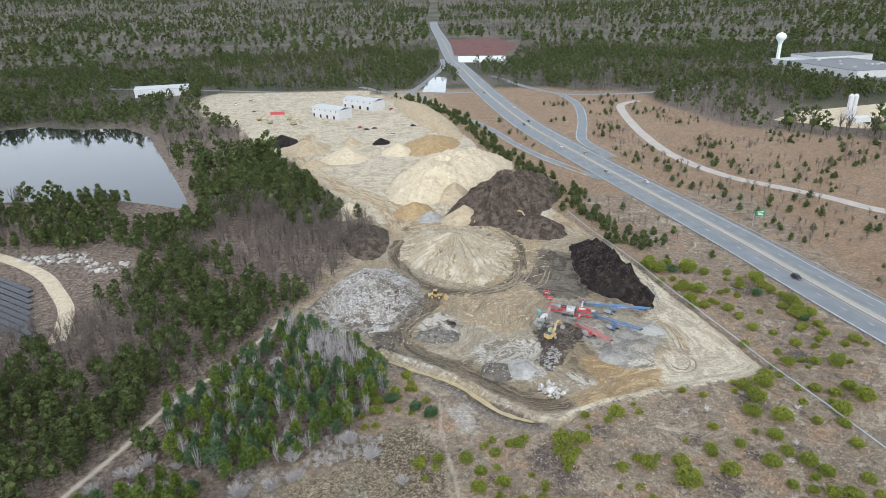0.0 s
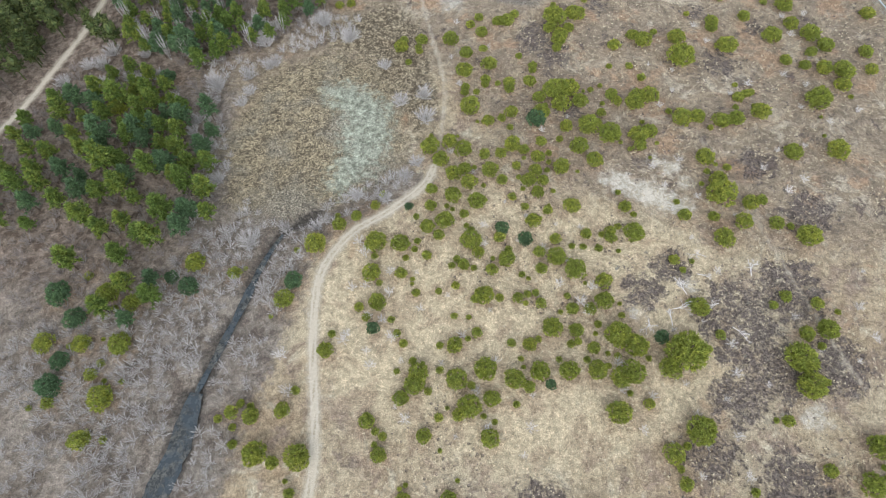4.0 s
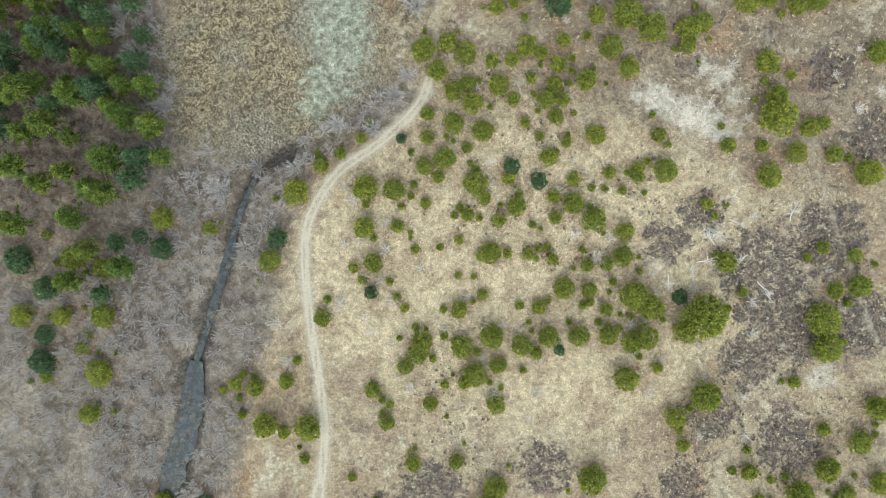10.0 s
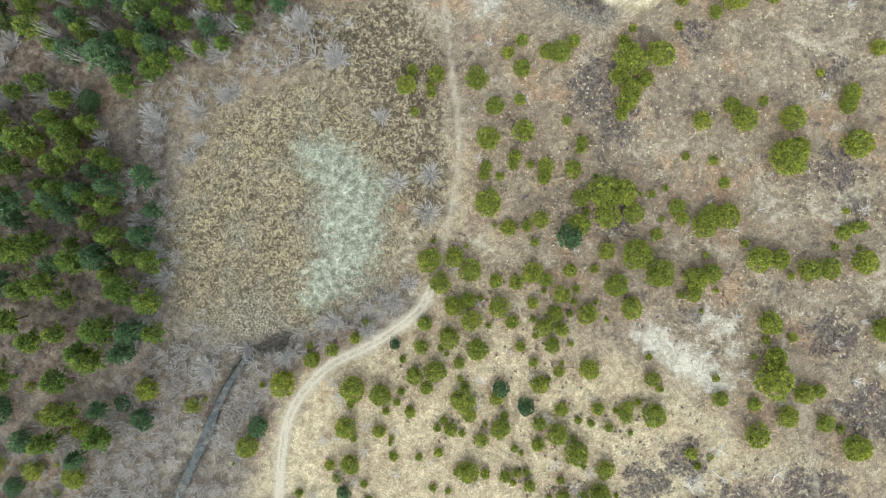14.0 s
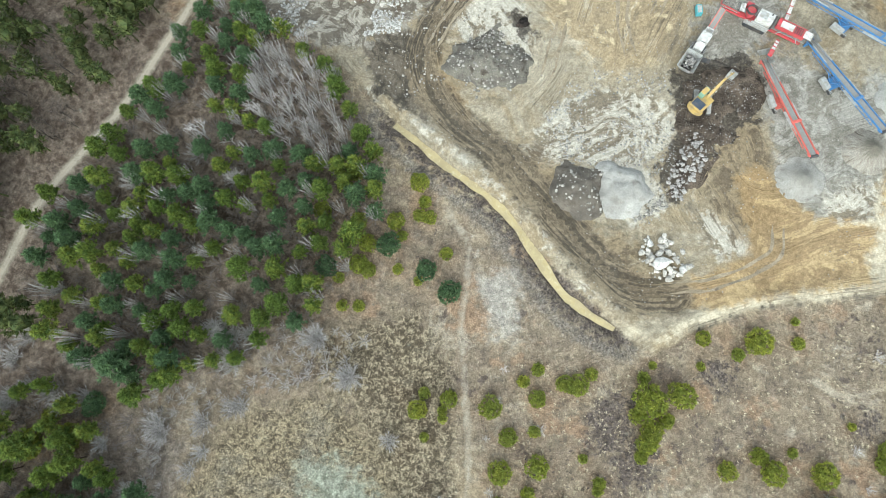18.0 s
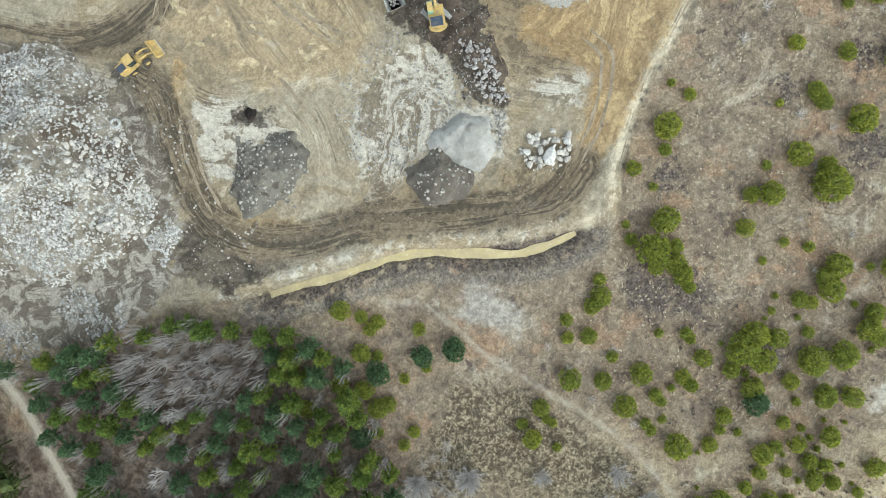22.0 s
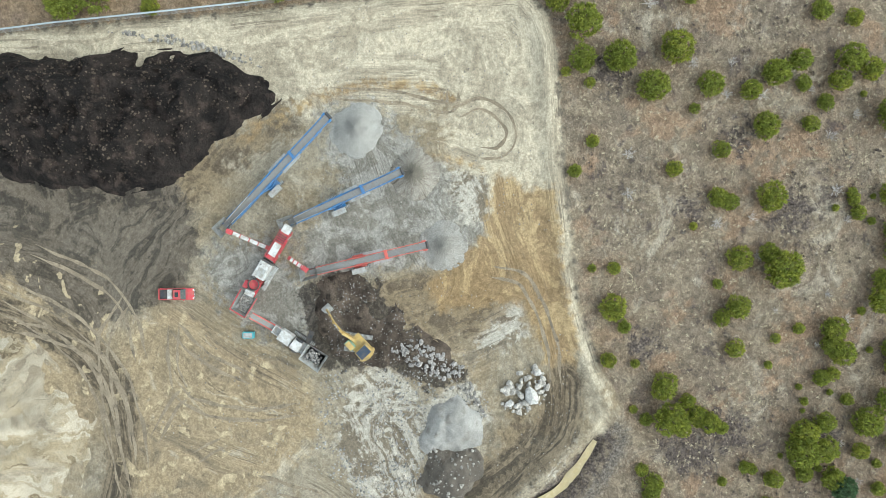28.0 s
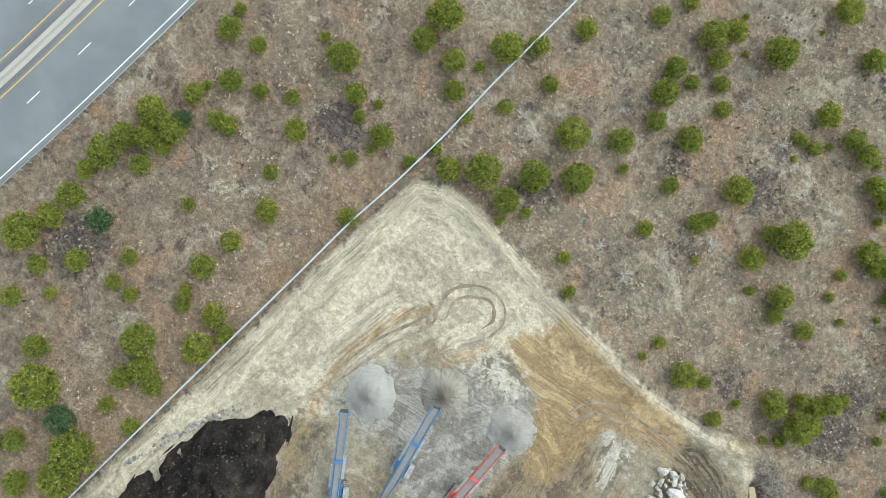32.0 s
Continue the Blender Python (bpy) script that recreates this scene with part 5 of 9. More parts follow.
PINES += [(-16.1, 18, 4.8), (-11.2, 17.6, 4.3), (-5.7, 21.7, 3.2), (-3.2, 19.8, 2.7), (3.3, 18.4, 4.3), (-7.7, 18.5, 1.6), (9.4, 19.4, 2.7), (20.9, 18.9, 2.7), (27.3, 19.9, 2.7), (32.3, 19.1, 2.7), (37.1, 20.1, 4.3), (55.2, 18.7, 4.5), (72.2, 19, 5.3), (-28.7, 17.4, 4.8), (-33.9, 5.3, 4.3), (-16.7, 10.9, 3.8), (-10.7, 11, 2.7), (-5.7, 15.1, 2.4), (1.9, 12.9, 2.7), (7.5, 11.9, 2.7), (10.7, 14.2, 3.8), (4.9, 15.9, 2.7), (17.4, 15.9, 2.7), (20.8, 14.5, 4.1), (24.3, 11.7, 4.3), (17.5, 12.1, 2.7), (29.9, 9.4, 3.2), (44.5, 14.1, 2.4), (-7.6, 6.9, 1.9), (-3.1, 7.2, 1.6)]
PINES += [(0.2, 8.5, 1.9), (6, 6, 4.1), (4, 5.5, 1.9), (8.9, 5.8, 1.9), (12.6, 5.8, 2.4), (16.1, 6.9, 1.6), (17.1, 4.7, 2.4), (22.4, 6.3, 1.6), (29.4, 4.9, 3.8), (23.1, 3.5, 2.7), (26.6, 3.5, 2.7), (-15.1, 4.7, 3.8), (-18.8, 3.8, 2.2), (-17.3, 1.6, 1.9), (-11.1, -1.7, 1.9), (-9.8, -3.7, 1.9), (0, 2, 1.6), (2.8, 1.7, 1.3), (4.3, -1.4, 2.2), (0.1, -4.2, 3.4), (14.4, -3.9, 2.8), (18.9, -0.6, 4.1), (23.5, -1, 3), (26.6, -4.5, 2.7), (-24.6, -5.2, 3.2), (31.3, -2.1, 5.3), (34.4, -4.1, 4.8), (43.2, -6, 8), (40.1, -8.5, 4.3), (50.8, -1.8, 2.2)]
PINES += [(47.8, 3.5, 3.8), (46.3, 4.7, 2.2), (64.7, 5.9, 2.7), (70.5, 4.5, 2.7), (70.8, -1, 4.3), (66.8, -1.8, 3.2), (64.3, -6.8, 5.9), (64.9, -11.8, 5.3), (-6.7, -9.8, 3.8), (-7.4, -11.8, 3.8), (-9.8, -14.2, 3), (0.4, -10.8, 4.1), (2.7, -15.8, 4.3), (5.8, -9, 4.5), (6.8, -14.2, 3.4), (11.2, -10.7, 4.3), (13.8, -12.1, 2.7), (16, -9.1, 3.8), (21.4, -9.1, 4.1), (26.7, -9, 3.8), (30.7, -10.5, 3.8), (33.1, -9.5, 4.5), (35.4, -15.2, 2.2), (29.7, -17, 4.8), (43.4, -20.1, 5.3), (38.3, -24, 3.8), (39.6, -28.9, 2.7), (11.4, -15.2, 1.6), (6.3, -21.3, 3.4), (0.7, -17.3, 2.7)]
PINES += [(-2.8, -17.7, 1.9), (-15.8, -18.5, 3), (-13.4, -24.4, 2.9), (-5.5, -21, 2.9), (-8.8, -32, 2.9), (-0.9, -31.4, 2.9), (-20, -34.3, 1.9), (-28.5, -30.8, 2.2), (-35.3, -24.4, 4.5), (-32, -25.8, 2.7), (-27.6, -25, 5.1), (-37.1, -17.7, 3.2), (-31.4, -16.6, 3.2), (-40.8, -16.9, 2.7), (6, -36.5, 4.5), (4.5, -39.8, 4.8), (23.2, -34.9, 5.5), (-15.8, -40.9, 2.7), (-19.2, -48.7, 4.3), (-32.5, -41.2, 4.1), (-6.4, -51.6, 3), (-3, -50.7, 4.5), (4.6, -48.9, 3.8), (3.4, -52.5, 4.3), (7.5, -45.4, 2.7), (-8.1, -56, 2.7), (-18.8, -60.1, 4.3), (-8.8, -60.5, 3), (-1.6, -60, 4.8), (-6.6, -60.6, 2.2)]
PINES += [(1.2, -63.3, 2.2), (-14.3, -63.9, 3.2), (22.9, -62.2, 3.8), (21.2, -58.7, 2.2), (11.9, -55.6, 3.2), (43.3, -48.8, 5.3), (51.3, -51.3, 3), (52.1, -54.3, 2.4), (47.9, -56.7, 3.2), (51.3, -34, 3.2), (53.2, -39.1, 2.4), (60.1, -37.9, 5.3), (65, -33.7, 4.8), (69, -38, 3), (68.8, -41.8, 3.8), (74, -22.6, 4.3), (71, -28.8, 4.3), (64.7, -26.5, 2.7), (59.6, -18, 2.4), (74.4, -36.1, 4.3), (65.2, -49, 3.4), (62.5, -50.8, 2.4), (75.1, -45.2, 3.8), (75.8, -51.9, 3.2), (60.9, -58.4, 6.4), (68.2, -57.5, 4.3), (66, -62.9, 5.9), (41.9, -46.5, 1.9), (57.1, -43.6, 1.3), (43.2, -63, 4.8)]
PINES += [(-58.4, -47.6, 5.3), (-62.7, -55.2, 5.5), (-56.5, -54.1, 5.1), (-51.9, -50.8, 4.5), (-46.8, -56.1, 4.3), (-44.1, -56.2, 2.2), (-40.2, -53.5, 3.4), (-41.4, -42.6, 2.4), (-44.6, -42.6, 2.2), (-55.2, -38.8, 3.8), (-40.7, -62.5, 3.8), (-79, -61.3, 3.8), (-82.7, -43.1, 3.2), (-69.9, -48.2, 2.2), (-67.5, -22.1, 3.8), (-65.4, -14.4, 5.3), (-64.5, -4.2, 4.5), (-72, -3.9, 3.8), (-79.6, -3.8, 4.3), (-64.4, 4.4, 3.8), (-69.5, 6.5, 4.8), (-75, 10.7, 2.2), (-44.8, 11.2, 3), (-53.2, 13.3, 4.3), (-75.6, -15.2, 2.7), (-68.8, -10, 2.7), (-26.8, -66.2, 2.2), (-48.8, -66.6, 2.7), (-41.1, -66.3, 4.3), (56.4, 28.9, 6.3)]
PINES += [(56.6, 32.8, 4), (62.2, 27.1, 3.7), (64.9, 27.8, 2.7), (60.3, 22.8, 3.8), (66.8, 22.3, 3.2), (54.3, 24, 2.7), (48.2, 24.4, 3), (35.9, 26.4, 3), (24.9, 26.7, 4), (23.4, 36.3, 4), (30.9, 38.4, 4), (27.6, 42, 4.2), (30.7, 47.7, 5.4), (34.7, 44.9, 5), (41.3, 44.6, 4.7), (43.9, 46.2, 3.7), (41.3, 42.2, 3.2), (45.5, 56.4, 4.7), (41.7, 53.9, 4.2), (36.6, 56.9, 3.2), (37.7, 55, 2.7), (33.7, 51.7, 2.3), (23.6, 57.8, 5.8), (24.8, 53.8, 4.4), (19.9, 56.5, 3.2), (17.8, 61.4, 3.2), (18.8, 65.2, 2.1), (13, 59.5, 2.8), (13.2, 51.9, 3.2), (7.8, 49.8, 3)]
PINES += [(10.8, 50.4, 2.3), (3.7, 53.7, 5.2), (2.4, 58.7, 2.3), (7.3, 61, 2.3), (10.3, 61.4, 1.6), (2.2, 64.9, 4.4), (8.4, 67, 4), (2.7, 71, 3.4), (7.1, 72.7, 2.3), (-1.1, 75.4, 4), (-8.1, 75.5, 3.2), (-13.3, 72.7, 3.4), (-8.8, 72, 1.9), (-11.3, 68.4, 1.9), (6.8, 78.3, 3.2), (25.7, 74.3, 3.7), (25, 72, 2.7), (15.7, 69.9, 1.9), (23.7, 78.6, 3.2), (39, 72.3, 3.2), (43.8, 75.6, 3.2), (46.1, 73.5, 4.2), (54.4, 74.6, 4.4), (63.5, 77.9, 3.2), (65.6, 71.1, 5.2), (53.7, 67.4, 6.8), (51.5, 49.7, 4.7), (55.1, 49.9, 3.7), (60.3, 48.5, 4.2), (63.7, 49.3, 4.2)]
PINES += [(69.7, 51.2, 4.4), (65.8, 55.9, 2.8), (68.9, 57.4, 2.1), (54.9, 38.8, 4.2), (59.6, 36.6, 1.9), (12.9, 42.4, 4), (15.5, 41.5, 2.7), (19.4, 43.6, 2.7), (25.4, 47.7, 3.2), (23.7, 44.4, 1.9), (-5.4, 42.4, 4.7), (-1, 43.5, 3.7), (2, 41.6, 4.2), (-2.9, 38.5, 3.7), (2.2, 36.2, 3.2), (6.6, 40.3, 2.7), (7.7, 35.8, 3.7), (3.1, 32.7, 3.7), (13.6, 37, 2.3), (18.5, 39.1, 3.2), (17.6, 35.6, 3), (16.2, 33.1, 3.4), (19.2, 33.1, 2.7), (17.8, 30.1, 3), (10.3, 33.4, 2.7), (-4.9, 31, 2.7), (-0.3, 29.4, 3.7), (-5.1, 26.9, 2.7), (4.9, 27.8, 4), (2, 24.8, 2.3)]
PINES += [(12.4, 29.1, 2.1), (15, 26.7, 1.9), (19.7, 25.7, 2.3), (16.5, 22.9, 3.2), (-1.9, 22.9, 4), (32.4, 20.6, 2.7), (-16.9, 27.1, 2.3), (-20.7, 24.4, 2.7), (-24.1, 22.3, 3), (41.9, 65.7, 1.9), (37.1, 65.9, 1.6), (34.4, 60, 1.3), (89.1, 108.1, 6.1), (83.1, 107, 4.6), (84.1, 101.1, 5.6), (80.5, 94.5, 5.6), (87.6, 92, 5.6), (82.5, 84.7, 4.6), (82.7, 78.3, 3.9), (86.4, 74.5, 5.1), (89.1, 70.9, 4.1), (77.3, 74.5, 4.6), (63.9, 79.9, 3.6), (71.9, 81.1, 3.3), (67.5, 88.3, 3.1), (64.1, 104.9, 2.5), (69.6, 102.9, 2.5), (78.2, 86.7, 2.1), (79, 66.9, 3.1), (83.1, 65, 3.1)]
PINES += [(87, 63.7, 4.1), (90.9, 62.4, 5.1), (89.9, 58.5, 4.1), (85.7, 69.3, 2.9), (56, 69.7, 3.6), (48.9, 95.2, 2.6), (42, 94.3, 4.9), (39.1, 91.7, 2.6), (33, 93.3, 2.9), (33.2, 88.5, 1.9), (48.2, 98.9, 1.7), (30.2, 83.1, 5.1), (25.1, 81.4, 5.9), (26.3, 76.3, 3.9), (28.5, 78.6, 2.9), (58.4, 83, 1.7), (98.2, 68.8, 3.6), (97.9, 63.1, 3.1), (15.2, 84, 2.6), (24, 84.9, 2.6), (13.2, 81.6, 3.6), (26.9, 58.2, 5.1), (20, 51.7, 4.1), (-20.3, 112.9, 3.7), (-18.7, 109.4, 2.6), (-19.4, 106.7, 2.6), (-23.2, 104.8, 3.7), (-21.7, 102.5, 2.3), (-13.1, 100.6, 2.6), (-21.3, 96.3, 2.3)]
PINES += [(-31.6, 93, 2.3), (-28.4, 96, 3.7), (-26.5, 95.2, 3.2), (-26.9, 88.6, 2.6), (-29.9, 88.1, 2.3), (-17.2, 94.9, 2.1), (6.1, 83.1, 2.6), (11, 81.5, 3.2), (3.9, 80.7, 2.6), (-12.6, 75.8, 2.3), (-9, 73.3, 1.9), (7.4, 62.6, 2.5), (13, 61.5, 3), (2.6, 60.2, 2.3), (18.9, 66.5, 2.3), (25.3, 87.3, 1.7), (49.4, 77.1, 1.9), (130.8, 134.5, 4.5), (133, 131.6, 2.6), (126.2, 131.9, 3.1), (122.9, 138.8, 4.3), (124.4, 142.8, 2), (123.9, 145.4, 3.6), (124.4, 152.8, 5.5), (120.3, 151.2, 5), (123.1, 159, 4.5), (122.3, 163, 5.5), (117.6, 159, 3.6), (118.5, 154.4, 3.1), (116.6, 142.9, 3.6)]
PINES += [(118.4, 144.1, 3.1), (119.1, 135.2, 2.9), (115.8, 131, 2.9), (110.5, 133.1, 4.1), (106.2, 140.4, 3.1), (100.6, 143.8, 4.1), (108.1, 155.2, 2.6), (97.4, 157.9, 4.3), (98.9, 151.8, 3.6), (104.7, 168.3, 3.1), (108.3, 176.2, 4.1), (111, 182.5, 3.6), (118.3, 171.5, 5), (117, 176.2, 4.5), (116.7, 181.5, 6.6), (98.6, 188.9, 4.3), (91.3, 173.2, 6), (85.4, 165.2, 5.5), (89.1, 160.1, 4.5), (93.3, 164.1, 3.1), (86.9, 175.1, 5), (87.3, 179.1, 4.1), (92.4, 191.3, 8.1), (79.9, 191.1, 8.1), (77.1, 195.8, 7.1), (84.4, 183.6, 2.9), (79, 181.7, 3.3), (102.3, 172.8, 3.1), (99.1, 171.3, 2.9), (108.2, 188.8, 3.6)]
PINES += [(86.5, 199.7, 4.1), (79.8, 203.1, 4.5), (117.2, 120.2, 6), (122.1, 121.1, 2.3), (110.9, 121, 4.1), (107.7, 118.5, 2), (107.5, 122.4, 2.6), (102.6, 120.5, 4.5), (101.5, 123.4, 2), (101.8, 127.1, 2.9), (103.3, 129.7, 1.5), (93.1, 132.2, 3.6), (115.3, 101.4, 6.6), (113.4, 106.7, 4.5), (108.1, 103.6, 4.1), (103.5, 106, 3.9), (105.2, 100.2, 2.3), (105.4, 94.8, 6), (103.4, 89.8, 4.1), (96.5, 113.5, 2.5), (98.7, 106.4, 2.7), (97.1, 99.6, 2.9), (96.7, 91.1, 3.1), (92.1, 113.2, 4.5), (96.6, 118.4, 2.6), (83, 54.1, 6), (83.9, 40.1, 5), (74.2, 39.9, 4.1), (67.7, 56.9, 2.3), (79.4, 105.1, 2)]
PINES += [(102.2, 81.1, 3.6), (42.6, 56.1, 4.1), (44.3, 62.1, 2.3), (80.4, 109.5, 2)]
DARK_PINES = []
DARK_PINES += [(14.8, 18.6, 3.2), (-32.4, 9.1, 3.8), (-15.7, -0.7, 2.7), (39.5, -2.4, 3), (17.9, -11.6, 2.2), (-46.7, -38.9, 3.4), (-75.9, -12.4, 4.8), (-75.2, -7.1, 3.8), (-74.5, 1.1, 4.5), (-79.6, 6.4, 5.3), (-53.2, 8, 4.3), (-57.4, 10.1, 3), (18.6, 49.4, 4.4), (-9.8, 26.8, 1.9), (9.9, 21.4, 3), (-69.7, 63.2, 4.4), (-23.7, 100.2, 4.4), (-16.1, 96.9, 4), (-11.4, 93.7, 4.7), (-34.2, 94.5, 4.2), (121, 149.1, 3.6), (112.6, 169.5, 4.3), (85.9, 191.1, 5)]
TALL_PINES = []
TALL_PINES += [(-75, 59.4, 3.6), (-71.9, 57.5, 4.7), (-77.5, 54.9, 5.7), (-72.3, 51, 4.7), (-64.8, 53.7, 3.6), (-62.2, 52.7, 3.6), (-62.1, 45.3, 4.1), (-74.8, 47.5, 3.1), (-60.9, 40.4, 4.7), (-76.6, 35.5, 6.2), (-66.4, 34.8, 5.2), (-60.8, 32.9, 4.1), (-68.5, 37.7, 3.1), (-57.7, 31, 5.2), (-53.1, 29.2, 5), (-71.8, 29.6, 5.2), (-76.4, 28.5, 4.7), (-68.3, 27.8, 3.6), (-77.3, 23.5, 5.2), (-69.1, 21.7, 4.1), (-60.6, 23.5, 5.7), (-73.2, 19.6, 4.7), (-65, 18.9, 4.7), (-62, 18, 5.2), (-52, 23.8, 3.6), (-78.1, 12.5, 5.2), (-67.4, 13.3, 4.7), (-58.7, 73.5, 4.7), (-56.1, 71.4, 4.1), (-70.3, 75.3, 4.1)]
TALL_PINES += [(-30.6, 100.8, 5.1), (-32, 113.1, 4.1)]
TALL_DARK_PINES = []
TALL_DARK_PINES += [(-78.7, 42.9, 5.7), (-71.7, 45.6, 5.2), (-67.7, 47.2, 4.1), (-69.6, 43.1, 4.1), (-62.9, 35.9, 5.2), (-71.4, 33.6, 4.1), (-56, 24.1, 5.2), (-56.4, 20.2, 4.7), (-65.2, 71.5, 6.2)]
PINES += [(29.2, 55, 3.8), (10.2, 40.3, 2.7), (-0.2, 34.9, 3.8), (-77.3, 59.8, 3.3), (-72.6, 57.5, 4.9), (-79.3, 54.7, 5.4), (121.2, 155.8, 4.7), (121.1, 167.5, 3.7), (105.6, 183.1, 2.6), (83.5, 175.2, 3.7), (85.3, 160.2, 3.7), (95.2, 162.7, 2.6)]

PINES += [(-17.3, 106.8, 2.8), (-27.7, 100, 3.8), (-31.1, 101.1, 4), (-32.6, 113.1, 4), (-30.1, 104, 3.4), (-37.2, 104.7, 3.8)]


# brown needle litter under and round the pines
litter = np.zeros_like(GX, np.float32)
for x, y, w in PINES + DARK_PINES:
    i0, i1 = np.searchsorted(gx, (x - w - 2, x + w + 2))
    j0, j1 = np.searchsorted(gy, (y - w - 2, y + w + 2))
    d = np.hypot(gx[None, i0:i1] - x, gy[j0:j1, None] - y)
    litter[j0:j1, i0:i1] = np.maximum(litter[j0:j1, i0:i1], np.clip(1.5 - d / (w * 0.5 + 0.9), 0, 1))
ground_me.attributes.new("needle_litter", "FLOAT", "POINT").data.foreach_set("value", litter.ravel())

PINE_KINDS = [scrub_pine(s, M_PINE) for s in range(6)]
SMALL_KINDS = [scrub_pine(s + 9, M_PINE, 90, 12, 0.27, 5) for s in range(3)]
DARK_KINDS = [scrub_pine(s + 20, M_DARK_PINE) for s in range(3)]
WOOD_KINDS = [forest_pine(s + 40, M_FOREST_PINE) for s in range(5)]
WOOD_DARK_KINDS = [forest_pine(s + 50, M_DARK_PINE) for s in range(3)]
rng = np.random.RandomState(5)


def plant(name, kinds, x, y, sx, sz, label, group):
    trunk, crown = kinds[rng.randint(len(kinds))]
    root = thing(name, pose(x, y, ground_z(x, y), rng.normal(0, 2.5), rng.normal(0, 2.5), rng.uniform(0, 360)) @ Matrix.Diagonal((sx, sx * rng.uniform(0.9, 1.1), sz, 1)), label, "tree", group)
    part("trunk", trunk, None, root)
    part("crown", crown, None, root)
    return root


for x, y, w in PINES:
    big = "large" if w > 5 else "small" if w < 2.4 else "low"
    plant("pine_tree" if w > 2.7 else "pine_sapling", PINE_KINDS if w > 2.7 else SMALL_KINDS, x, y, w / 1.95, w / 1.95 * rng.uniform(0.8, 1.05), f"{big} rounded yellow-green pine on dry grass", "scattered pines")
for x, y, w in DARK_PINES:
    plant("pine_tree", DARK_KINDS, x, y, w / 1.95, w / 1.9, "low dark blue-green pine on dry grass", "scattered pines")


def fill(poly, gap, seed, keep=lambda x, y: True, tries=6000):
    """Random places inside an outline that keep apart; keep() takes arrays."""
    r = np.random.RandomState(seed)
    q = np.array(poly)
    cand = r.uniform(q.min(0), q.max(0), (tries, 2))
    cand = cand[poly_dist(cand[:, 0], cand[:, 1], poly) > 0.5]
    cand = cand[keep(cand[:, 0], cand[:, 1]) & np.ones(len(cand), bool)]
    got, cells = [], {}
    for x, y in cand:
        c = (int(x // gap), int(y // gap))
        if all((x - a) ** 2 + (y - b) ** 2 > gap * gap for i in (-1, 0, 1) for j in (-1, 0, 1) for a, b in cells.get((c[0] + i, c[1] + j), ())):
            cells.setdefault(c, []).append((x, y))
            got.append((float(x), float(y)))
    return got


def apart(x, y, rows, r, share=0.0):
    """Whether places keep r metres, and a share of the crown, from the trees in rows."""
    ok = np.ones(np.shape(x), bool)
    for row in rows:
        ok &= (x - row[0]) ** 2 + (y - row[1]) ** 2 > (r + share * row[2]) ** 2
    return ok


tall = [(x, y, w, k) for k, rows in ((0, TALL_PINES), (1, TALL_DARK_PINES)) for x, y, w in rows]
GREY_WOOD = [(-56, 135.5), (-41, 131), (-34, 119), (-36, 113), (-51, 118), (-56, 128)]
off_road = lambda x, y: line_dist(x, y, WOOD_ROAD)[0] > 4
for x, y in fill(PINE_WOOD, 3.25, 3, lambda x, y: off_road(x, y) & (poly_dist(x, y, GREY_WOOD) < 0) & (lattice(x, y, 5, 44) > 0.22) & ((x + 66) ** 2 + (y - 117) ** 2 > 30) & apart(x, y, PINES + DARK_PINES, 2.8)):
    tall.append((x, y, rng.uniform(3.0, 4.6), int(rng.rand() < 0.4)))
for x, y in fill(WEST_WOOD, 4.2, 4, lambda x, y: off_road(x, y) & (lattice(x, y, 15, 45) > 0.35) & apart(x, y, TALL_PINES + PINES + DARK_PINES, 3.4)):
    tall.append((x, y, rng.uniform(3.2, 5.0), int(rng.rand() < 0.3)))
for x, y, w, k in tall:
    h = w * rng.uniform(1.55, 2.0)
    plant("forest_pine", WOOD_DARK_KINDS if k else WOOD_KINDS, x, y, w / 0.52, h, "dark green pine in a thick young wood" if k else "green pine in a thick young wood", "pine wood")

# ---- small pines that stand close round the larger ones ----
young = []
for x, y, w in PINES:
    if w > 2.2 and y < 60:
        for _ in range(rng.randint(0, 3)):
            a, d = rng.uniform(0, 6.28), w * 0.5 + rng.uniform(0.5, 2.6)
            young.append((x + d * math.cos(a), y + d * math.sin(a), rng.uniform(1.0, 2.1)))
young = [q for i, q in enumerate(young) if apart(np.array(q[0]), np.array(q[1]), PINES + DARK_PINES + young[:i], 0.5, 0.42) and min(line_dist(q[0], q[1], p)[0] for p in (DIRT_PATH, LOW_PATH)) > 2]
for x, y, w in young:
    plant("pine_sapling", SMALL_KINDS, x, y, w / 2.2, w / 2.1, "small yellow-green pine sapling on dry grass", "scattered pines")

# ---- bare shrubs and birches ----
SHRUB_KINDS = [hazy_shrub(s, M_BIRCH, 18, 26, 0.009) for s in range(4)]
BRUSH_KINDS = [hazy_shrub(s + 30, M_TWIG, 16, 38, 0.0075) for s in range(2)]
BUSH_KINDS = [hazy_shrub(s + 34, M_TWIG, 34, 46, 0.009) for s in range(3)]
BIRCH_KINDS = [bare_tree(s + 3, M_BIRCH, 5, (1.3, 0.7 + 0.3 * s), 0.34, 0.022) for s in range(3)]
BARE_KINDS = [bare_tree(s + 13, M_TWIG, 5, (0, 0), 0.3, 0.022) for s in range(3)]


def bush(x, y, w, h, kinds=SHRUB_KINDS, name="bare_shrub", label="leafless pale grey shrub on dry grass", group="bare shrubs"):
    ob = new(name, kinds[rng.randint(len(kinds))])
    ob.matrix_basis = pose(x, y, ground_z(x, y), 0, 0, rng.uniform(0, 360)) @ Matrix.Diagonal((w, w, h, 1))
    return tagged(ob, label, name.split("_")[-1], group)


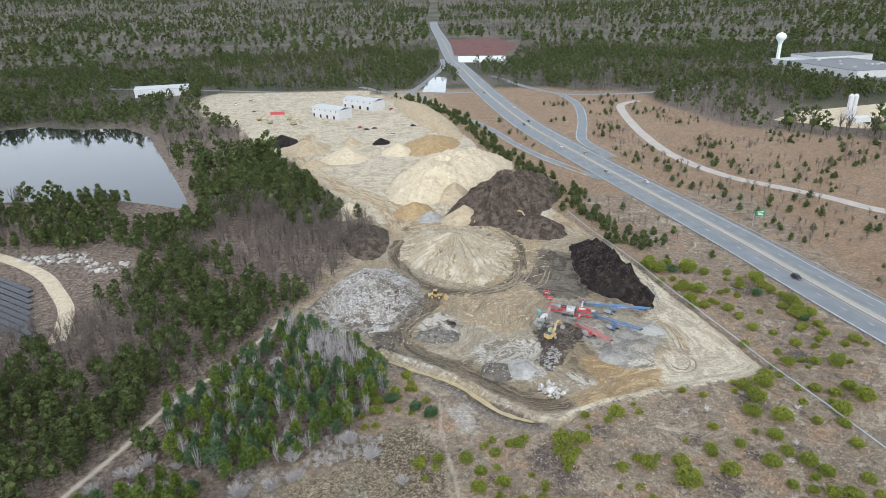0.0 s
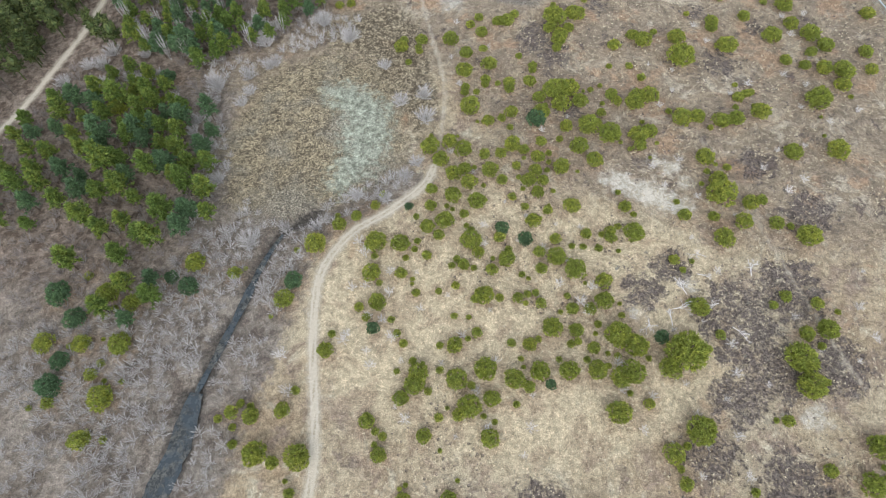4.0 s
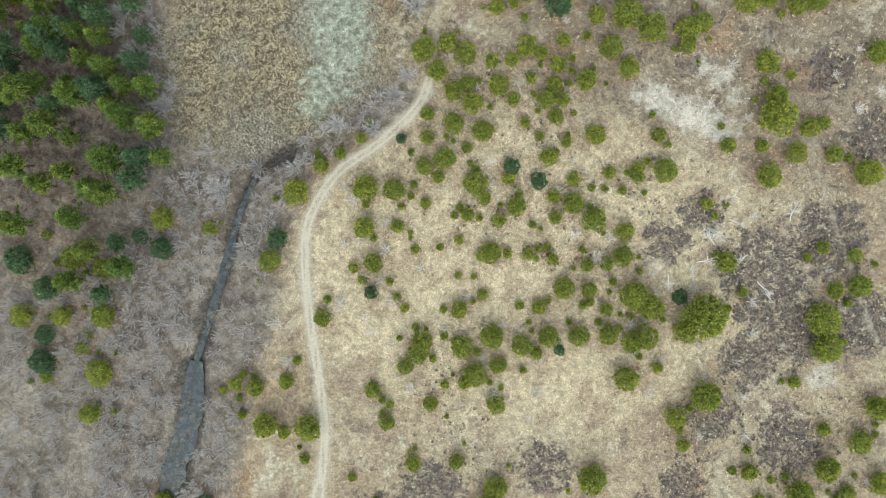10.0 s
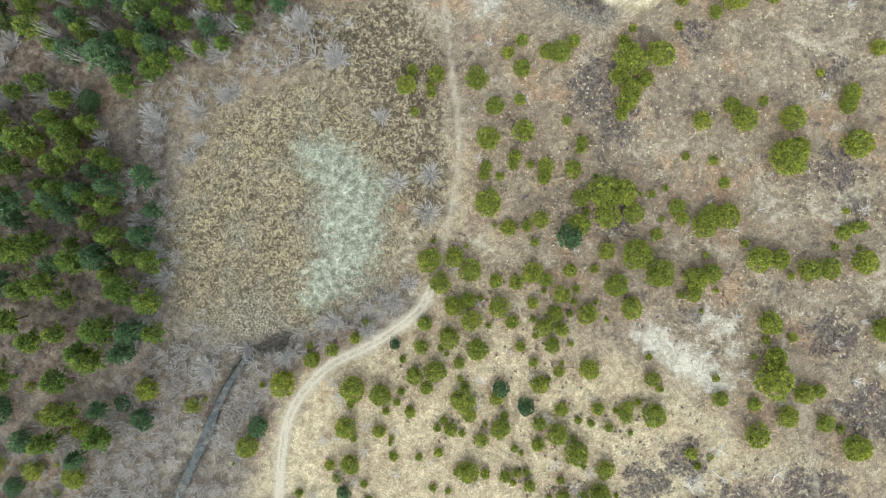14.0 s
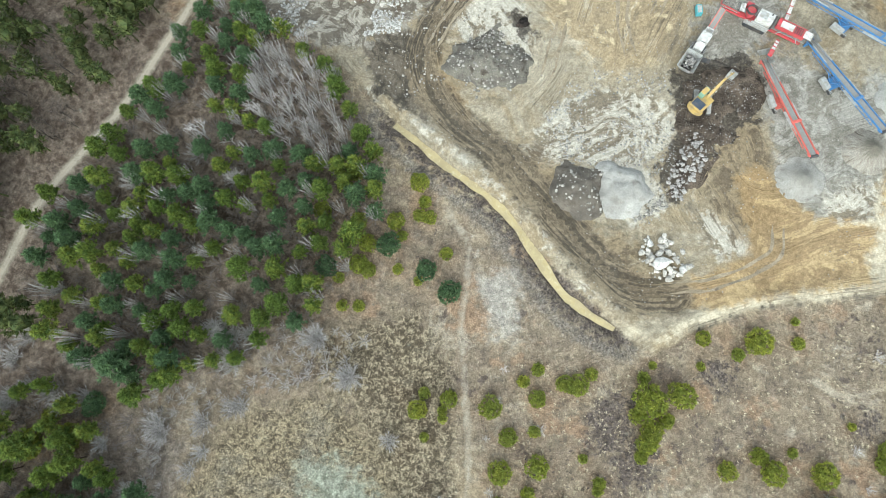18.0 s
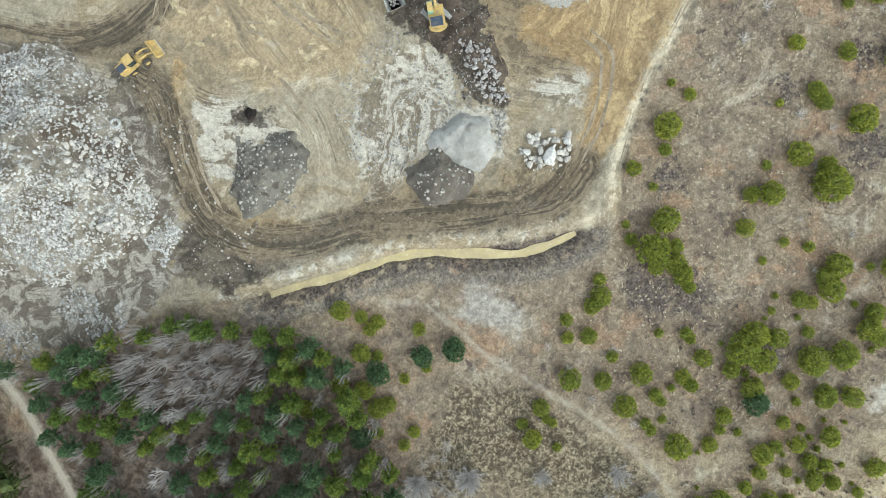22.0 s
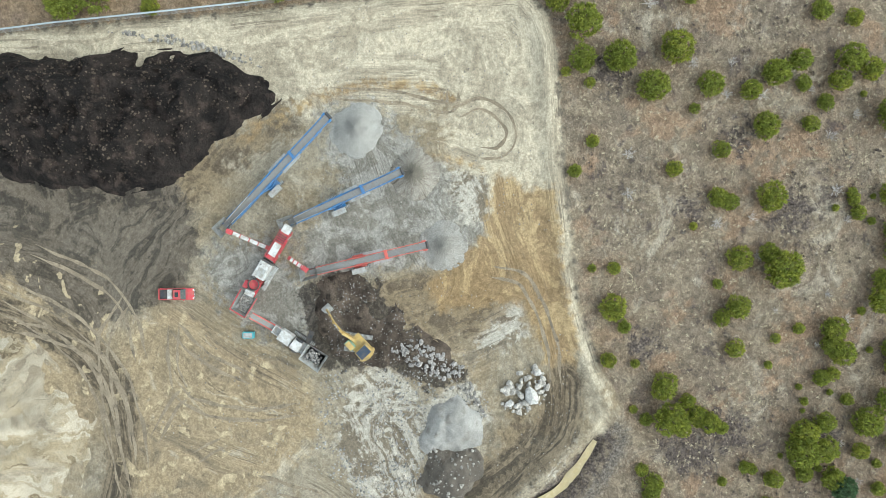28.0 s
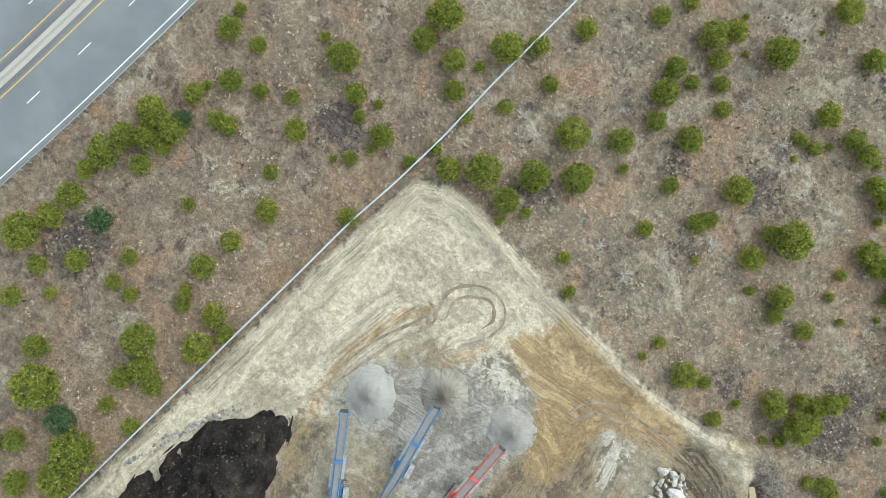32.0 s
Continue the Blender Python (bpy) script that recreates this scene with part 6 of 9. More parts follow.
def thicket(name, places, lo, hi, label, kinds=BRUSH_KINDS, mat=M_TWIG):
    """Brush that nobody could count, as one mesh."""
    for k, kind in enumerate(kinds[:1]):
        joined(name, kind, [(x, y, ground_z(x, y), rng.uniform(lo, hi), rng.uniform(0, 6.28), rng.normal(0, 0.15)) for x, y in places], mat, label, "brush")


water_d = lambda x, y: line_dist(x, y, CREEK)[0]
path_d = lambda x, y: np.min([line_dist(x, y, q)[0] for q in (DIRT_PATH, LOW_PATH, SIDE_PATH)], 0)
thicket("creek_brush", fill(CREEK_SIDE, 1.35, 8, lambda x, y: (water_d(x, y) > np.where(y < -12, 3.2, 2.0)) & (path_d(x, y) > 2.8) & (lattice(x, y, 8, 9) > 0.2), 5000), 0.9, 2.1, "thick leafless grey brush beside the creek")
SOUTH_WEST = [(-66, -62), (-70, -20), (-62, 4), (-78, 0), (-95, -5), (-100, -66)]
thicket("swamp_brush", fill(SOUTH_WEST, 1.9, 18, lambda x, y: (lattice(x, y, 10, 19) > 0.25) & (path_d(x, y) > 2.6), 4500), 0.9, 2.2, "thick leafless grey brush on wet ground")
MARSH_EDGE = [(-60, 62), (-45, 68), (-28, 76), (-22, 84), (-40, 84), (-66, 70)]
thicket("marsh_brush", fill(MARSH_EDGE, 1.8, 58, lambda x, y: lattice(x, y, 9, 59) > 0.35, 1500), 0.9, 1.9, "leafless grey brush at the edge of a reed marsh")
thicket("wood_brush", fill(PINE_WOOD, 2.7, 38, lambda x, y: off_road(x, y), 3500), 1.2, 2.8, "leafless brush among young pines", mat=M_WOOD_TWIG)
thicket("west_wood_brush", fill(WEST_WOOD, 2.8, 39, lambda x, y: off_road(x, y), 3500), 1.2, 2.4, "leafless brush among dark pines", mat=M_WOOD_TWIG)
FIELD = [(-22, -60), (100, -60), (100, 100), (60, 100), (20, 85), (-5, 85), (-5, 45), (-15, 22), (-22, 5)]
for x, y in fill(FIELD, 5.0, 28, lambda x, y: apart(x, y, PINES + DARK_PINES, 0.4, 0.3) & (path_d(x, y) > 2.2) & (lattice(x, y, 12, 29) > 0.52), 1500):
    bush(x, y, rng.uniform(0.7, 1.7), rng.uniform(0.7, 1.5))
for x, y, w in [(-21.5, -3, 1.8), (-20.5, 8, 1.6), (-18.5, 16, 2.0), (-20, 18.5, 1.9), (-13, 7, 1.6), (-12, -2.5, 1.9), (-16, -8, 1.7), (-12, 18, 1.8), (-33, -6, 2.2), (-31, -13, 2.0), (-17, 2, 1.4), (6, 18, 1.6), (25, 5, 2.0), (26, 3, 1.6), (-9, -18, 1.7)]:
    bush(x, y, w, w * 0.9, label="leafless whitish shrub beside the dirt path")
for x, y in [(42.8, 3.7), (42.3, 0), (52.1, 4.9), (48.7, 11.4), (59.5, 10.5), (50.4, 16.8), (46.2, 6.6), (53.6, 0.1), (37.9, 1.7)]:
    bush(x, y, rng.uniform(4.5, 6), rng.uniform(3.5, 4.5), BIRCH_KINDS, "birch_tree", "leaning pale birch without leaves", "bare birches")
for x, y, h in [(-62, 115, 10), (-57, 119, 7), (-50, 118, 7), (-46, 126, 7), (-55, 126, 8), (-42, 118, 6), (-40, 127, 7), (-50, 132, 7), (-36, 112, 6), (-64, 104, 6), (-44, 121, 7), (-48, 123, 7), (-38, 122, 6), (-53, 121, 7), (-45, 131, 6), (-51, 124, 8), (-47, 120, 7), (-55, 122, 7), (-49, 128, 7), (-43, 124, 6), (-52, 128, 7), (-57, 115, 6), (-46, 116, 6)]:
    bush(x, y, h * 1.1, h, BARE_KINDS, "bare_tree", "leafless grey hardwood among pines", "bare hardwoods")
for x, y in [(-56.5, 60.6), (-47.9, 75.7), (-51.9, 80.2), (-45.6, 80.2), (-33.2, 81.4), (-26.3, 75.4), (-60.2, 47.4), (-57.1, 42.8), (-52.1, 33.5), (-45.1, 66.8), (-49.7, 63.9), (-48.7, 58.9), (-50.2, 55.5), (-83, 64.1), (-78.6, 63.8), (-87.3, 68.6), (-82.5, 82.2), (-8.4, 38), (-10.8, 34.6), (-6.7, 50.5), (-7, 57.5), (-17, 66.8), (-12.7, 55.4), (-14.8, 28.7), (-28.9, 21.9), (-36.2, 22.4), (-42.6, 18.1), (-21.1, 29.5), (-59.8, 50.6), (-54.1, 38.3), (-86.6, 60.3), (-77, 71.5)]:
    w = rng.uniform(2.2, 3.4)
    bush(x, y, w, w * 0.9, BUSH_KINDS, label="rounded leafless grey bush at the edge of a marsh")
for x, y in [(-73.9, 104.1), (-54.9, 108), (-62.9, 111.6), (-80.9, 101.1), (-48.3, 78.9), (-46.9, 74.5), (-33.2, 81.5), (-25.8, 76.1), (-52.4, 79.6), (-49.8, 82.2), (-43.9, 67.9), (-57.5, 61.8), (-72, 64.1), (-85.7, 72.6), (-90.8, 68.2), (-95.1, 62.5), (-85.3, 62.1), (-66.8, 57.1), (-75.5, 62.6)]:
    w = rng.uniform(2.4, 3.6)
    bush(x, y, w, w * 0.9, BUSH_KINDS, label="rounded leafless grey bush beside a young wood")
GREY_KINDS = [hazy_shrub(s + 70, M_TWIG, 12, 30, 0.009) for s in range(3)]
for x, y in fill(GREY_WOOD, 2.3, 91, tries=900) + fill(PINE_WOOD, 5.5, 92, lambda x, y: off_road(x, y), 900):
    bush(x, y, rng.uniform(1.3, 2.2), rng.uniform(5.5, 8), GREY_KINDS, "bare_tree", "slender leafless grey tree in a dense stand", "bare hardwoods")

# ---- dry grass tussocks and low dark heath, as stuff ----
def tussock(seed, blades, lean, mat):
    """A clump of dry blades of unit radius that arch outwards."""
    r = np.random.RandomState(seed)
    t = Tris()
    for i in range(blades):
        a = i * 2.4 + r.uniform(-0.3, 0.3)
        p = np.array([math.cos(a) * 0.15, math.sin(a) * 0.15, -0.05])
        tip = np.array([math.cos(a) * r.uniform(0.5, 1.0) * lean, math.sin(a) * r.uniform(0.5, 1.0) * lean, r.uniform(0.5, 1.0)])
        side = np.array([-math.sin(a), math.cos(a), 0]) * r.uniform(0.08, 0.2)
        t.add([p - side, p + side, tip], [(0, 1, 2)])
    return t.mesh("tussock", mat)


def sown(poly, count, seed, size, lo, hi, keep, name, mesh, mat, label, category):
    r = np.random.RandomState(seed)
    q = np.array(poly, float)
    c = r.uniform(q.min(0), q.max(0), (count, 2))
    x, y = c[:, 0], c[:, 1]
    ok = (poly_dist(x, y, poly) > 0) & (lattice(x, y, size, seed) * 0.6 + lattice(x, y, size * 0.3, seed + 1) * 0.4 > 0.42) & keep(x, y)
    c = c[ok]
    k = len(c)
    joined(name, mesh, np.stack([c[:, 0], c[:, 1], ground_zs(c[:, 0], c[:, 1]), lo + (hi - lo) * r.rand(k) ** 2, r.uniform(0, 6.28, k), np.zeros(k)], 1), mat, label, category)


M_STRAW = twig_mat("dry_straw", (0.48, 0.42, 0.3), (0.56, 0.5, 0.375))
M_HEATH = twig_mat("dark_heath_twigs", (0.115, 0.095, 0.088), (0.15, 0.125, 0.115))
TURF = [(-26, -70), (-30, -10), (-26, 14), (-6, 32), (-5, 84), (22, 86), (30, 92), (78, 108), (96, 116), (90, 150), (76, 196), (110, 190), (128, 140), (140, 100), (120, 40), (90, -70)]
clear_of_path = lambda x, y: path_d(x, y) > 1.6
sown(TURF, 30000, 61, 9, 0.18, 0.5, clear_of_path, "dry_grass", tussock(1, 9, 1.0, M_STRAW), M_STRAW, "pale dry grass tussocks on open ground", "grass")
sown(TURF, 16000, 63, 14, 0.2, 0.6, lambda x, y: clear_of_path(x, y) & (lattice(x, y, 20, 64) > 0.45), "low_heath", tussock(2, 11, 0.9, M_HEATH), M_HEATH, "low dark leafless heath among dry grass", "heath")

# ---- heaps in the pit ----
rubble = heap("rubble_mound", -42, 169, 1, 1, 10.5, 0, M_RUBBLE, "heap of broken concrete and grey rubble mixed with brown soil", "rubble heap", 1, 1.0, 1.4, 0.12, 0.12, 44, 130,
              outline=[(-23, 184), (-20.5, 175), (-23, 163), (-29, 152), (-37, 147.5), (-46, 149), (-53, 153.5), (-58, 160), (-60, 170), (-55, 184), (-45, 197), (-33, 197)])
sand_heap = heap("sand_mound", -6, 214, 1, 1, 9.5, 0, M_RILLED, "large rilled heap of tan sand", "sand heap", 2, 1.05, 0.7, 0.16, 0.06, 46, 200, gully=1.2,
                 outline=[(-35, 214), (-23, 195), (-7.7, 183), (6.5, 181), (18, 193), (20, 226), (6, 250), (-21, 250), (-33, 236)])
mulch = heap("mulch_mound", 59, 190, 1, 1, 5.5, 0, M_MULCH, "long heap of dark brown-black mulch", "mulch heap", 3, 0.75, 2.6, 0.4, 0.1, 56, 180,
             outline=[(66, 207), (69.8, 192), (72.6, 175), (71.6, 163), (69.6, 157.6), (66, 158), (57.5, 168), (51, 170), (46.5, 181), (46, 204), (47.5, 222), (58, 228)])
soil = heap("dark_soil_mound", 22, 292, 27, 50, 17, -22, M_LOAM, "tall heap of dark brown soil", "soil heap", 4, 0.95, 2.2, 0.08, 0.1, 56, 160, gully=1.6)
loam = heap("loam_mound", 33, 245, 16, 15, 7, 0, M_LOAM, "heap of brown loam with an excavator beside it", "soil heap", 14, 0.8, 0.9, 0.2, 0.1, 30, 90)
heap("pale_sand_bank", -12, 338, 30, 60, 14, -30, M_PALE_SAND, "long pale bank of sand with smooth slopes", "sand heap", 5, 0.8, 1.8, 0.5, 0.1, 44, 140, gully=0.8)
heap("grass_bank", -44, 545, 15, 100, 9, 21, M_SAND, "long graded bank of tan earth", "earth bank", 6, 0.7, 0.6, 0.3, 0.05, 24, 80)
heap("crushed_mound", None, None, 1, 1, 1.8, 0, M_GREY_GRAVEL, "flat heap of light grey crushed concrete", "gravel heap", 7, 1.0, 0.6, 0.4, 0.1, 20, 60, outline=[(9.9, 122.5), (14, 124), (20, 122), (23.6, 117.6), (20, 112.5), (14, 112), (12, 118)])
dark_crushed = heap("brown_gravel_mound", None, None, 1, 1, 2.6, 0, M_DARK_GRAVEL, "heap of brown gravel with pale stones", "gravel heap", 8, 1.0, 0.7, 0.25, 0.1, 20, 60, outline=[(5, 121.5), (9, 123), (12.9, 120), (14, 113), (10, 110.5), (4, 113)])
heap("asphalt_spill", -6.6, 148.4, 1.7, 1.1, 0.45, 30, M_MULCH, "small black spill of asphalt on pale sand", "asphalt", 77, 1.0, 0.3, 0.3, 0.2, 10, 30)
grey_mound = heap("grey_mound", None, None, 1, 1, 2.4, 0, M_RUBBLE_SOIL, "low mound of grey soil and stones", "soil heap", 9, 1.0, 1.1, 0.3, 0.1, 30, 90, outline=[(-19, 142), (-13, 145), (-9, 148), (-5.6, 145.5), (-2.8, 140), (-5.5, 132.9), (-11, 130), (-19.7, 136)])
dug = heap("dug_soil", None, None, 1, 1, 1.0, 0, M_LOAM, "freshly dug dark soil and stones around the excavator", "soil heap", 10, 1.0, 1.0, 0.3, 0.1, 30, 90, outline=[(36.5, 146), (40, 139.8), (37, 131.4), (31.5, 124.3), (26.5, 117), (23.5, 118), (25, 126), (23, 138), (29, 143)])
for x, y, r, h, mat, label in ((64.6, 143.2, 4.3, 3.0, CHIP_MATS[0], "small cone of light grey crushed stone"), (58.7, 132.0, 4.0, 3.2, CHIP_MATS[1], "small cone of brown-grey crushed stone"), (47.4, 124.8, 3.9, 2.4, CHIP_MATS[2], "small cone of grey stone chips")):
    heap("gravel_cone", x, y, r * 1.12, r * 1.12, h, 0, mat, label, "gravel heap", int(x), 1.2, 0.12, 0.0, 0.03, 20, 64, "gravel cones", gully=0.03)
for x, y, rx, ry, h, mat, label in (
    (-31, 272, 13, 11, 6, M_ORANGE_SAND, "heap of orange sand by the haul road"), (-22, 262, 8, 7, 4, M_GREY_GRAVEL, "small grey gravel heap by the haul road"),
    (-4, 262, 14, 11, 7, M_SAND, "brown sand heap at the foot of a dark bank"), (-68, 272, 12, 12, 6, M_PALE_SAND, "pale sand heap at the edge of the pit"),
    (-156, 447, 17, 14, 6, M_MULCH, "low black heap of ground asphalt"), (-128, 420, 22, 18, 8, M_SAND, "cone of tan sand"), (-96, 440, 8, 8, 5, M_SAND, "small cone of brown sand"),
    (-92, 395, 20, 18, 8, M_PALE_SAND, "broad cone of pale sand"), (-112, 372, 11, 10, 5, M_SAND, "small tan sand cone"), (-72, 440, 9, 7, 4, M_MULCH, "small black gravel heap"),
    (-32, 425, 30, 22, 9, M_ORANGE_SAND, "cut bank of orange and pale sand"), (-55, 408, 14, 12, 7, M_PALE_SAND, "pale sand heap below the cut bank"), (-52, 232, 12, 24, 6.5, M_LOAM, "brown heap of stumps and brush at the pit's edge"),
    (-10, 300, 12, 16, 8, M_SAND, "ridge of brown sand"), (-130, 330, 14, 10, 3, M_PALE_SAND, "low pale sand spread")):
    heap("sand_cone", x, y, rx, ry, h, rng.uniform(0, 90), mat, label, "sand heap", int(abs(x) + y), 0.95, 0.6, 0.08, 0.08, 20, 60, "far heaps")

# ---- stones ----
ROCKS = [rock(s) for s in range(6)]


def scatter(poly, count, lo, hi, seed, over=None, clump=0.0, size=7.0):
    """Places for stones inside an outline: x, y, z, size, turn, tilt; clump gathers them in patches."""
    r = np.random.RandomState(seed)
    q = np.array(poly, float)
    c = r.uniform(q.min(0), q.max(0), (count * 4, 2))
    c = c[poly_dist(c[:, 0], c[:, 1], poly) > 0]
    if clump:
        c = c[lattice(c[:, 0], c[:, 1], size, seed) * 0.6 + lattice(c[:, 0], c[:, 1], size / 3, seed + 1) * 0.4 > clump]
    c = c[:count]
    s = lo + (hi - lo) * r.rand(len(c)) ** 2.2
    z = heap_z(over, c[:, 0], c[:, 1]) if over else ground_zs(c[:, 0], c[:, 1])
    return [(x, y, zz + k * 0.12, k, r.uniform(0, 6.28), r.normal(0, 0.4)) for (x, y), zz, k in zip(c, z, s)]


def stones(parent, rows, mat, label):
    """Stones that can be told apart, each an object under its heap."""
    for x, y, z, s, a, b in rows:
        me = STONE_MESH[(mat.name, rng.randint(6))]
        ob = new("stone", me)
        ob.parent = parent
        ob.matrix_basis = Matrix.Translation(-parent.location) @ pose(x, y, z, math.degrees(b), 0, math.degrees(a)) @ Matrix.Diagonal((s, s * 0.85, s, 1))


STONE_MESH = {}
for mat in (M_CONCRETE, M_STONE, M_DARK_STONE):
    for k, me in enumerate(ROCKS):
        c = me.copy()
        c.materials.append(mat)
        STONE_MESH[(mat.name, k)] = c
RUBBLE_TOP = [(-28, 190), (-24.8, 178.7), (-24.5, 171.7), (-29.8, 170.8), (-35.4, 162.6), (-36.6, 157), (-42.4, 151), (-52, 154.7), (-57, 168), (-54, 184), (-45, 195), (-34, 195)]
RUBBLE_FLANK = [(-28.8, 169), (-24, 164), (-26.6, 157), (-31, 148), (-37, 148), (-39, 153), (-35.4, 160), (-32.2, 167)]
RUBBLE_FOOT = [[(-51, 151), (-45.1, 142.1), (-49.7, 138.5), (-57, 142.4), (-56, 150.2)], [(-68, 160), (-60, 151), (-64.6, 146), (-70.3, 150.6)], [(-36, 147), (-30, 147.5), (-30, 143), (-37, 141)]]
stones(rubble, scatter(RUBBLE_FLANK, 190, 0.35, 1.5, 1, rubble, 0.4, 4), M_STONE, "")
stones(rubble, scatter(RUBBLE_TOP, 110, 0.4, 1.2, 2, rubble), M_CONCRETE, "")
joined("rubble_pieces", ROCKS[0], scatter(RUBBLE_TOP, 7000, 0.12, 0.6, 3, rubble, 0.47, 8) + scatter(RUBBLE_FLANK, 900, 0.12, 0.6, 33, rubble, 0.45, 4), M_CONCRETE, "small broken concrete pieces spread over the heap", "", rubble).matrix_basis = Matrix.Translation(-rubble.location)
for k, q in enumerate(RUBBLE_FOOT):
    joined("rubble_spill", ROCKS[k], scatter(q, 700, 0.12, 0.6, 40 + k, None, 0.42, 4), M_CONCRETE, "broken concrete pieces spilled on the sand beside a heap", "rubble")
joined("pit_edge_stones", ROCKS[2], scatter([(-30, 146), (-18, 160), (-17, 172), (-24, 186), (-16, 165), (-14, 150), (-22, 128), (-34, 132)], 420, 0.1, 0.55, 44, None, 0.4, 4), M_STONE, "loose stones along the haul road", "stones")
boulders = thing("boulder_pile", pose(25, 106.5, ground_z(25, 106.5)), "pile of large pale boulders on the pit floor", "boulders")
BOULDER_OUT = [(21.3, 109.5), (24, 110.5), (28, 108.5), (30, 105), (27.5, 102.5), (23.5, 102.3), (21, 105.5)]
for i, (x, y, z, s, a, b) in enumerate(scatter(BOULDER_OUT, 110, 0.4, 1.6, 4) + [(24.6, 105.2, 0.6, 3.4, 0.4, 0.1), (28.8, 104.8, 0.3, 1.8, 1.0, 0.2), (22.5, 108.5, 0.3, 1.6, 2.0, 0.1)]):
    ob = new("stone", STONE_MESH[(M_STONE.name if i < 110 else M_CONCRETE.name, i % 6)])
    ob.parent = boulders
    ob.matrix_basis = pose(x - 25, y - 106.5, z - ground_z(25, 106.5) + s * 0.15 + (0.5 if i % 3 == 0 and i < 110 else 0), math.degrees(b), 0, math.degrees(a)) @ Matrix.Diagonal((s, s * 0.85, s, 1))
stones(dug, scatter([(28, 131), (31, 126.5), (27, 117), (23.6, 117.5), (25, 124)], 190, 0.3, 1.2, 5, dug), M_DARK_STONE, "")
joined("stone_litter", ROCKS[1], scatter([(36, 144), (40, 139), (37, 131), (31, 124), (24, 117), (22, 124), (22, 140)], 1100, 0.08, 0.36, 6, dug, 0.42, 4), M_DARK_STONE, "stones mixed into the dug soil", "", dug).matrix_basis = Matrix.Translation(-dug.location)
joined("floor_stones", ROCKS[2], scatter([(0, 128), (4, 140), (22, 142), (26, 124), (22, 112), (8, 116)], 1600, 0.1, 0.5, 7, None, 0.42, 5), M_CONCRETE, "loose pale stones on the pit floor", "stones")
joined("heap_stones", ROCKS[3], scatter([(5, 121), (12, 122), (20, 121), (23, 117), (19, 112.5), (10, 111.5), (4, 114)], 260, 0.15, 0.75, 8, dark_crushed) + scatter([(19, 112), (24, 118), (21, 122), (25, 116)], 160, 0.25, 0.8, 9), M_STONE, "stones at the foot of a gravel heap", "stones")
joined("mound_stones", ROCKS[4], scatter([(-18, 145), (-8, 147), (-4, 142), (-7, 133), (-14, 131), (-20, 138)], 500, 0.12, 0.7, 10, grey_mound), M_STONE, "stones in a low grey mound", "", grey_mound).matrix_basis = Matrix.Translation(-grey_mound.location)
joined("mulch_clod_litter", ROCKS[5], scatter([(65, 205), (69, 190), (71.5, 174), (70, 160), (57, 170), (48, 182), (48, 204), (50, 220)], 1800, 0.15, 0.55, 11, mulch), M_LOAM, "clods and wood pieces in the mulch", "", mulch).matrix_basis = Matrix.Translation(-mulch.location)
joined("berm_stones", ROCKS[0], scatter([(73.5, 190), (75, 178), (74, 165), (72, 160), (73.5, 172)], 110, 0.3, 0.9, 12), M_STONE, "row of pale stones behind the mulch", "stones")
joined("pit_grit", ROCKS[1], scatter([(-45, 140), (-20, 120), (18, 96), (60, 108), (90, 118), (85, 150), (45, 160), (0, 170), (-25, 178)], 4500, 0.07, 0.32, 13, None, 0.4, 9), M_STONE, "loose stones on the pit floor", "stones")

# ---- wheel tracks pressed into the pit floor ----
TRACKS = [
    [(2.4, 175.2), (10.7, 178.1), (17.8, 180.3), (22.9, 180.1), (28.1, 177.7)],
    [(2.6, 173.3), (10.2, 176.2), (17.3, 181.9), (19.8, 189.2), (20.0, 196.2)],
    [(14.6, 166.0), (19.3, 168.0), (25.6, 168.9)],
    [(14.3, 166.9), (12.0, 161.6), (12.4, 151.7), (14.8, 144.4)],
    [(25.2, 168.8), (21.4, 163.6), (19.5, 158.9), (18.3, 153.5)],
    [(4.5, 168.9), (11.4, 166.5), (13.5, 164.9)],
    [(-15.0, 156.9), (-18.5, 151.9), (-21.4, 145.9), (-23.3, 140.5)],
    [(1.0, 150.1), (0.3, 144.7), (-0.3, 137.5)],
    [(2.9, 161.3), (5.0, 159.0), (6.4, 156.9)],
    [(23.4, 199.6), (19.3, 188.8), (12.7, 180.6), (3.3, 176.0), (-6.1, 171.8)],
    [(27.3, 200.2), (23.6, 187.5), (17.1, 178.3), (8.0, 172.7), (-0.7, 170.2)],
    [(34.2, 195.3), (30.5, 182.6), (25.5, 176.7), (18.0, 173.4)],
    [(69.9, 149.2), (71.3, 137.5), (71.1, 128.5), (74.2, 127.8)],
    [(70.5, 126.4), (72.7, 122.8), (71.4, 118.6), (68.3, 116.6), (65.1, 118.0), (64.3, 121.3)],
    [(44.6, 115.8), (43.7, 109.6), (34.8, 103.5), (26.2, 100.9)],
]
M_TRACK = earth_mat("pressed_damp_soil", (0.22, 0.185, 0.138), (0.3, 0.255, 0.187), (0.15, 0.126, 0.098), 5, 0.1)
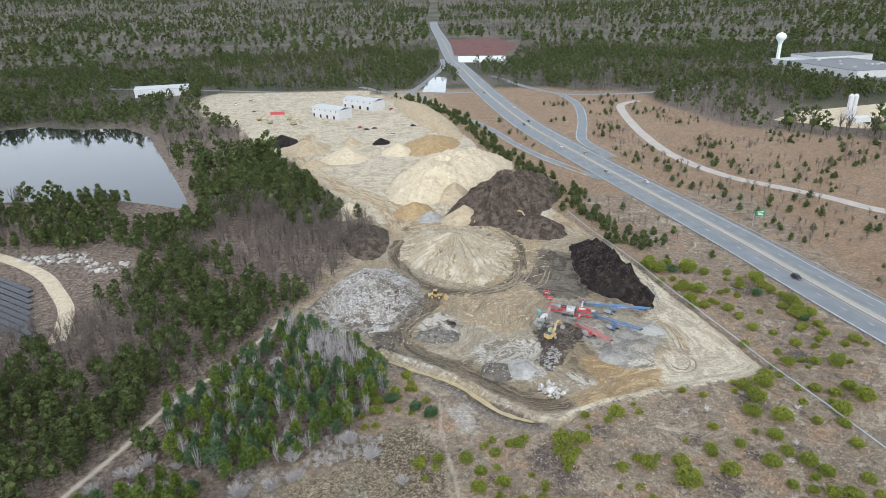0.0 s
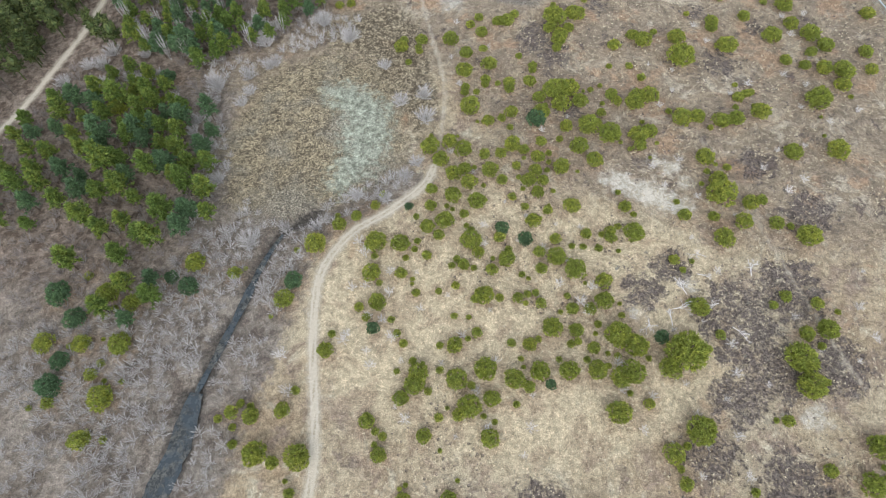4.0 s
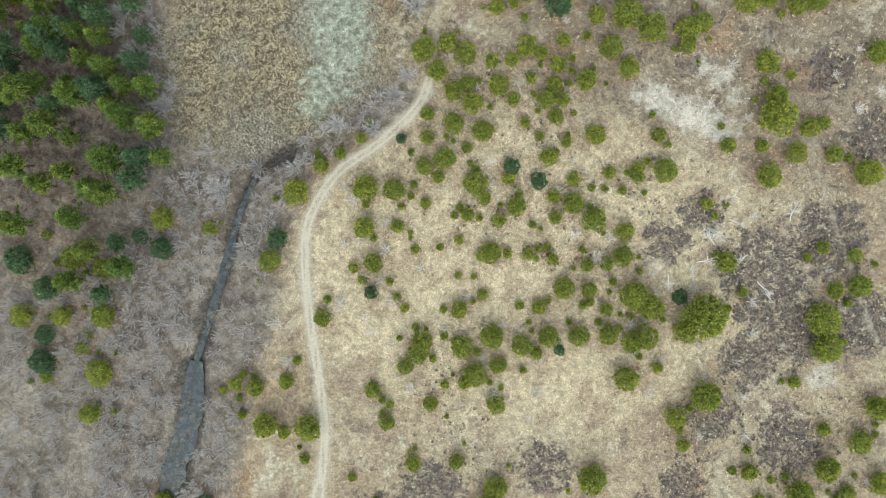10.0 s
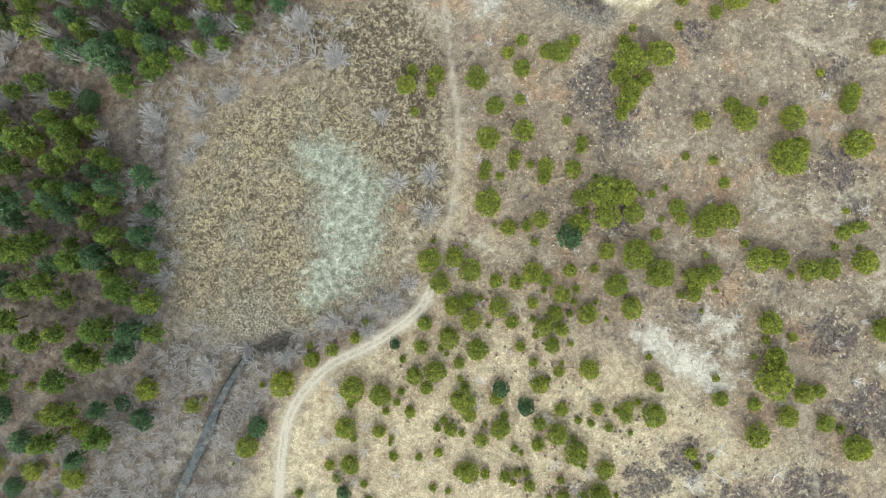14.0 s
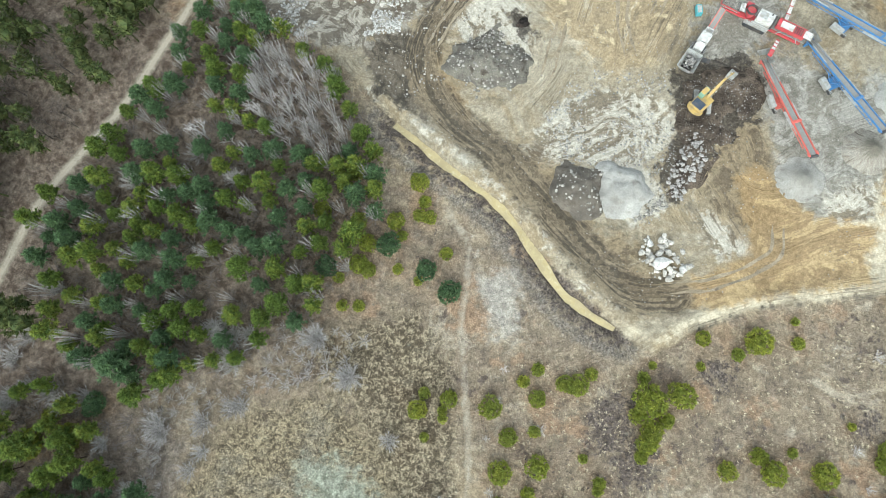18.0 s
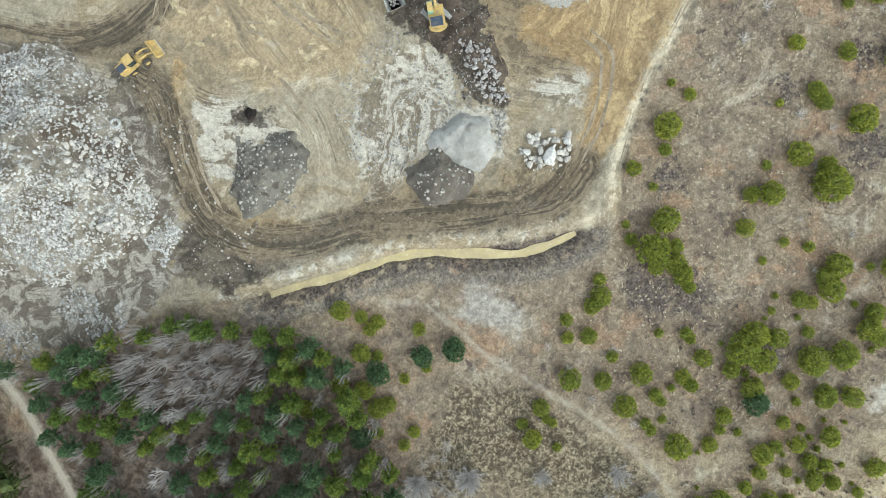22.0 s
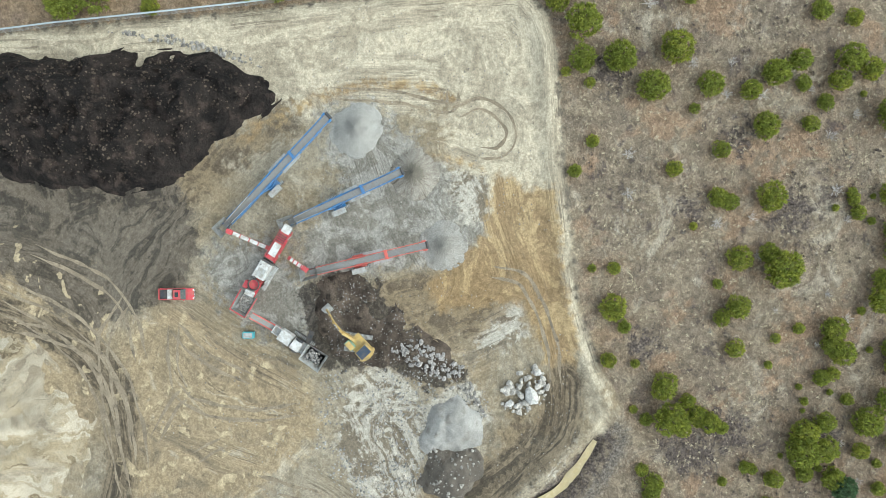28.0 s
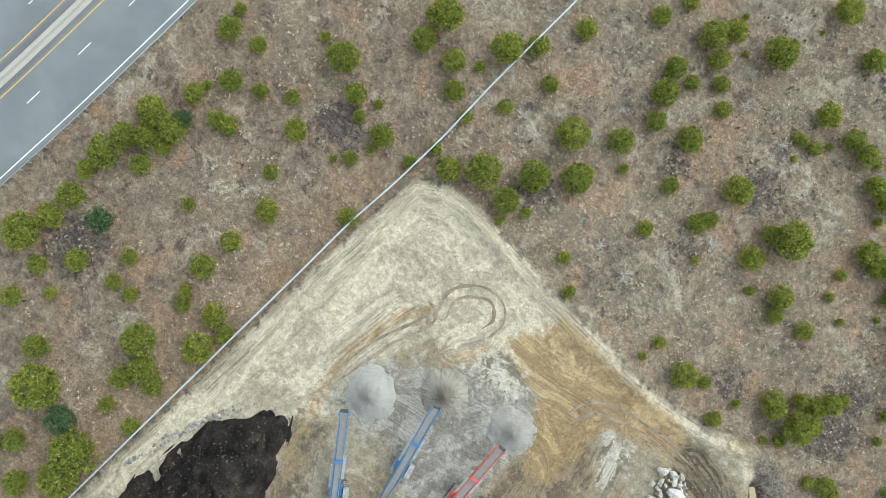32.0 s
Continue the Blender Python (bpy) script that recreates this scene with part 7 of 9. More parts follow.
for i, pts in enumerate(TRACKS):
    for off in (-0.95, 0.95):
        q = smooth(pts, 14)
        co = []
        for j, (x, y) in enumerate(q):
            a, b = q[max(j - 1, 0)], q[min(j + 1, len(q) - 1)]
            d = Vector((b[0] - a[0], b[1] - a[1])).normalized()
            w = 0.26 * (0.45 + 1.1 * lattice(x + off * 9, y, 1.6, i)) * min(1.0, (j + 0.3) / 5, (len(q) - 0.7 - j) / 5)
            sway = (lattice(x, y + off * 7, 3, 60 + i) - 0.5) * 0.5
            for e in (off + sway - w, off + sway + w):
                u, v = x - d.y * e, y + d.x * e
                co.append((u, v, ground_z(u, v) + 0.045))
        tagged(part("wheel_track", raw_mesh("wheel_track", co, [(2 * j, 2 * j + 2, 2 * j + 3, 2 * j + 1) for j in range(len(q) - 1)]), M_TRACK), "dark wheel track pressed into the sand", "track", kind="structure")

# ---- machines in the pit ----
M_YELLOW = paint("machine_yellow", (0.5, 0.36, 0.13), 0.5, dirt=0.65)
M_DARK = paint("dark_steel", (0.06, 0.065, 0.075), 0.5, 0.3, dirt=0.4)
M_NAVY = paint("dark_blue_cover", (0.035, 0.055, 0.09), 0.4, dirt=0.3)
M_RUBBER = paint("black_rubber", (0.03, 0.03, 0.032), 0.8, dirt=0.6)
M_BELT = paint("grey_conveyor_belt", (0.23, 0.238, 0.24), 0.8, dirt=0.4)
M_RED = paint("machine_red", (0.5, 0.06, 0.08), 0.5, dirt=0.5)
M_PINK_RED = paint("faded_red", (0.6, 0.13, 0.115), 0.5, dirt=0.35)
M_BLUE = paint("machine_blue", (0.05, 0.19, 0.43), 0.5, dirt=0.4)
M_WHITE = paint("machine_white", (0.58, 0.6, 0.6), 0.5, dirt=0.65)
M_GREY = paint("dusty_grey_steel", (0.4, 0.42, 0.42), 0.6, 0.2, dirt=0.5)
M_TEAL = paint("teal_cover", (0.08, 0.36, 0.42), 0.45, dirt=0.3)
M_GLASS = paint("tinted_glass", (0.03, 0.045, 0.05), 0.1, dirt=0.1)
M_GREEN_GLASS = paint("pale_green_cab", (0.25, 0.42, 0.33), 0.3, dirt=0.2)
M_CHROME = paint("chrome_trim", (0.6, 0.61, 0.62), 0.2, 0.9, dirt=0.15)
M_LAMP = paint("clear_lamp", (0.7, 0.7, 0.68), 0.15, dirt=0.05)
M_TAIL = paint("red_lamp", (0.35, 0.02, 0.02), 0.2, dirt=0.05)


def span_pose(a, b, z=0.0):
    """A pose at a whose x axis runs to b in plan."""
    return pose(a[0], a[1], z, 0, 0, math.degrees(math.atan2(b[1] - a[1], b[0] - a[0])))


def crawler(parent, cx, cy, l, w, h, name="track", shoes=16):
    """A crawler track with rounded ends and raised shoes."""
    bm = bmesh.new()
    prof = [(math.cos(t) * h / 2 + (l / 2 - h / 2) * (1 if math.cos(t) > 0 else -1), math.sin(t) * h / 2 + h / 2) for t in np.linspace(0, 2 * math.pi, 20, endpoint=False)]
    a = [bm.verts.new((cx + p, cy - w / 2, q)) for p, q in prof]
    b = [bm.verts.new((cx + p, cy + w / 2, q)) for p, q in prof]
    for i in range(20):
        bm.faces.new((a[i], a[(i + 1) % 20], b[(i + 1) % 20], b[i]))
    bm.faces.new(a[::-1])
    bm.faces.new(b)
    bmesh.ops.recalc_face_normals(bm, faces=bm.faces)
    tr = part(name, bm, M_DARK, parent)
    bm = bmesh.new()
    for i in range(shoes):
        box(bm, (cx - l / 2 + l * (i + 0.5) / shoes, cy, h + 0.02), (l / shoes * 0.62, w + 0.04, 0.06))
    part("shoe_row", bm, M_GREY, tr)
    return tr


def conveyor(a, b, z0, z1, paint_mat, label, tail=3.0, width=1.3, kind="stacker"):
    """A tracked stacking conveyor from its tail at a to its head at b."""
    L = math.hypot(b[0] - a[0], b[1] - a[1])
    gz = ground_z(*a)
    root = thing("conveyor", span_pose(a, b, gz), label, "conveyor", "stacking conveyors")
    slope = Matrix.Translation((0, 0, z0)) @ Matrix.Rotation(-math.atan2(z1 - z0, L), 4, "Y")
    S = math.hypot(L, z1 - z0)

    def sl(bm):
        bmesh.ops.transform(bm, matrix=slope, verts=bm.verts)
        return bm

    part("belt", sl(box(bmesh.new(), (S / 2, 0, 0.1), (S, width * 0.72, 0.08), 0, 0.02)), M_BELT, root)
    for s in (1, -1):
        bm = box(bmesh.new(), (S / 2, s * width / 2, 0.12), (S, 0.14, 0.34), 0, 0.02)
        box(bm, (S / 2, s * width / 2, -0.75), (S * 0.8, 0.1, 0.1))
        n = int(S / 1.3)
        for i in range(n):
            x = S * 0.1 + S * 0.8 * i / n
            tube(bm, (x, s * width / 2, -0.72), (x + S * 0.4 / n, s * width / 2, 0.0), 0.035, sides=5)
            tube(bm, (x + S * 0.4 / n, s * width / 2, 0.0), (x + S * 0.8 / n, s * width / 2, -0.72), 0.035, sides=5)
        part("side_frame", sl(bm), paint_mat, root)
        part("skirt", sl(box(bmesh.new(), (S * 0.14, s * (width / 2 - 0.16), 0.38), (S * 0.24, 0.05, 0.4), s * 1.5)), M_GREY, root)
    bm = bmesh.new()
    for i in range(int(S / 1.5)):
        box(bm, (0.8 + i * 1.5, 0, 0.02), (0.08, width, 0.06))
    part("roller_row", sl(bm), M_DARK, root)
    part("head_drum", sl(tubed((S, -width / 2, 0.05), (S, width / 2, 0.05), 0.28, sides=14)), M_DARK, root)
    bm = bmesh.new()
    lo = [bm.verts.new(v) for v in ((-0.9, -width * 0.45, 0.2), (1.2, -width * 0.4, 0.2), (1.2, width * 0.4, 0.2), (-0.9, width * 0.45, 0.2))]
    hi = [bm.verts.new(v) for v in ((-1.5, -width * 0.95, 1.15), (1.6, -width * 0.8, 0.95), (1.6, width * 0.8, 0.95), (-1.5, width * 0.95, 1.15))]
    for i in range(4):
        bm.faces.new((lo[i], lo[(i + 1) % 4], hi[(i + 1) % 4], hi[i]))
    bmesh.ops.solidify(bm, geom=bm.faces, thickness=0.08)
    part("feed_hopper", sl(bm), M_GREY, root)
    mid = L * 0.42
    zc = z0 + (z1 - z0) * 0.42
    for s in (1, -1):
        crawler(root, mid, s * 1.15, 3.4, 0.45, 0.7, shoes=12)
        part("leg", tubed((mid - 0.8, s * 0.95, 0.6), (mid + 1.6, s * 0.7, zc + 0.6), 0.1), paint_mat, root)
        part("brace", tubed((mid + 0.9, s * 0.95, 0.6), (mid - 1.8, s * 0.7, zc - 0.9), 0.08), paint_mat, root)
    for s, at in ((1, 0.55), (-1, 0.62)):
        part("side_platform", sl(box(bmesh.new(), (S * at, s * (width / 2 + 0.3), -0.1), (S * 0.16, 0.5, 0.06), 0, 0.01)), M_GREY, root)
        part("drive_box", sl(box(bmesh.new(), (S - 0.5, s * (width / 2 + 0.12), 0.12), (0.7, 0.24, 0.45), 0, 0.03)), paint_mat, root)
    part("fold_joint", sl(box(bmesh.new(), (S * 0.66, 0, 0.2), (0.5, width + 0.3, 0.5), 0, 0.03)), paint_mat, root)
    part("axle_frame", boxed((mid, 0, 0.75), (2.2, 2.2, 0.25)), paint_mat, root)
    part("engine_box", boxed((mid - 0.4, -1.65, 1.25), (2.4, 0.9, 1.0), 0, 0.06), M_GREY, root, "engine housing beside the track")
    part("tail_stand", boxed((0.2, 0, z0 / 2), (0.3, width * 0.9, z0 + 0.1)), paint_mat, root)
    return root


conveyor((44.0, 162.6), (65.1, 147.0), 0.9, 6.4, M_BLUE, "long blue stacking conveyor over a grey gravel cone")
conveyor((46.6, 151.6), (58.4, 133.6), 1.6, 5.6, M_BLUE, "blue stacking conveyor with grey walkways over a gravel cone")
conveyor((38.8, 146.6), (47.2, 127.4), 0.9, 4.6, M_PINK_RED, "faded red stacking conveyor over a grey gravel cone")


def transfer(a, b, z0, z1, label):
    L = math.hypot(b[0] - a[0], b[1] - a[1])
    root = thing("transfer_belt", span_pose(a, b, ground_z(*a)), label, "conveyor", "transfer belts")
    sl = Matrix.Translation((0, 0, z0)) @ Matrix.Rotation(-math.atan2(z1 - z0, L), 4, "Y")
    S = math.hypot(L, z1 - z0)
    for name, c, s, mat in (("belt_cover", (S * 0.5, 0, 0.22), (S * 0.72, 0.62, 0.16), M_WHITE), ("frame", (S / 2, 0, 0), (S, 0.66, 0.22), M_RED), ("head_guard", (S - 0.5, 0, 0.2), (1.1, 0.8, 0.5), M_RED)):
        bm = box(bmesh.new(), c, s, 0, 0.04)
        bmesh.ops.transform(bm, matrix=sl, verts=bm.verts)
        part(name, bm, mat, root)
    bm = bmesh.new()
    for i in range(3):
        box(bm, (S * (0.3 + 0.2 * i), 0, 0.32), (0.18, 0.68, 0.06))
    bmesh.ops.transform(bm, matrix=sl, verts=bm.verts)
    part("strap", bm, M_RED, root)
    part("stay", tubed((0.4, 0, 0.2), (0.4, 0, z0), 0.08), M_DARK, root)
    return root


transfer((41.6, 153.6), (43.5, 161.6), 1.9, 2.6, "red and white side belt feeding a blue conveyor")
transfer((40.8, 150.6), (39.2, 146.8), 1.9, 2.4, "red and white side belt feeding a red conveyor")


def hopper(bm, x0, x1, w0, w1, z0, z1, thick=0.1):
    lo = [bm.verts.new(v) for v in ((x0 + 0.5, -w0, z0), (x1 - 0.4, -w0, z0), (x1 - 0.4, w0, z0), (x0 + 0.5, w0, z0))]
    hi = [bm.verts.new(v) for v in ((x0, -w1, z1), (x1, -w1 * 0.9, z1), (x1, w1 * 0.9, z1), (x0, w1, z1))]
    for i in range(4):
        bm.faces.new((lo[i], lo[(i + 1) % 4], hi[(i + 1) % 4], hi[i]))
    bm.faces.new(lo[::-1])
    bmesh.ops.solidify(bm, geom=bm.faces, thickness=thick)
    return bm


# screening and cone-crushing plant, 17 m
plant = thing("screening_plant", span_pose((30.0, 157.2), (46.6, 150.9), ground_z(38, 154)), "red and white tracked crushing and screening plant", "crusher")
part("chassis", boxed((8.6, 0, 1.05), (15.5, 1.3, 0.5), 0, 0.05), M_RED, plant)
for s in (1, -1):
    crawler(plant, 7.6, s * 1.15, 4.4, 0.5, 0.95, shoes=14)
part("feed_hopper", hopper(bmesh.new(), 0.0, 3.8, 0.7, 1.55, 1.6, 3.1), M_GREY, plant, "dusty feed hopper with red rim")
joined("crushed_load", ROCKS[2], [(rng.uniform(0.5, 3.3), rng.uniform(-0.95, 0.95), rng.uniform(2.3, 2.6), rng.uniform(0.25, 0.55), rng.uniform(0, 6), 0.2) for _ in range(90)], M_STONE, "pale crushed stone in the hopper", "", plant)
part("feed_plate", boxed((1.9, 0, 2.15), (3.0, 2.0, 0.3), 0, 0.05), M_GREY, plant)
bm = bmesh.new()
for s in (1, -1):
    box(bm, (1.9, s * 1.52, 3.15), (3.9, 0.16, 0.16), s * 1.5)
box(bm, (-0.05, 0, 3.15), (0.16, 3.1, 0.16))
part("hopper_rim", bm, M_RED, plant)
part("feed_belt", boxed((4.0, 0, 2.3), (3.4, 0.9, 0.15), 0, 0.02), M_BELT, plant)
part("cover_plate", boxed((3.9, 0, 2.9), (0.9, 1.7, 0.12), 8, 0.03), M_WHITE, plant)
bm = tube(bmesh.new(), (5.6, 0.1, 1.6), (5.6, 0.1, 3.0), 0.75, 0.95, 20)
part("cone_crusher", bm, M_RED, plant)
bm = bmesh.new()
bmesh.ops.create_cone(bm, cap_ends=False, segments=22, radius1=0.95, radius2=1.0, depth=0.5, matrix=Matrix.Translation((5.6, 0.1, 3.2)))
bmesh.ops.solidify(bm, geom=bm.faces, thickness=0.12)
part("crusher_rim", bm, M_DARK, plant)
part("side_tank", boxed((4.9, 1.35, 2.3), (1.3, 0.8, 1.1), 0, 0.1), M_RED, plant)
part("engine_house", boxed((8.4, 0.1, 2.45), (3.0, 2.1, 1.7), 0, 0.1), M_WHITE, plant, "white engine housing")
part("radiator", boxed((10.1, 0.1, 2.4), (0.35, 2.2, 1.5), 0, 0.04), M_DARK, plant)
part("walkway", boxed((7.6, -1.45, 1.6), (4.6, 0.7, 0.08), 0, 0.01), M_GREY, plant)
bm = bmesh.new()
for i in range(6):
    tube(bm, (5.4 + i * 0.9, -1.78, 1.6), (5.4 + i * 0.9, -1.78, 2.7), 0.025, sides=6)
for z in (2.2, 2.7):
    tube(bm, (5.4, -1.78, z), (9.9, -1.78, z), 0.025, sides=6)
part("handrail", bm, M_WHITE, plant)
part("screen_box", boxed((13.4, 0, 2.9), (5.4, 1.5, 0.9), 0, 0.06), M_RED, plant, "red screen box")
for s in (1, -1):
    bm = bmesh.new()
    for i in range(5):
        box(bm, (11.0 + i * 1.2, s * 0.86, 3.0), (0.12, 0.16, 1.0))
    box(bm, (13.4, s * 0.9, 3.45), (5.4, 0.1, 0.12))
    part("screen_rib", bm, M_RED, plant)
    part("service_deck", boxed((8.2, s * 1.3, 2.1), (3.4, 0.5, 0.07), 0, 0.01), M_GREY, plant)
part("exhaust", tubed((9.3, 0.7, 3.2), (9.3, 0.7, 3.9), 0.09), M_DARK, plant)
part("roof_hatch", boxed((8.0, 0.1, 3.33), (1.5, 1.3, 0.08), 0, 0.02), M_GREY, plant)
part("screen_deck", boxed((12.6, 0, 3.4), (2.4, 1.3, 0.1), 0, 0.03), M_WHITE, plant)
part("screen_deck", boxed((16.6, 0, 3.4), (1.5, 1.5, 0.12), 0, 0.03), M_WHITE, plant)
bm = bmesh.new()
for i in range(4):
    box(bm, (14.2 + i * 0.38, 0, 3.42), (0.14, 1.5, 0.18))
part("screen_motor", bm, M_DARK, plant)
for s in (1, -1):
    part("screen_leg", tubed((11.5, s * 0.8, 1.2), (12.2, s * 0.8, 2.5), 0.1), M_GREY, plant)
    part("screen_leg", tubed((15.6, s * 0.8, 1.2), (15.0, s * 0.8, 2.5), 0.1), M_GREY, plant)
part("lower_belt", boxed((12.6, 0, 1.6), (8.6, 1.0, 0.16), 0, 0.02), M_BELT, plant)

# jaw crusher, 14 m: hopper end first
jaw = thing("jaw_crusher", span_pose((24.3, 141.6), (30.2, 155.2), ground_z(27, 148)), "white tracked jaw crusher with a rock-filled hopper", "crusher")
part("chassis", boxed((6.2, 0, 1.0), (10.5, 1.2, 0.5), 0, 0.05), M_GREY, jaw)
for s in (1, -1):
    crawler(jaw, 4.9, s * 1.2, 4.2, 0.5, 0.95, shoes=14)
part("feed_hopper", hopper(bmesh.new(), -0.4, 3.6, 0.9, 1.7, 2.2, 3.9, 0.14), M_WHITE, jaw, "dusty white feed hopper")
load = [(rng.uniform(0.5, 3.0), rng.uniform(-0.9, 0.9), rng.uniform(2.9, 3.3), rng.uniform(0.3, 0.7), rng.uniform(0, 6), 0.2) for _ in range(46)]
joined("rock_load", ROCKS[3], load, M_DARK_STONE, "dark broken rock in the hopper", "", jaw)
part("grizzly_bars", box(box(box(box(bmesh.new(), (3.9, -0.5, 3.3), (1.2, 0.1, 0.3)), (3.9, -0.17, 3.3), (1.2, 0.1, 0.3)), (3.9, 0.17, 3.3), (1.2, 0.1, 0.3)), (3.9, 0.5, 3.3), (1.2, 0.1, 0.3)), M_GREY, jaw)
part("jaw_box", boxed((5.2, 0, 2.9), (1.7, 1.7, 1.7), 0, 0.1), M_WHITE, jaw)
for s in (1, -1):
    part("flywheel", tubed((5.2, s * 0.9, 3.1), (5.2, s * 1.15, 3.1), 0.7, sides=20), M_DARK, jaw)
part("engine_house", boxed((7.5, 0, 2.4), (2.4, 2.0, 1.6), 0, 0.12), M_WHITE, jaw, "white engine housing")
part("roof_panel", boxed((7.3, 0, 3.27), (1.7, 1.5, 0.1), 0, 0.03), M_WHITE, jaw)
part("side_conveyor", boxed((4.2, -2.1, 1.9), (0.9, 2.2, 0.2), 12, 0.03), M_DARK, jaw)
part("frame_panel", boxed((9.4, 0, 2.1), (1.3, 1.3, 0.2), 0, 0.03), M_GREY, jaw)
bm = bmesh.new()
for s in (1, -1):
    box(bm, (9.4, s * 0.66, 2.35), (1.5, 0.12, 0.4))
box(bm, (8.7, 0, 2.4), (0.12, 1.4, 0.4))
box(bm, (10.1, 0, 2.4), (0.12, 1.4, 0.4))
part("magnet_frame", bm, M_WHITE, jaw)
bm = box(bmesh.new(), (2.6, 0, 0.12), (5.4, 0.85, 0.1))
bmesh.ops.transform(bm, matrix=pose(9.4, 0, 1.5, 0, -18, 0), verts=bm.verts)
part("main_belt", bm, M_BELT, jaw)
for s in (1, -1):
    bm = box(bmesh.new(), (2.6, s * 0.52, 0.1), (5.5, 0.14, 0.34), 0, 0.02)
    bmesh.ops.transform(bm, matrix=pose(9.4, 0, 1.5, 0, -18, 0), verts=bm.verts)
    part("belt_frame", bm, M_PINK_RED, jaw)


def excavator(at, aim, label, swing=0.0, reach=1.0):
    """A crawler excavator at a place, its arm towards aim."""
    root = thing("excavator", span_pose(at, aim, at[2]), label, "excavator", "excavators")
    tr = Matrix.Rotation(radians(swing), 4, "Z")
    for s in (1, -1):
        t = crawler(root, 0, 0, 4.6, 0.75, 1.0, shoes=22)
        t.matrix_basis = tr @ Matrix.Translation((0, s * 1.25, 0))
    part("turntable", tubed((0, 0, 0.7), (0, 0, 1.25), 0.75, sides=24), M_DARK, root)
    part("deck", boxed((-0.7, 0, 1.4), (4.2, 2.7, 0.35), 0, 0.06), M_YELLOW, root)
    part("engine_cover", boxed((-1.75, 0, 2.05), (1.9, 2.6, 1.0), 0, 0.1), M_YELLOW, root)
    part("hood_top", boxed((-1.7, 0.1, 2.58), (1.6, 2.1, 0.07), 0, 0.02), M_NAVY, root, "dark blue engine hood")
    bm = bmesh.new()
    for i in range(9):
        a = radians(-60 + i * 15)
        box(bm, (-1.95 - math.cos(a) * 0.95, math.sin(a) * 1.45, 1.75), (0.5, 0.55, 1.15), math.degrees(-a), 0.05)
    part("counterweight", bm, M_YELLOW, root)
    cab = part("cab", boxed((0.75, 0.9, 2.35), (1.7, 0.95, 1.6), 0, 0.1), M_GREEN_GLASS, root, "pale green-tinted cab")
    part("roof", boxed((0.7, 0.9, 3.18), (1.5, 0.9, 0.08), 0, 0.03), M_YELLOW, cab)
    part("window", boxed((1.61, 0.9, 2.5), (0.03, 0.8, 1.0), 0, 0), M_GLASS, cab)
    r = reach
    k0, k1, k2, k3 = Vector((0.9, -0.1, 1.9)), Vector((3.3 * r, -0.1, 4.7)), Vector((5.6 * r, -0.1, 4.2)), Vector((7.9 * r, -0.1, 1.5))

    def limb(p, q, w, h0, h1):
        bm = bmesh.new()
        d = (q - p).normalized()
        u = Vector((-d.z, 0, d.x))
        vs = []
        for c, h in ((p, h0), ((p + q) / 2, max(h0, h1) * 1.12), (q, h1)):
            vs.append([bm.verts.new(c + u * a * h / 2 + Vector((0, b * w / 2, 0))) for a, b in ((1, 1), (1, -1), (-1, -1), (-1, 1))])
        for a, b in zip(vs, vs[1:]):
            for i in range(4):
                bm.faces.new((a[i], a[(i + 1) % 4], b[(i + 1) % 4], b[i]))
        bm.faces.new(vs[0])
        bm.faces.new(vs[-1][::-1])
        bmesh.ops.recalc_face_normals(bm, faces=bm.faces)
        return bm

    part("boom", limb(k0, k1, 0.42, 0.6, 0.75), M_YELLOW, root)
    part("boom", limb(k1, k2, 0.36, 0.72, 0.45), M_YELLOW, root)
    part("stick", limb(k2 + Vector((-0.5, 0, 0.4)), k3, 0.28, 0.6, 0.32), M_YELLOW, root)
    for s in (0.38, -0.38):
        part("boom_cylinder", tubed((1.5, s - 0.1, 1.7), k1 + Vector((-0.3, s, -0.3)), 0.09), M_CHROME, root)
    part("stick_cylinder", tubed(k1 + Vector((0.5, 0, 0.55)), k2 + Vector((-0.4, 0, 0.65)), 0.09), M_CHROME, root)
    part("bucket_cylinder", tubed(k2 + Vector((0.1, 0, 0.5)), k3 + Vector((-0.2, 0, 0.55)), 0.07), M_CHROME, root)
    bm = bmesh.new()
    prof = [(0.1, 0.2), (0.6, -0.15), (0.75, -0.75), (0.3, -1.2), (-0.45, -1.25), (-0.6, -1.05), (0.15, -0.95), (0.3, -0.6), (0.15, -0.2)]
    w = 0.7
    a = [bm.verts.new((k3.x + p, -0.1 - w, k3.z + q)) for p, q in prof]
    b = [bm.verts.new((k3.x + p, -0.1 + w, k3.z + q)) for p, q in prof]
    for i in range(len(prof)):
        j = (i + 1) % len(prof)
        bm.faces.new((a[i], a[j], b[j], b[i]))
    for i in range(5):
        box(bm, (k3.x - 0.68, -0.1 - 0.56 + i * 0.28, k3.z - 1.17), (0.3, 0.12, 0.08))
    for s in (-w, w):
        box(bm, (k3.x + 0.15, -0.1 + s, k3.z - 0.65), (0.9, 0.05, 0.95), 0, 0.02)
    bmesh.ops.recalc_face_normals(bm, faces=bm.faces)
    part("bucket", bm, M_GREY, root)
    return root


excavator((28.4, 136.2, ground_z(28.4, 136.2) + 0.75), (35.2, 145.3), "yellow crawler excavator digging in dark soil", 38)
excavator((22.8, 262, ground_z(22.8, 262) + 0.2), (32, 256), "yellow crawler excavator below a dark soil heap", 20)


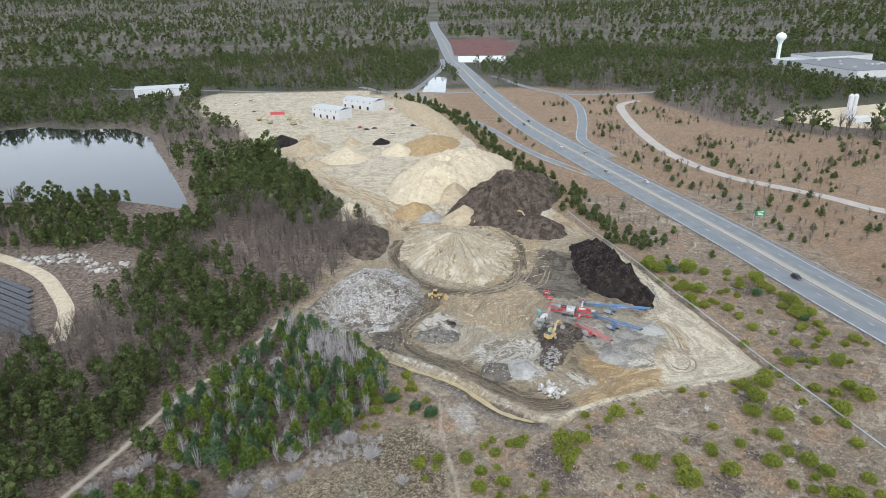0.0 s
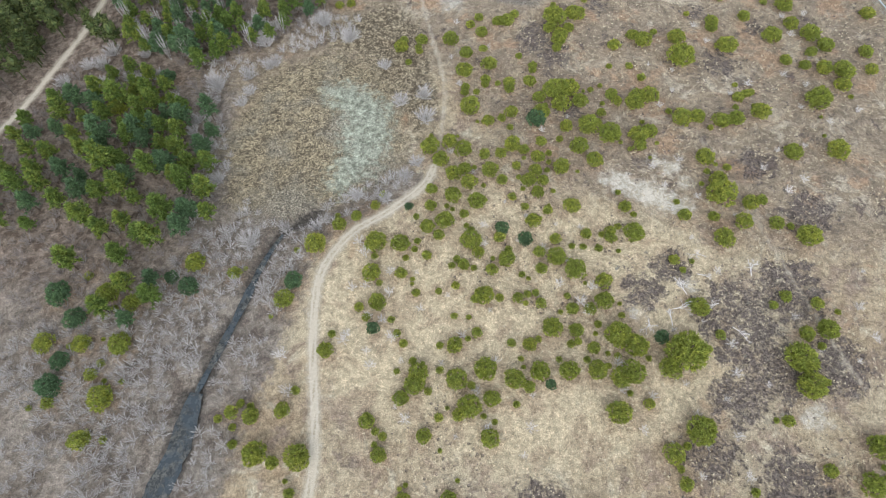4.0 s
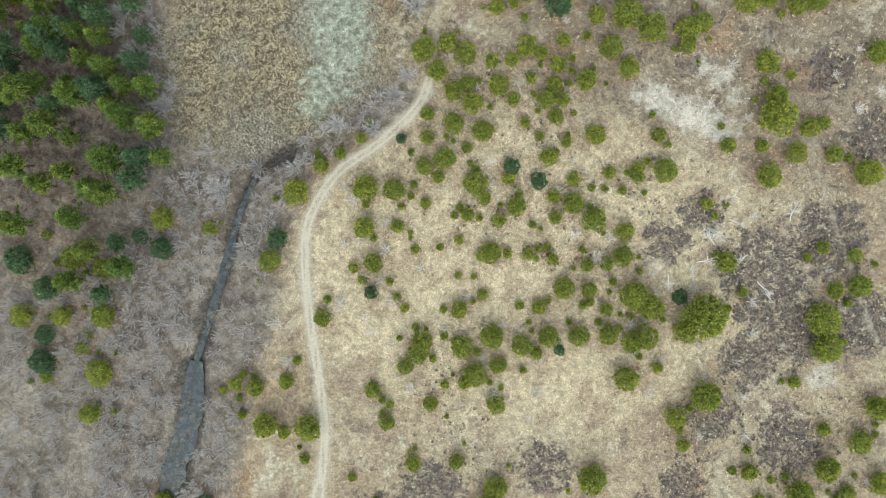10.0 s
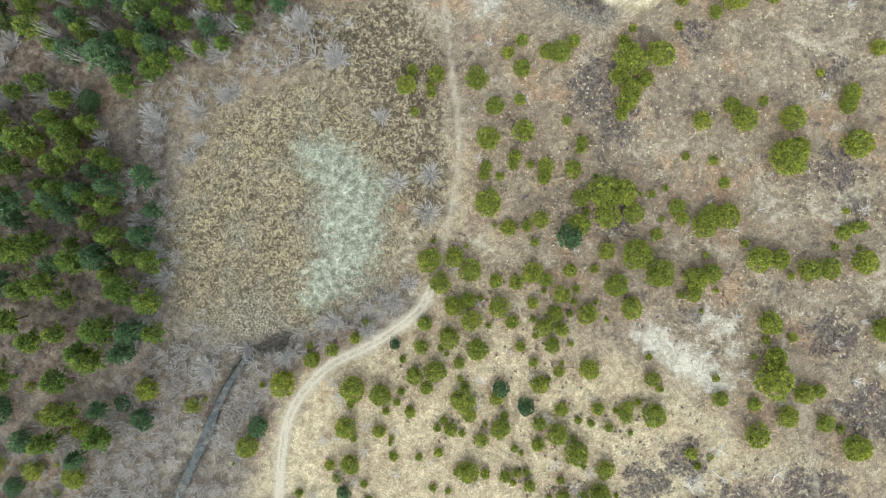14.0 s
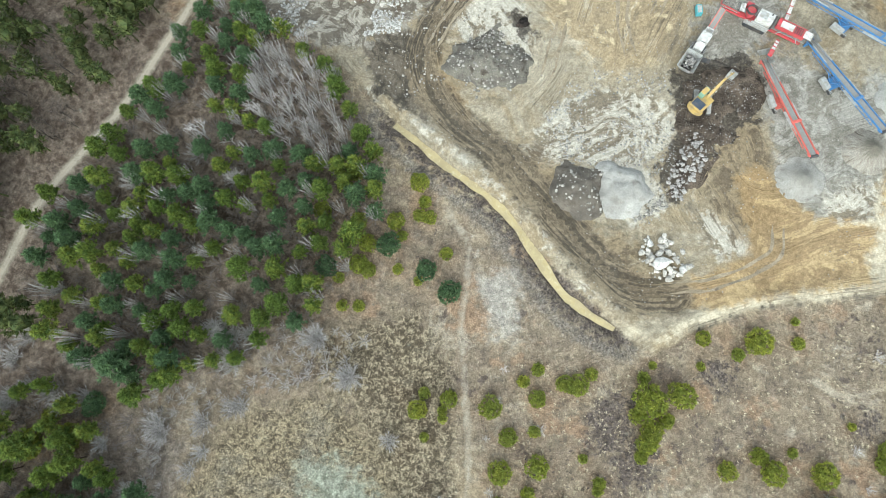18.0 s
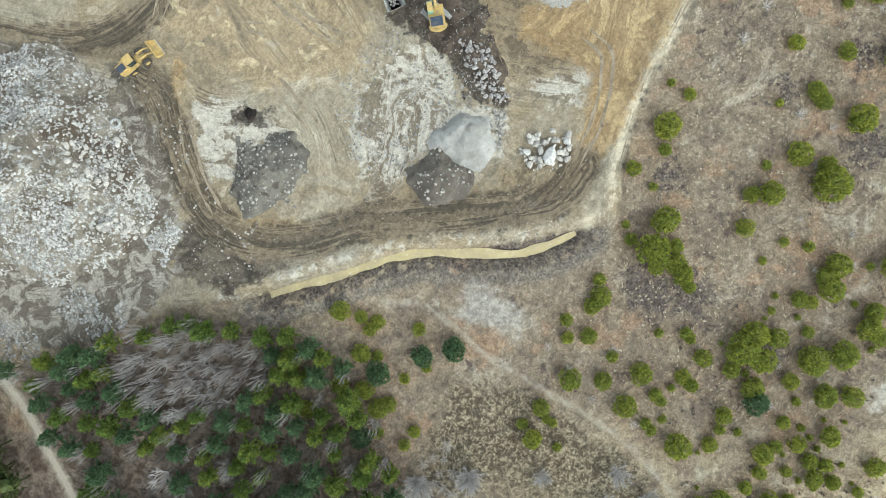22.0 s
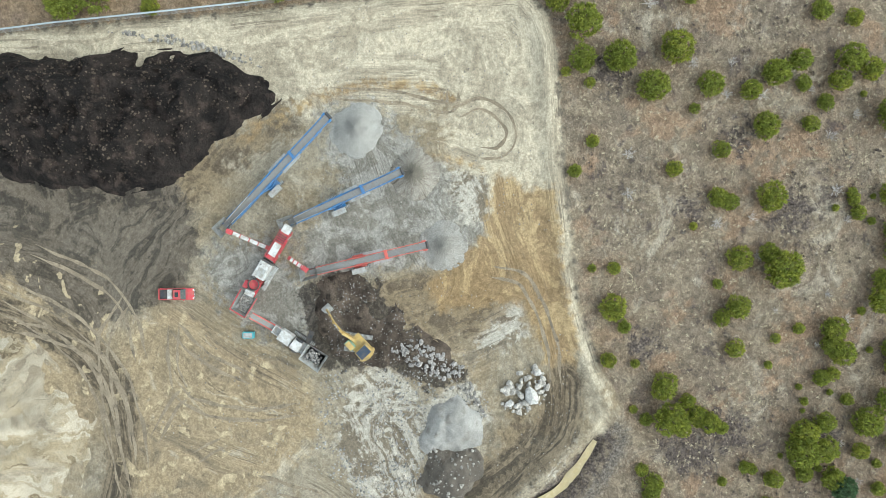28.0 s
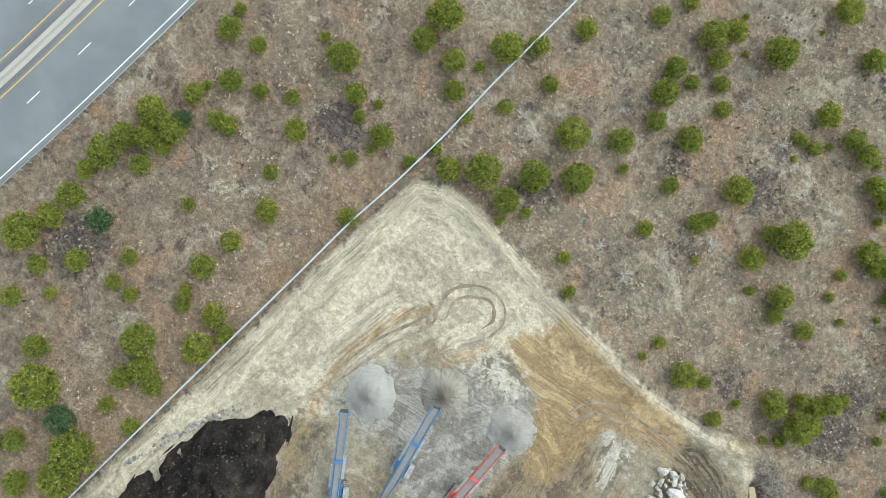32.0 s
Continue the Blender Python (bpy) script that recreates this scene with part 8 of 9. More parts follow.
def wheel(parent, x, y, r, w, mat=M_RUBBER, rim=M_YELLOW):
    s = 1 if y > 0 else -1
    bm = bmesh.new()
    prof = [(r * 0.55, -w / 2), (r * 0.93, -w / 2), (r, -w * 0.36), (r, w * 0.36), (r * 0.93, w / 2), (r * 0.55, w / 2)]
    n = 22
    ring = [[bm.verts.new((x + p * math.cos(2 * math.pi * i / n), y + q, r + p * math.sin(2 * math.pi * i / n))) for p, q in prof] for i in range(n)]
    for i in range(n):
        for j in range(5):
            bm.faces.new((ring[i][j], ring[i][j + 1], ring[(i + 1) % n][j + 1], ring[(i + 1) % n][j]))
    bmesh.ops.recalc_face_normals(bm, faces=bm.faces)
    tyre = part("wheel", bm, mat, parent)
    part("rim", tubed((x, y - s * w * 0.4, r), (x, y + s * w * 0.42, r), r * 0.57, sides=16), rim, tyre)
    return tyre


# articulated wheel loader
lo_m = span_pose((-13.9, 169.2), (-7.2, 168.2), ground_z(-11, 168))
loader = thing("wheel_loader", lo_m, "yellow wheel loader with a wide bucket", "wheel loader")
for s in (1, -1):
    wheel(loader, -1.2, s * 1.15, 0.85, 0.65)
part("rear_frame", boxed((-1.2, 0, 1.3), (3.6, 1.7, 0.9), 0, 0.1), M_YELLOW, loader)
part("engine_hood", boxed((-1.9, 0, 2.05), (2.2, 1.7, 0.75), 0, 0.15), M_YELLOW, loader)
part("hood_top", boxed((-2.2, 0, 2.45), (1.5, 1.25, 0.06), 0, 0.02), M_NAVY, loader, "dark blue hood grille")
for s in (1, -1):
    part("fender", boxed((-1.2, s * 1.12, 1.85), (1.9, 0.6, 0.12), 0, 0.05), M_YELLOW, loader)
cab = part("cab", boxed((-0.15, 0, 2.6), (1.4, 1.45, 1.5), 0, 0.08), M_GLASS, loader, "glazed cab")
part("roof", boxed((-0.15, 0, 3.4), (1.6, 1.6, 0.12), 0, 0.05), M_YELLOW, cab)
front = part("front_frame", boxed((1.5, 0, 1.25), (1.6, 1.2, 0.9), 0, 0.08), M_YELLOW, loader)
for s in (1, -1):
    wheel(loader, 1.75, s * 1.2, 0.85, 0.65)
    bm = bmesh.new()
    tube(bm, (1.3, s * 0.55, 2.0), (2.6, s * 0.55, 1.9), 0.16, 0.15, 6)
    tube(bm, (2.6, s * 0.55, 1.9), (3.7, s * 0.55, 1.0), 0.15, 0.12, 6)
    part("lift_arm", bm, M_YELLOW, loader)
    part("lift_cylinder", tubed((1.2, s * 0.3, 1.1), (2.6, s * 0.45, 1.7), 0.08), M_CHROME, loader)
part("tilt_link", tubed((1.6, 0, 2.1), (3.2, 0, 1.8), 0.1), M_DARK, loader)
bm = bmesh.new()
prof = [(3.6, 1.45), (3.55, 0.55), (3.9, 0.15), (5.0, 0.05), (5.0, 0.13), (4.0, 0.28), (3.75, 0.65), (3.8, 1.45)]
a = [bm.verts.new((p, -1.55, q)) for p, q in prof]
b = [bm.verts.new((p, 1.55, q)) for p, q in prof]
for i in range(8):
    bm.faces.new((a[i], a[(i + 1) % 8], b[(i + 1) % 8], b[i]))
for s in (-1.55, 1.55):
    vs = [bm.verts.new((p, s, q)) for p, q in prof[:4]] + [bm.verts.new((3.85, s, 1.4))]
    bm.faces.new(vs)
bmesh.ops.recalc_face_normals(bm, faces=bm.faces)
bmesh.ops.solidify(bm, geom=[f for f in bm.faces if len(f.verts) == 5], thickness=0.06)
part("bucket", bm, M_YELLOW, loader, "wide worn steel bucket")
part("cutting_edge", boxed((5.02, 0, 0.1), (0.25, 3.2, 0.06)), M_GREY, loader)
part("exhaust", tubed((-1.6, -0.5, 2.4), (-1.6, -0.5, 3.1), 0.07), M_DARK, loader)


def vehicle(x, y, rz, label, body_mat, l=4.6, w=1.8, style="car", name="car", group="vehicles on the motorway", z=None):
    """A road vehicle: body with hood, cabin with panes, lamps, wheels."""
    root = thing(name, pose(x, y, ground_z(x, y) if z is None else z, 0, 0, rz), label, name.replace("_", " "), group)
    h = {"car": 0.95, "suv": 1.1, "pickup": 1.15, "van": 1.2}[style]
    bm = bmesh.new()
    prof = [(-l / 2, 0.45), (-l / 2 + 0.05, h * 0.92), (-l / 2 + 0.3, h), (l / 2 - 0.9, h * 0.98), (l / 2 - 0.12, h * 0.82), (l / 2, 0.5), (l / 2 - 0.1, 0.32), (-l / 2 + 0.1, 0.32)]
    cols = []
    for k, s in ((-1, 0.97), (-0.5, 1), (0.5, 1), (1, 0.97)):
        cols.append([bm.verts.new((p * (0.985 if abs(k) == 1 else 1), k * w / 2, q if abs(k) < 1 else q * 0.985)) for p, q in prof])
    for a, b in zip(cols, cols[1:]):
        for i in range(8):
            bm.faces.new((a[i], a[(i + 1) % 8], b[(i + 1) % 8], b[i]))
    bm.faces.new(cols[0])
    bm.faces.new(cols[-1][::-1])
    bmesh.ops.recalc_face_normals(bm, faces=bm.faces)
    part("body", bm, body_mat, root)
    c0, c1, top = {"car": (-1.55, 1.05, 1.45), "suv": (-2.0, 1.1, 1.75), "pickup": (-0.55, 1.45, 1.85), "van": (-2.1, 1.5, 2.1)}[style]
    bm = bmesh.new()
    lo = [bm.verts.new(v) for v in ((c0, -w * 0.46, h * 0.95), (c1 + 0.25, -w * 0.46, h * 0.95), (c1 + 0.25, w * 0.46, h * 0.95), (c0, w * 0.46, h * 0.95))]
    hi = [bm.verts.new(v) for v in ((c0 + 0.35, -w * 0.38, top), (c1 - 0.45, -w * 0.38, top), (c1 - 0.45, w * 0.38, top), (c0 + 0.35, w * 0.38, top))]
    for i in range(4):
        bm.faces.new((lo[i], lo[(i + 1) % 4], hi[(i + 1) % 4], hi[i]))
    bm.faces.new(hi)
    bmesh.ops.recalc_face_normals(bm, faces=bm.faces)
    cabin = part("cabin", bm, M_GLASS, root, "dark glazed cabin")
    part("roof", boxed(((c0 + c1 - 0.1) / 2, 0, top + 0.02), (c1 - c0 - 0.7, w * 0.78, 0.07), 0, 0.03), body_mat, cabin)
    for s in (1, -1):
        for fx in (l / 2 - 0.95, -l / 2 + 0.95):
            wheel(root, fx, s * (w / 2 - 0.1), 0.36 if style != "pickup" else 0.41, 0.24, rim=M_CHROME)
        part("headlight", boxed((l / 2 - 0.1, s * w * 0.36, h * 0.7), (0.14, 0.34, 0.16), 0, 0.02), M_LAMP, root)
        part("tail_light", boxed((-l / 2 + 0.02, s * w * 0.42, h * 0.75), (0.08, 0.2, 0.22), 0, 0.02), M_TAIL, root)
        part("mirror", boxed((c1 - 0.1, s * (w / 2 + 0.08), h * 1.02), (0.16, 0.2, 0.14), 0, 0.03), body_mat, root)
    part("bumper", boxed((l / 2 + 0.02, 0, 0.5), (0.14, w * 0.9, 0.18), 0, 0.04), M_CHROME, root)
    return root


truck = vehicle(31.0, 168.8, -79.6, "red pickup truck with a white toolbox in its bed", M_RED, 5.9, 2.0, "pickup", "pickup_truck", "vehicles in the pit")
part("bed_floor", boxed((-1.95, 0, 1.17), (1.7, 1.6, 0.05)), M_DARK, truck)
part("toolbox", boxed((-0.95, 0, 1.36), (0.75, 1.7, 0.4), 0, 0.04), M_WHITE, truck, "white toolbox behind the cab")
for s in (1, -1):
    part("bed_side", boxed((-1.9, s * 0.92, 1.32), (2.0, 0.14, 0.36), 0, 0.04), M_RED, truck)
part("tailgate", boxed((-2.9, 0, 1.3), (0.1, 1.7, 0.36), 0, 0.03), M_RED, truck)
part("sunroof", boxed((0.4, 0, 1.92), (0.6, 0.8, 0.02)), M_GLASS, truck)
gen = thing("generator", pose(26.2, 155.3, ground_z(26.2, 155.3), 0, 0, 100), "small teal generator on skids", "generator")
part("housing", boxed((0, 0, 0.75), (1.9, 1.1, 1.1), 0, 0.08), M_TEAL, gen)
part("lid", boxed((0, 0, 1.33), (1.5, 0.8, 0.06), 0, 0.02), M_GREY, gen)
for s in (1, -1):
    part("skid", boxed((0, s * 0.45, 0.1), (2.2, 0.12, 0.2)), M_DARK, gen)
bm = bmesh.new()
R, r0 = 0.72, 0.27
ring = [[bm.verts.new(((R + r0 * math.cos(u)) * math.cos(t), (R + r0 * math.cos(u)) * math.sin(t), 0.28 + r0 * 0.95 * math.sin(u))) for u in np.linspace(0, 2 * math.pi, 10, endpoint=False)] for t in np.linspace(0, 2 * math.pi, 28, endpoint=False)]
for i in range(28):
    for j in range(10):
        bm.faces.new((ring[i][j], ring[(i + 1) % 28][j], ring[(i + 1) % 28][(j + 1) % 10], ring[i][(j + 1) % 10]))
for f in bm.faces:
    f.smooth = True
tz = float(heap_z(rubble, -24.2, 164.7)[0])
tagged(part("old_tyre", bm, M_GREY, None, "", pose(-24.2, 164.7, max(ground_z(-24.2, 164.7), tz), 3, 4, 0)), "large dusty grey tyre lying on rubble", "tyre")

# chain-link fence along the verge
M_PALE_RAIL = paint("pale_blue_grey_sleeve", (0.4, 0.48, 0.53), 0.5, dirt=0.2)
fence = thing("wire_fence", Matrix(), "galvanised wire fence on thin posts", "fence")
for x, y, a, s in along(FENCE, 3.0):
    part("post", tubed((x, y, ground_z(x, y) - 0.3), (x, y, ground_z(x, y) + 1.9), 0.045, sides=6), M_STEEL, fence)
for z in (1.85, 1.45, 1.05, 0.65, 0.3):
    bm = bmesh.new()
    q = [(x, y, ground_z(x, y) + z) for x, y, _, _ in along(FENCE, 3.0)]
    for a, b in zip(q, q[1:]):
        tube(bm, a, b, 0.15 if z > 1.8 else 0.02, sides=6)
    part("top_rail" if z > 1.8 else "wire", bm, M_PALE_RAIL if z > 1.8 else M_STEEL, fence)

# vehicles on the motorway and in the yard
M_CAR = {k: paint(f"{k}_car_paint", c, 0.25, dirt=0.1) for k, c in (("black", (0.02, 0.02, 0.025)), ("white", (0.7, 0.7, 0.7)), ("silver", (0.4, 0.41, 0.42)), ("blue", (0.06, 0.1, 0.2)), ("red", (0.4, 0.03, 0.03)))}
at = {round(s): (x, y, a) for x, y, a, s in along(GUARD, 1.0)}
for s, lane, way, colour, style in ((178, 9.5, 1, "black", "suv"), (318, 22, -1, "white", "car"), (345, 9.5, 1, "silver", "suv"), (395, 18, -1, "silver", "car"), (420, 9.5, 1, "white", "car"), (505, 9.6, 1, "blue", "suv"), (520, 18, -1, "black", "car"), (590, 22, -1, "white", "car"), (690, 9.5, 1, "black", "suv"), (715, 5.5, 1, "silver", "car"), (830, 18, -1, "white", "car"), (930, 9.5, 1, "red", "car")):
    x, y, a = at[s]
    v = Matrix.Translation((x, y, 0)) @ pose(0, 0, 0, 0, 0, a) @ Vector((0, -lane, 0))
    vehicle(v.x, v.y, a if way < 0 else a + 180, f"{colour} {'estate car' if style == 'suv' else 'saloon car'} on the motorway", M_CAR[colour], 4.7, 1.85, style, "car", "vehicles on the motorway", 0.0)
for x, y, a, colour, style in ((-99, 500, 20, "red", "suv"), (-92, 492, 15, "black", "suv"), (-86, 497, 10, "black", "car"), (-66, 470, 60, "white", "van"), (-94, 468, 0, "silver", "car"), (-52, 505, 30, "black", "suv"), (-150, 395, 40, "red", "suv"), (-225, 590, 10, "black", "car"), (-82, 590, 70, "red", "car"), (-262, 640, 15, "white", "van"), (-250, 655, 25, "silver", "van")):
    vehicle(x, y, a, f"{colour} {'van' if style == 'van' else 'car'} parked in the sandy yard", M_CAR[colour], 5.0, 1.9, style, "parked_car", "vehicles in the yard")
for x, y, a in ((-205, 545, 20), (-190, 530, 200), (-176, 545, 90), (-165, 520, 40)):
    excavator((x, y, ground_z(x, y)), (x + math.cos(radians(a)), y + math.sin(radians(a))), "yellow excavator parked in the far yard", 10)
box_m = thing("shipping_container", pose(-196, 575, ground_z(-196, 575), 0, 0, 8), "dark red shipping container in the far yard", "container")
part("shell", boxed((0, 0, 1.35), (14, 2.5, 2.7), 0, 0.05), M_RED, box_m)
bm = bmesh.new()
for i in range(26):
    for s in (1, -1):
        box(bm, (-6.6 + i * 0.53, s * 1.27, 1.35), (0.26, 0.06, 2.4))
part("side_ribs", bm, M_RED, box_m)

# ---- far woods, joined ----
def lod_pine(seed, tufts, blades, width, core=0, spread=0.25, size=0.13):
    """A simple conifer of unit height: boughs of needle blades round a solid heart."""
    r = np.random.RandomState(seed)
    t = Tris()
    t.add(*stick((0, 0, 0), (0, 0, 0.7), 0.018, 0.008))
    for k in range(core):
        z = 0.4 + 0.45 * k / max(1, core - 1)
        lump(t, (r.normal(0, 0.02), r.normal(0, 0.02), z), spread * 0.62 * min(1.0, (1.12 - z) * 1.9), r, 0.9, 1)
    for i in range(tufts):
        z = 0.3 + 0.66 * ((i + r.rand()) / tufts)
        reach = spread * min(1.0, (1.08 - z) * 2.0) * r.uniform(0.6, 1.0)
        a = r.uniform(0, 6.28) + i * 2.4
        spray(t, (math.cos(a) * reach * 0.7, math.sin(a) * reach * 0.7, z), (math.cos(a), math.sin(a), 0.5), size, r, blades, width)
    spray(t, (0, 0, 0.9), (0, 0, 1), 0.12, r, blades, width)
    return t.mesh("lod_pine", M_FAR_PINE)


def lod_bare(seed, limbs, twigs, thick):
    """A simple leafless tree of unit height: limbs that fan out and fine twigs along them."""
    r = np.random.RandomState(seed)
    t = Tris()
    t.add(*stick((0, 0, 0), (0, 0, 0.45), 0.02, 0.013))
    for i in range(limbs):
        a, s = i * 2.4 + r.uniform(-0.4, 0.4), math.sqrt((i + 0.5) / limbs)
        p = np.array([0, 0, r.uniform(0.2, 0.45)])
        tip = np.array([math.cos(a) * 0.26 * s, math.sin(a) * 0.26 * s, 0.95 - 0.3 * s * s + r.normal(0, 0.04)])
        t.add(*stick(p, tip, thick, 0))
        for _ in range(twigs):
            q = p + (tip - p) * r.uniform(0.4, 1.0)
            d = (tip - p) * 0.3 + r.normal(0, 0.05, 3)
            side = np.cross(d, r.normal(0, 1, 3))
            side *= thick * 0.6 / (np.linalg.norm(side) + 1e-9)
            t.add([q - side, q + side, q + d], [(0, 1, 2)])
    return t.mesh("lod_bare", M_FAR_BARE)


rf = np.random.RandomState(77)
CLEAR = [  # open places in the woods
    [(-30, 124), (-4, 112), (-4, 38), (-30, 20), (-66, 60), (-50, 76), (-34, 84)],
    [(-158, 282), (-150, 258), (-180, 252), (-205, 286)],
    [(-235, 205), (-180, 222), (-150, 205), (-155, 150), (-175, 140), (-225, 150)],
    [(-60, 690), (-24, 690), (-30, 860), (-56, 860)], [(-45, 960), (60, 960), (100, 1300), (70, 1490), (-60, 1490)],
    [(430, 650), (560, 700), (560, 930), (440, 920), (410, 860)], [(250, 520), (290, 560), (420, 600), (500, 520), (420, 430), (300, 450)],
    [(-430, 660), (-345, 680), (-380, 790), (-450, 740)], [(-1500, 1700), (-900, 1750), (-950, 1850), (-1500, 1820)],
]


def in_wood(x, y, margin=4.0):
    """Where far trees may stand."""
    ok = np.ones(np.shape(x), bool)
    for q in (PIT, POND, VERGE, OPEN_SOUTH, PINE_WOOD, WEST_WOOD, MARSH, CREEK_SIDE, SOUTH_WEST, *CLEAR):
        ok &= poly_dist(x, y, q) < -margin
    g, _, s = line_dist(x, y, GUARD)
    ok &= ((s > 0) & (g > 9)) | ((s < 0) & (g > 36))
    for line, w in ((CROSS_EAST, 8), (CROSS_WEST, 8), (RAMP_FAR, 8), (SHED_ROAD, 7), (GRAVEL_EAST, 7), (WOOD_ROAD, 3.5), (SIDE_PATH, 3)):
        ok &= line_dist(x, y, line)[0] > w
    return ok


def sector(r0, r1, gap, seed, half=0.86):
    """Even random places in a ring, wide towards the north."""
    r = np.random.RandomState(seed)
    n = int(0.5 * 2 * half * (r1**2 - r0**2) / gap**2)
    a, d = r.uniform(-half, half, n), np.sqrt(r.uniform(r0**2, r1**2, n))
    x, y = d * np.sin(a), -50 + d * np.cos(a)
    ok = in_wood(x, y)
    return x[ok], y[ok]


def lean_to_hardwood(x, y):
    """How far a place favours leafless trees (above 0) or pines (below 0)."""
    b = np.zeros(np.shape(x))
    for cx, cy, r, k in ((-80, 228, 34, 0.5), (-70, 195, 22, 0.45), (-148, 142, 26, 0.4), (-86, 112, 12, 0.3), (-128, 184, 30, -0.35), (-122, 84, 34, -0.35), (-160, 350, 60, -0.4), (-110, 290, 26, -0.3), (-190, 265, 40, -0.3), (-96, 150, 16, -0.3)):
        b += k * np.exp(-((x - cx) ** 2 + (y - cy) ** 2) / r**2)
    return b


def wood(name, x, y, pine, bare, hp, hb, share_size, label):
    s = lattice(x, y, share_size, 31) * 0.65 + lattice(x, y, share_size * 0.3, 32) * 0.35 + rf.normal(0, 0.15, len(x)) - lean_to_hardwood(x, y)
    is_pine = s > (0.53 if name == "near_wood" else 0.47)
    for key, kind, sel, h in (("pines", pine, is_pine, hp), ("hardwoods", bare, ~is_pine, hb)):
        if sel.sum():
            z = ground_zs(x[sel], y[sel])
            k = sel.sum()
            tall = h * (1 + 0.45 * np.clip((y[sel] - 190) / 90, 0, 1) * (y[sel] < 460) * (x[sel] > -155))
            joined(f"{name}_{key}", kind, np.stack([x[sel], y[sel], z - 0.3, tall * rf.uniform(0.6, 1.2, k), rf.uniform(0, 6.28, k), rf.normal(0, 0.03, k)], 1), M_FAR_PINE if key == "pines" else M_FAR_BARE, f"{label} of {'dark green pines' if key == 'pines' else 'leafless grey hardwoods'}", "wood")


x, y = np.concatenate([sector(40, 230, 3.7, 1), sector(230, 420, 4.5, 11)], 1)
wood("near_wood", x, y, lod_pine(1, 46, 7, 0.2, 3, 0.26, 0.1), lod_bare(2, 15, 9, 0.006), 10, 9, 40, "thick wood")
x, y = sector(420, 1300, 8.6, 2)
wood("middle_wood", x, y, lod_pine(3, 14, 4, 0.4, 2, 0.26, 0.14), lod_bare(4, 9, 4, 0.016), 15, 12, 90, "wide wood")
x, y = sector(1300, 4950, 29, 3)
wood("far_wood", x, y, lod_pine(5, 5, 4, 1.0, 1, 0.3, 0.2), lod_bare(6, 5, 2, 0.08), 20, 14, 260, "far wood")
# pines along the slip road and the fence line, brush on the verge
VERGE_PINES = [(-78, 660), (-60, 640), (-40, 600), (-25, 560), (-8, 520), (5, 480), (12, 440), (22, 400), (35, 360), (45, 330), (55, 300), (62, 270), (70, 245), (76, 225), (84, 212)]
pts = [(a + rf.normal(0, 5), b + rf.normal(0, 5)) for a, b, _, _ in along(smooth(VERGE_PINES), 1.9)]
joined("verge_pines", lod_pine(7, 46, 7, 0.2, 3, 0.42, 0.13), [(a, b, ground_z(a, b) - 0.8, rf.uniform(3.2, 7.5), rf.uniform(0, 6.28), 0) for a, b in pts], M_FAR_PINE, "row of low green pines beside the slip road", "pines")
vx, vy = rf.uniform(20, 330, 3000), rf.uniform(160, 640, 3000)
ok = (poly_dist(vx, vy, VERGE) > 3) & (poly_dist(vx, vy, PIT) < -6)
ge, _, gs = line_dist(vx, vy, GUARD)
ok &= ((gs > 0) & (ge > 6)) | ((gs < 0) & (ge > 34))
for q, w in ((RAMP_WEST, 7), (RAMP_EAST, 8), (GRAVEL_EAST, 7), (CROSS_EAST, 8)):
    ok &= line_dist(vx, vy, q)[0] > w
ok &= lattice(vx, vy, 30, 71) > 0.5
vx, vy = vx[ok], vy[ok]
k = len(vx)
first = rf.rand(k) < 0.32
joined("verge_bushes", lod_pine(8, 40, 6, 0.22, 3, 0.42, 0.13), [(a, b, ground_z(a, b) - 0.7, rf.uniform(2.5, 6), rf.uniform(0, 6.28), 0) for a, b in zip(vx[first], vy[first])], M_FAR_PINE, "scattered low pines on the motorway verge", "pines")
joined("verge_brush", lod_bare(9, 12, 6, 0.01), [(a, b, ground_z(a, b) - 0.2, rf.uniform(3, 7), rf.uniform(0, 6.28), 0) for a, b in zip(vx[~first], vy[~first])], M_FAR_BARE, "leafless brush on the motorway verge", "brush")

# ---- storage ponds and bog ----
sheet("storage_pond", [(-58, 700), (-30, 692), (-33, 820), (-50, 835), (-58, 770)], 0.25, M_POND, "bright water of a small storage pond", "pond")
sheet("flooded_bog", [(-20, 1000), (60, 985), (58, 1090), (-24, 1100)], 0.3, M_POND, "flooded cranberry bog that mirrors the sky", "pond")
M_BOG = earth_mat("red_brown_bog", (0.13, 0.065, 0.06), (0.17, 0.09, 0.08), (0.1, 0.055, 0.05), 0.5, 0.1, 0.05)
sheet("cranberry_bog", [(-30, 1110), (60, 1105), (95, 1290), (62, 1480), (-52, 1480)], 0.25, M_BOG, "flat red-brown cranberry bog", "bog")

# ---- buildings ----
def panel_mat(name, c, ridge=1.2):
    n = Nodes(name, 0.5, 0.0)
    g = n.span(n.noise(0.6, 5), 0.3, 0.7, 0.9, 1.05)
    return n.done(n.mix(1.0, c, n.vec(g, g, g), "MULTIPLY"))


M_WHITE_WALL = panel_mat("white_metal_wall", (0.5, 0.51, 0.52))
M_PALE_ROOF = panel_mat("pale_metal_roof", (0.42, 0.45, 0.46))
M_GREY_ROOF = panel_mat("dark_flat_roof", (0.12, 0.125, 0.13))
M_DARK_GLASS = paint("dark_window_glass", (0.03, 0.035, 0.04), 0.12, dirt=0.1)
M_DOOR = paint("grey_roller_door", (0.5, 0.51, 0.52), 0.5)


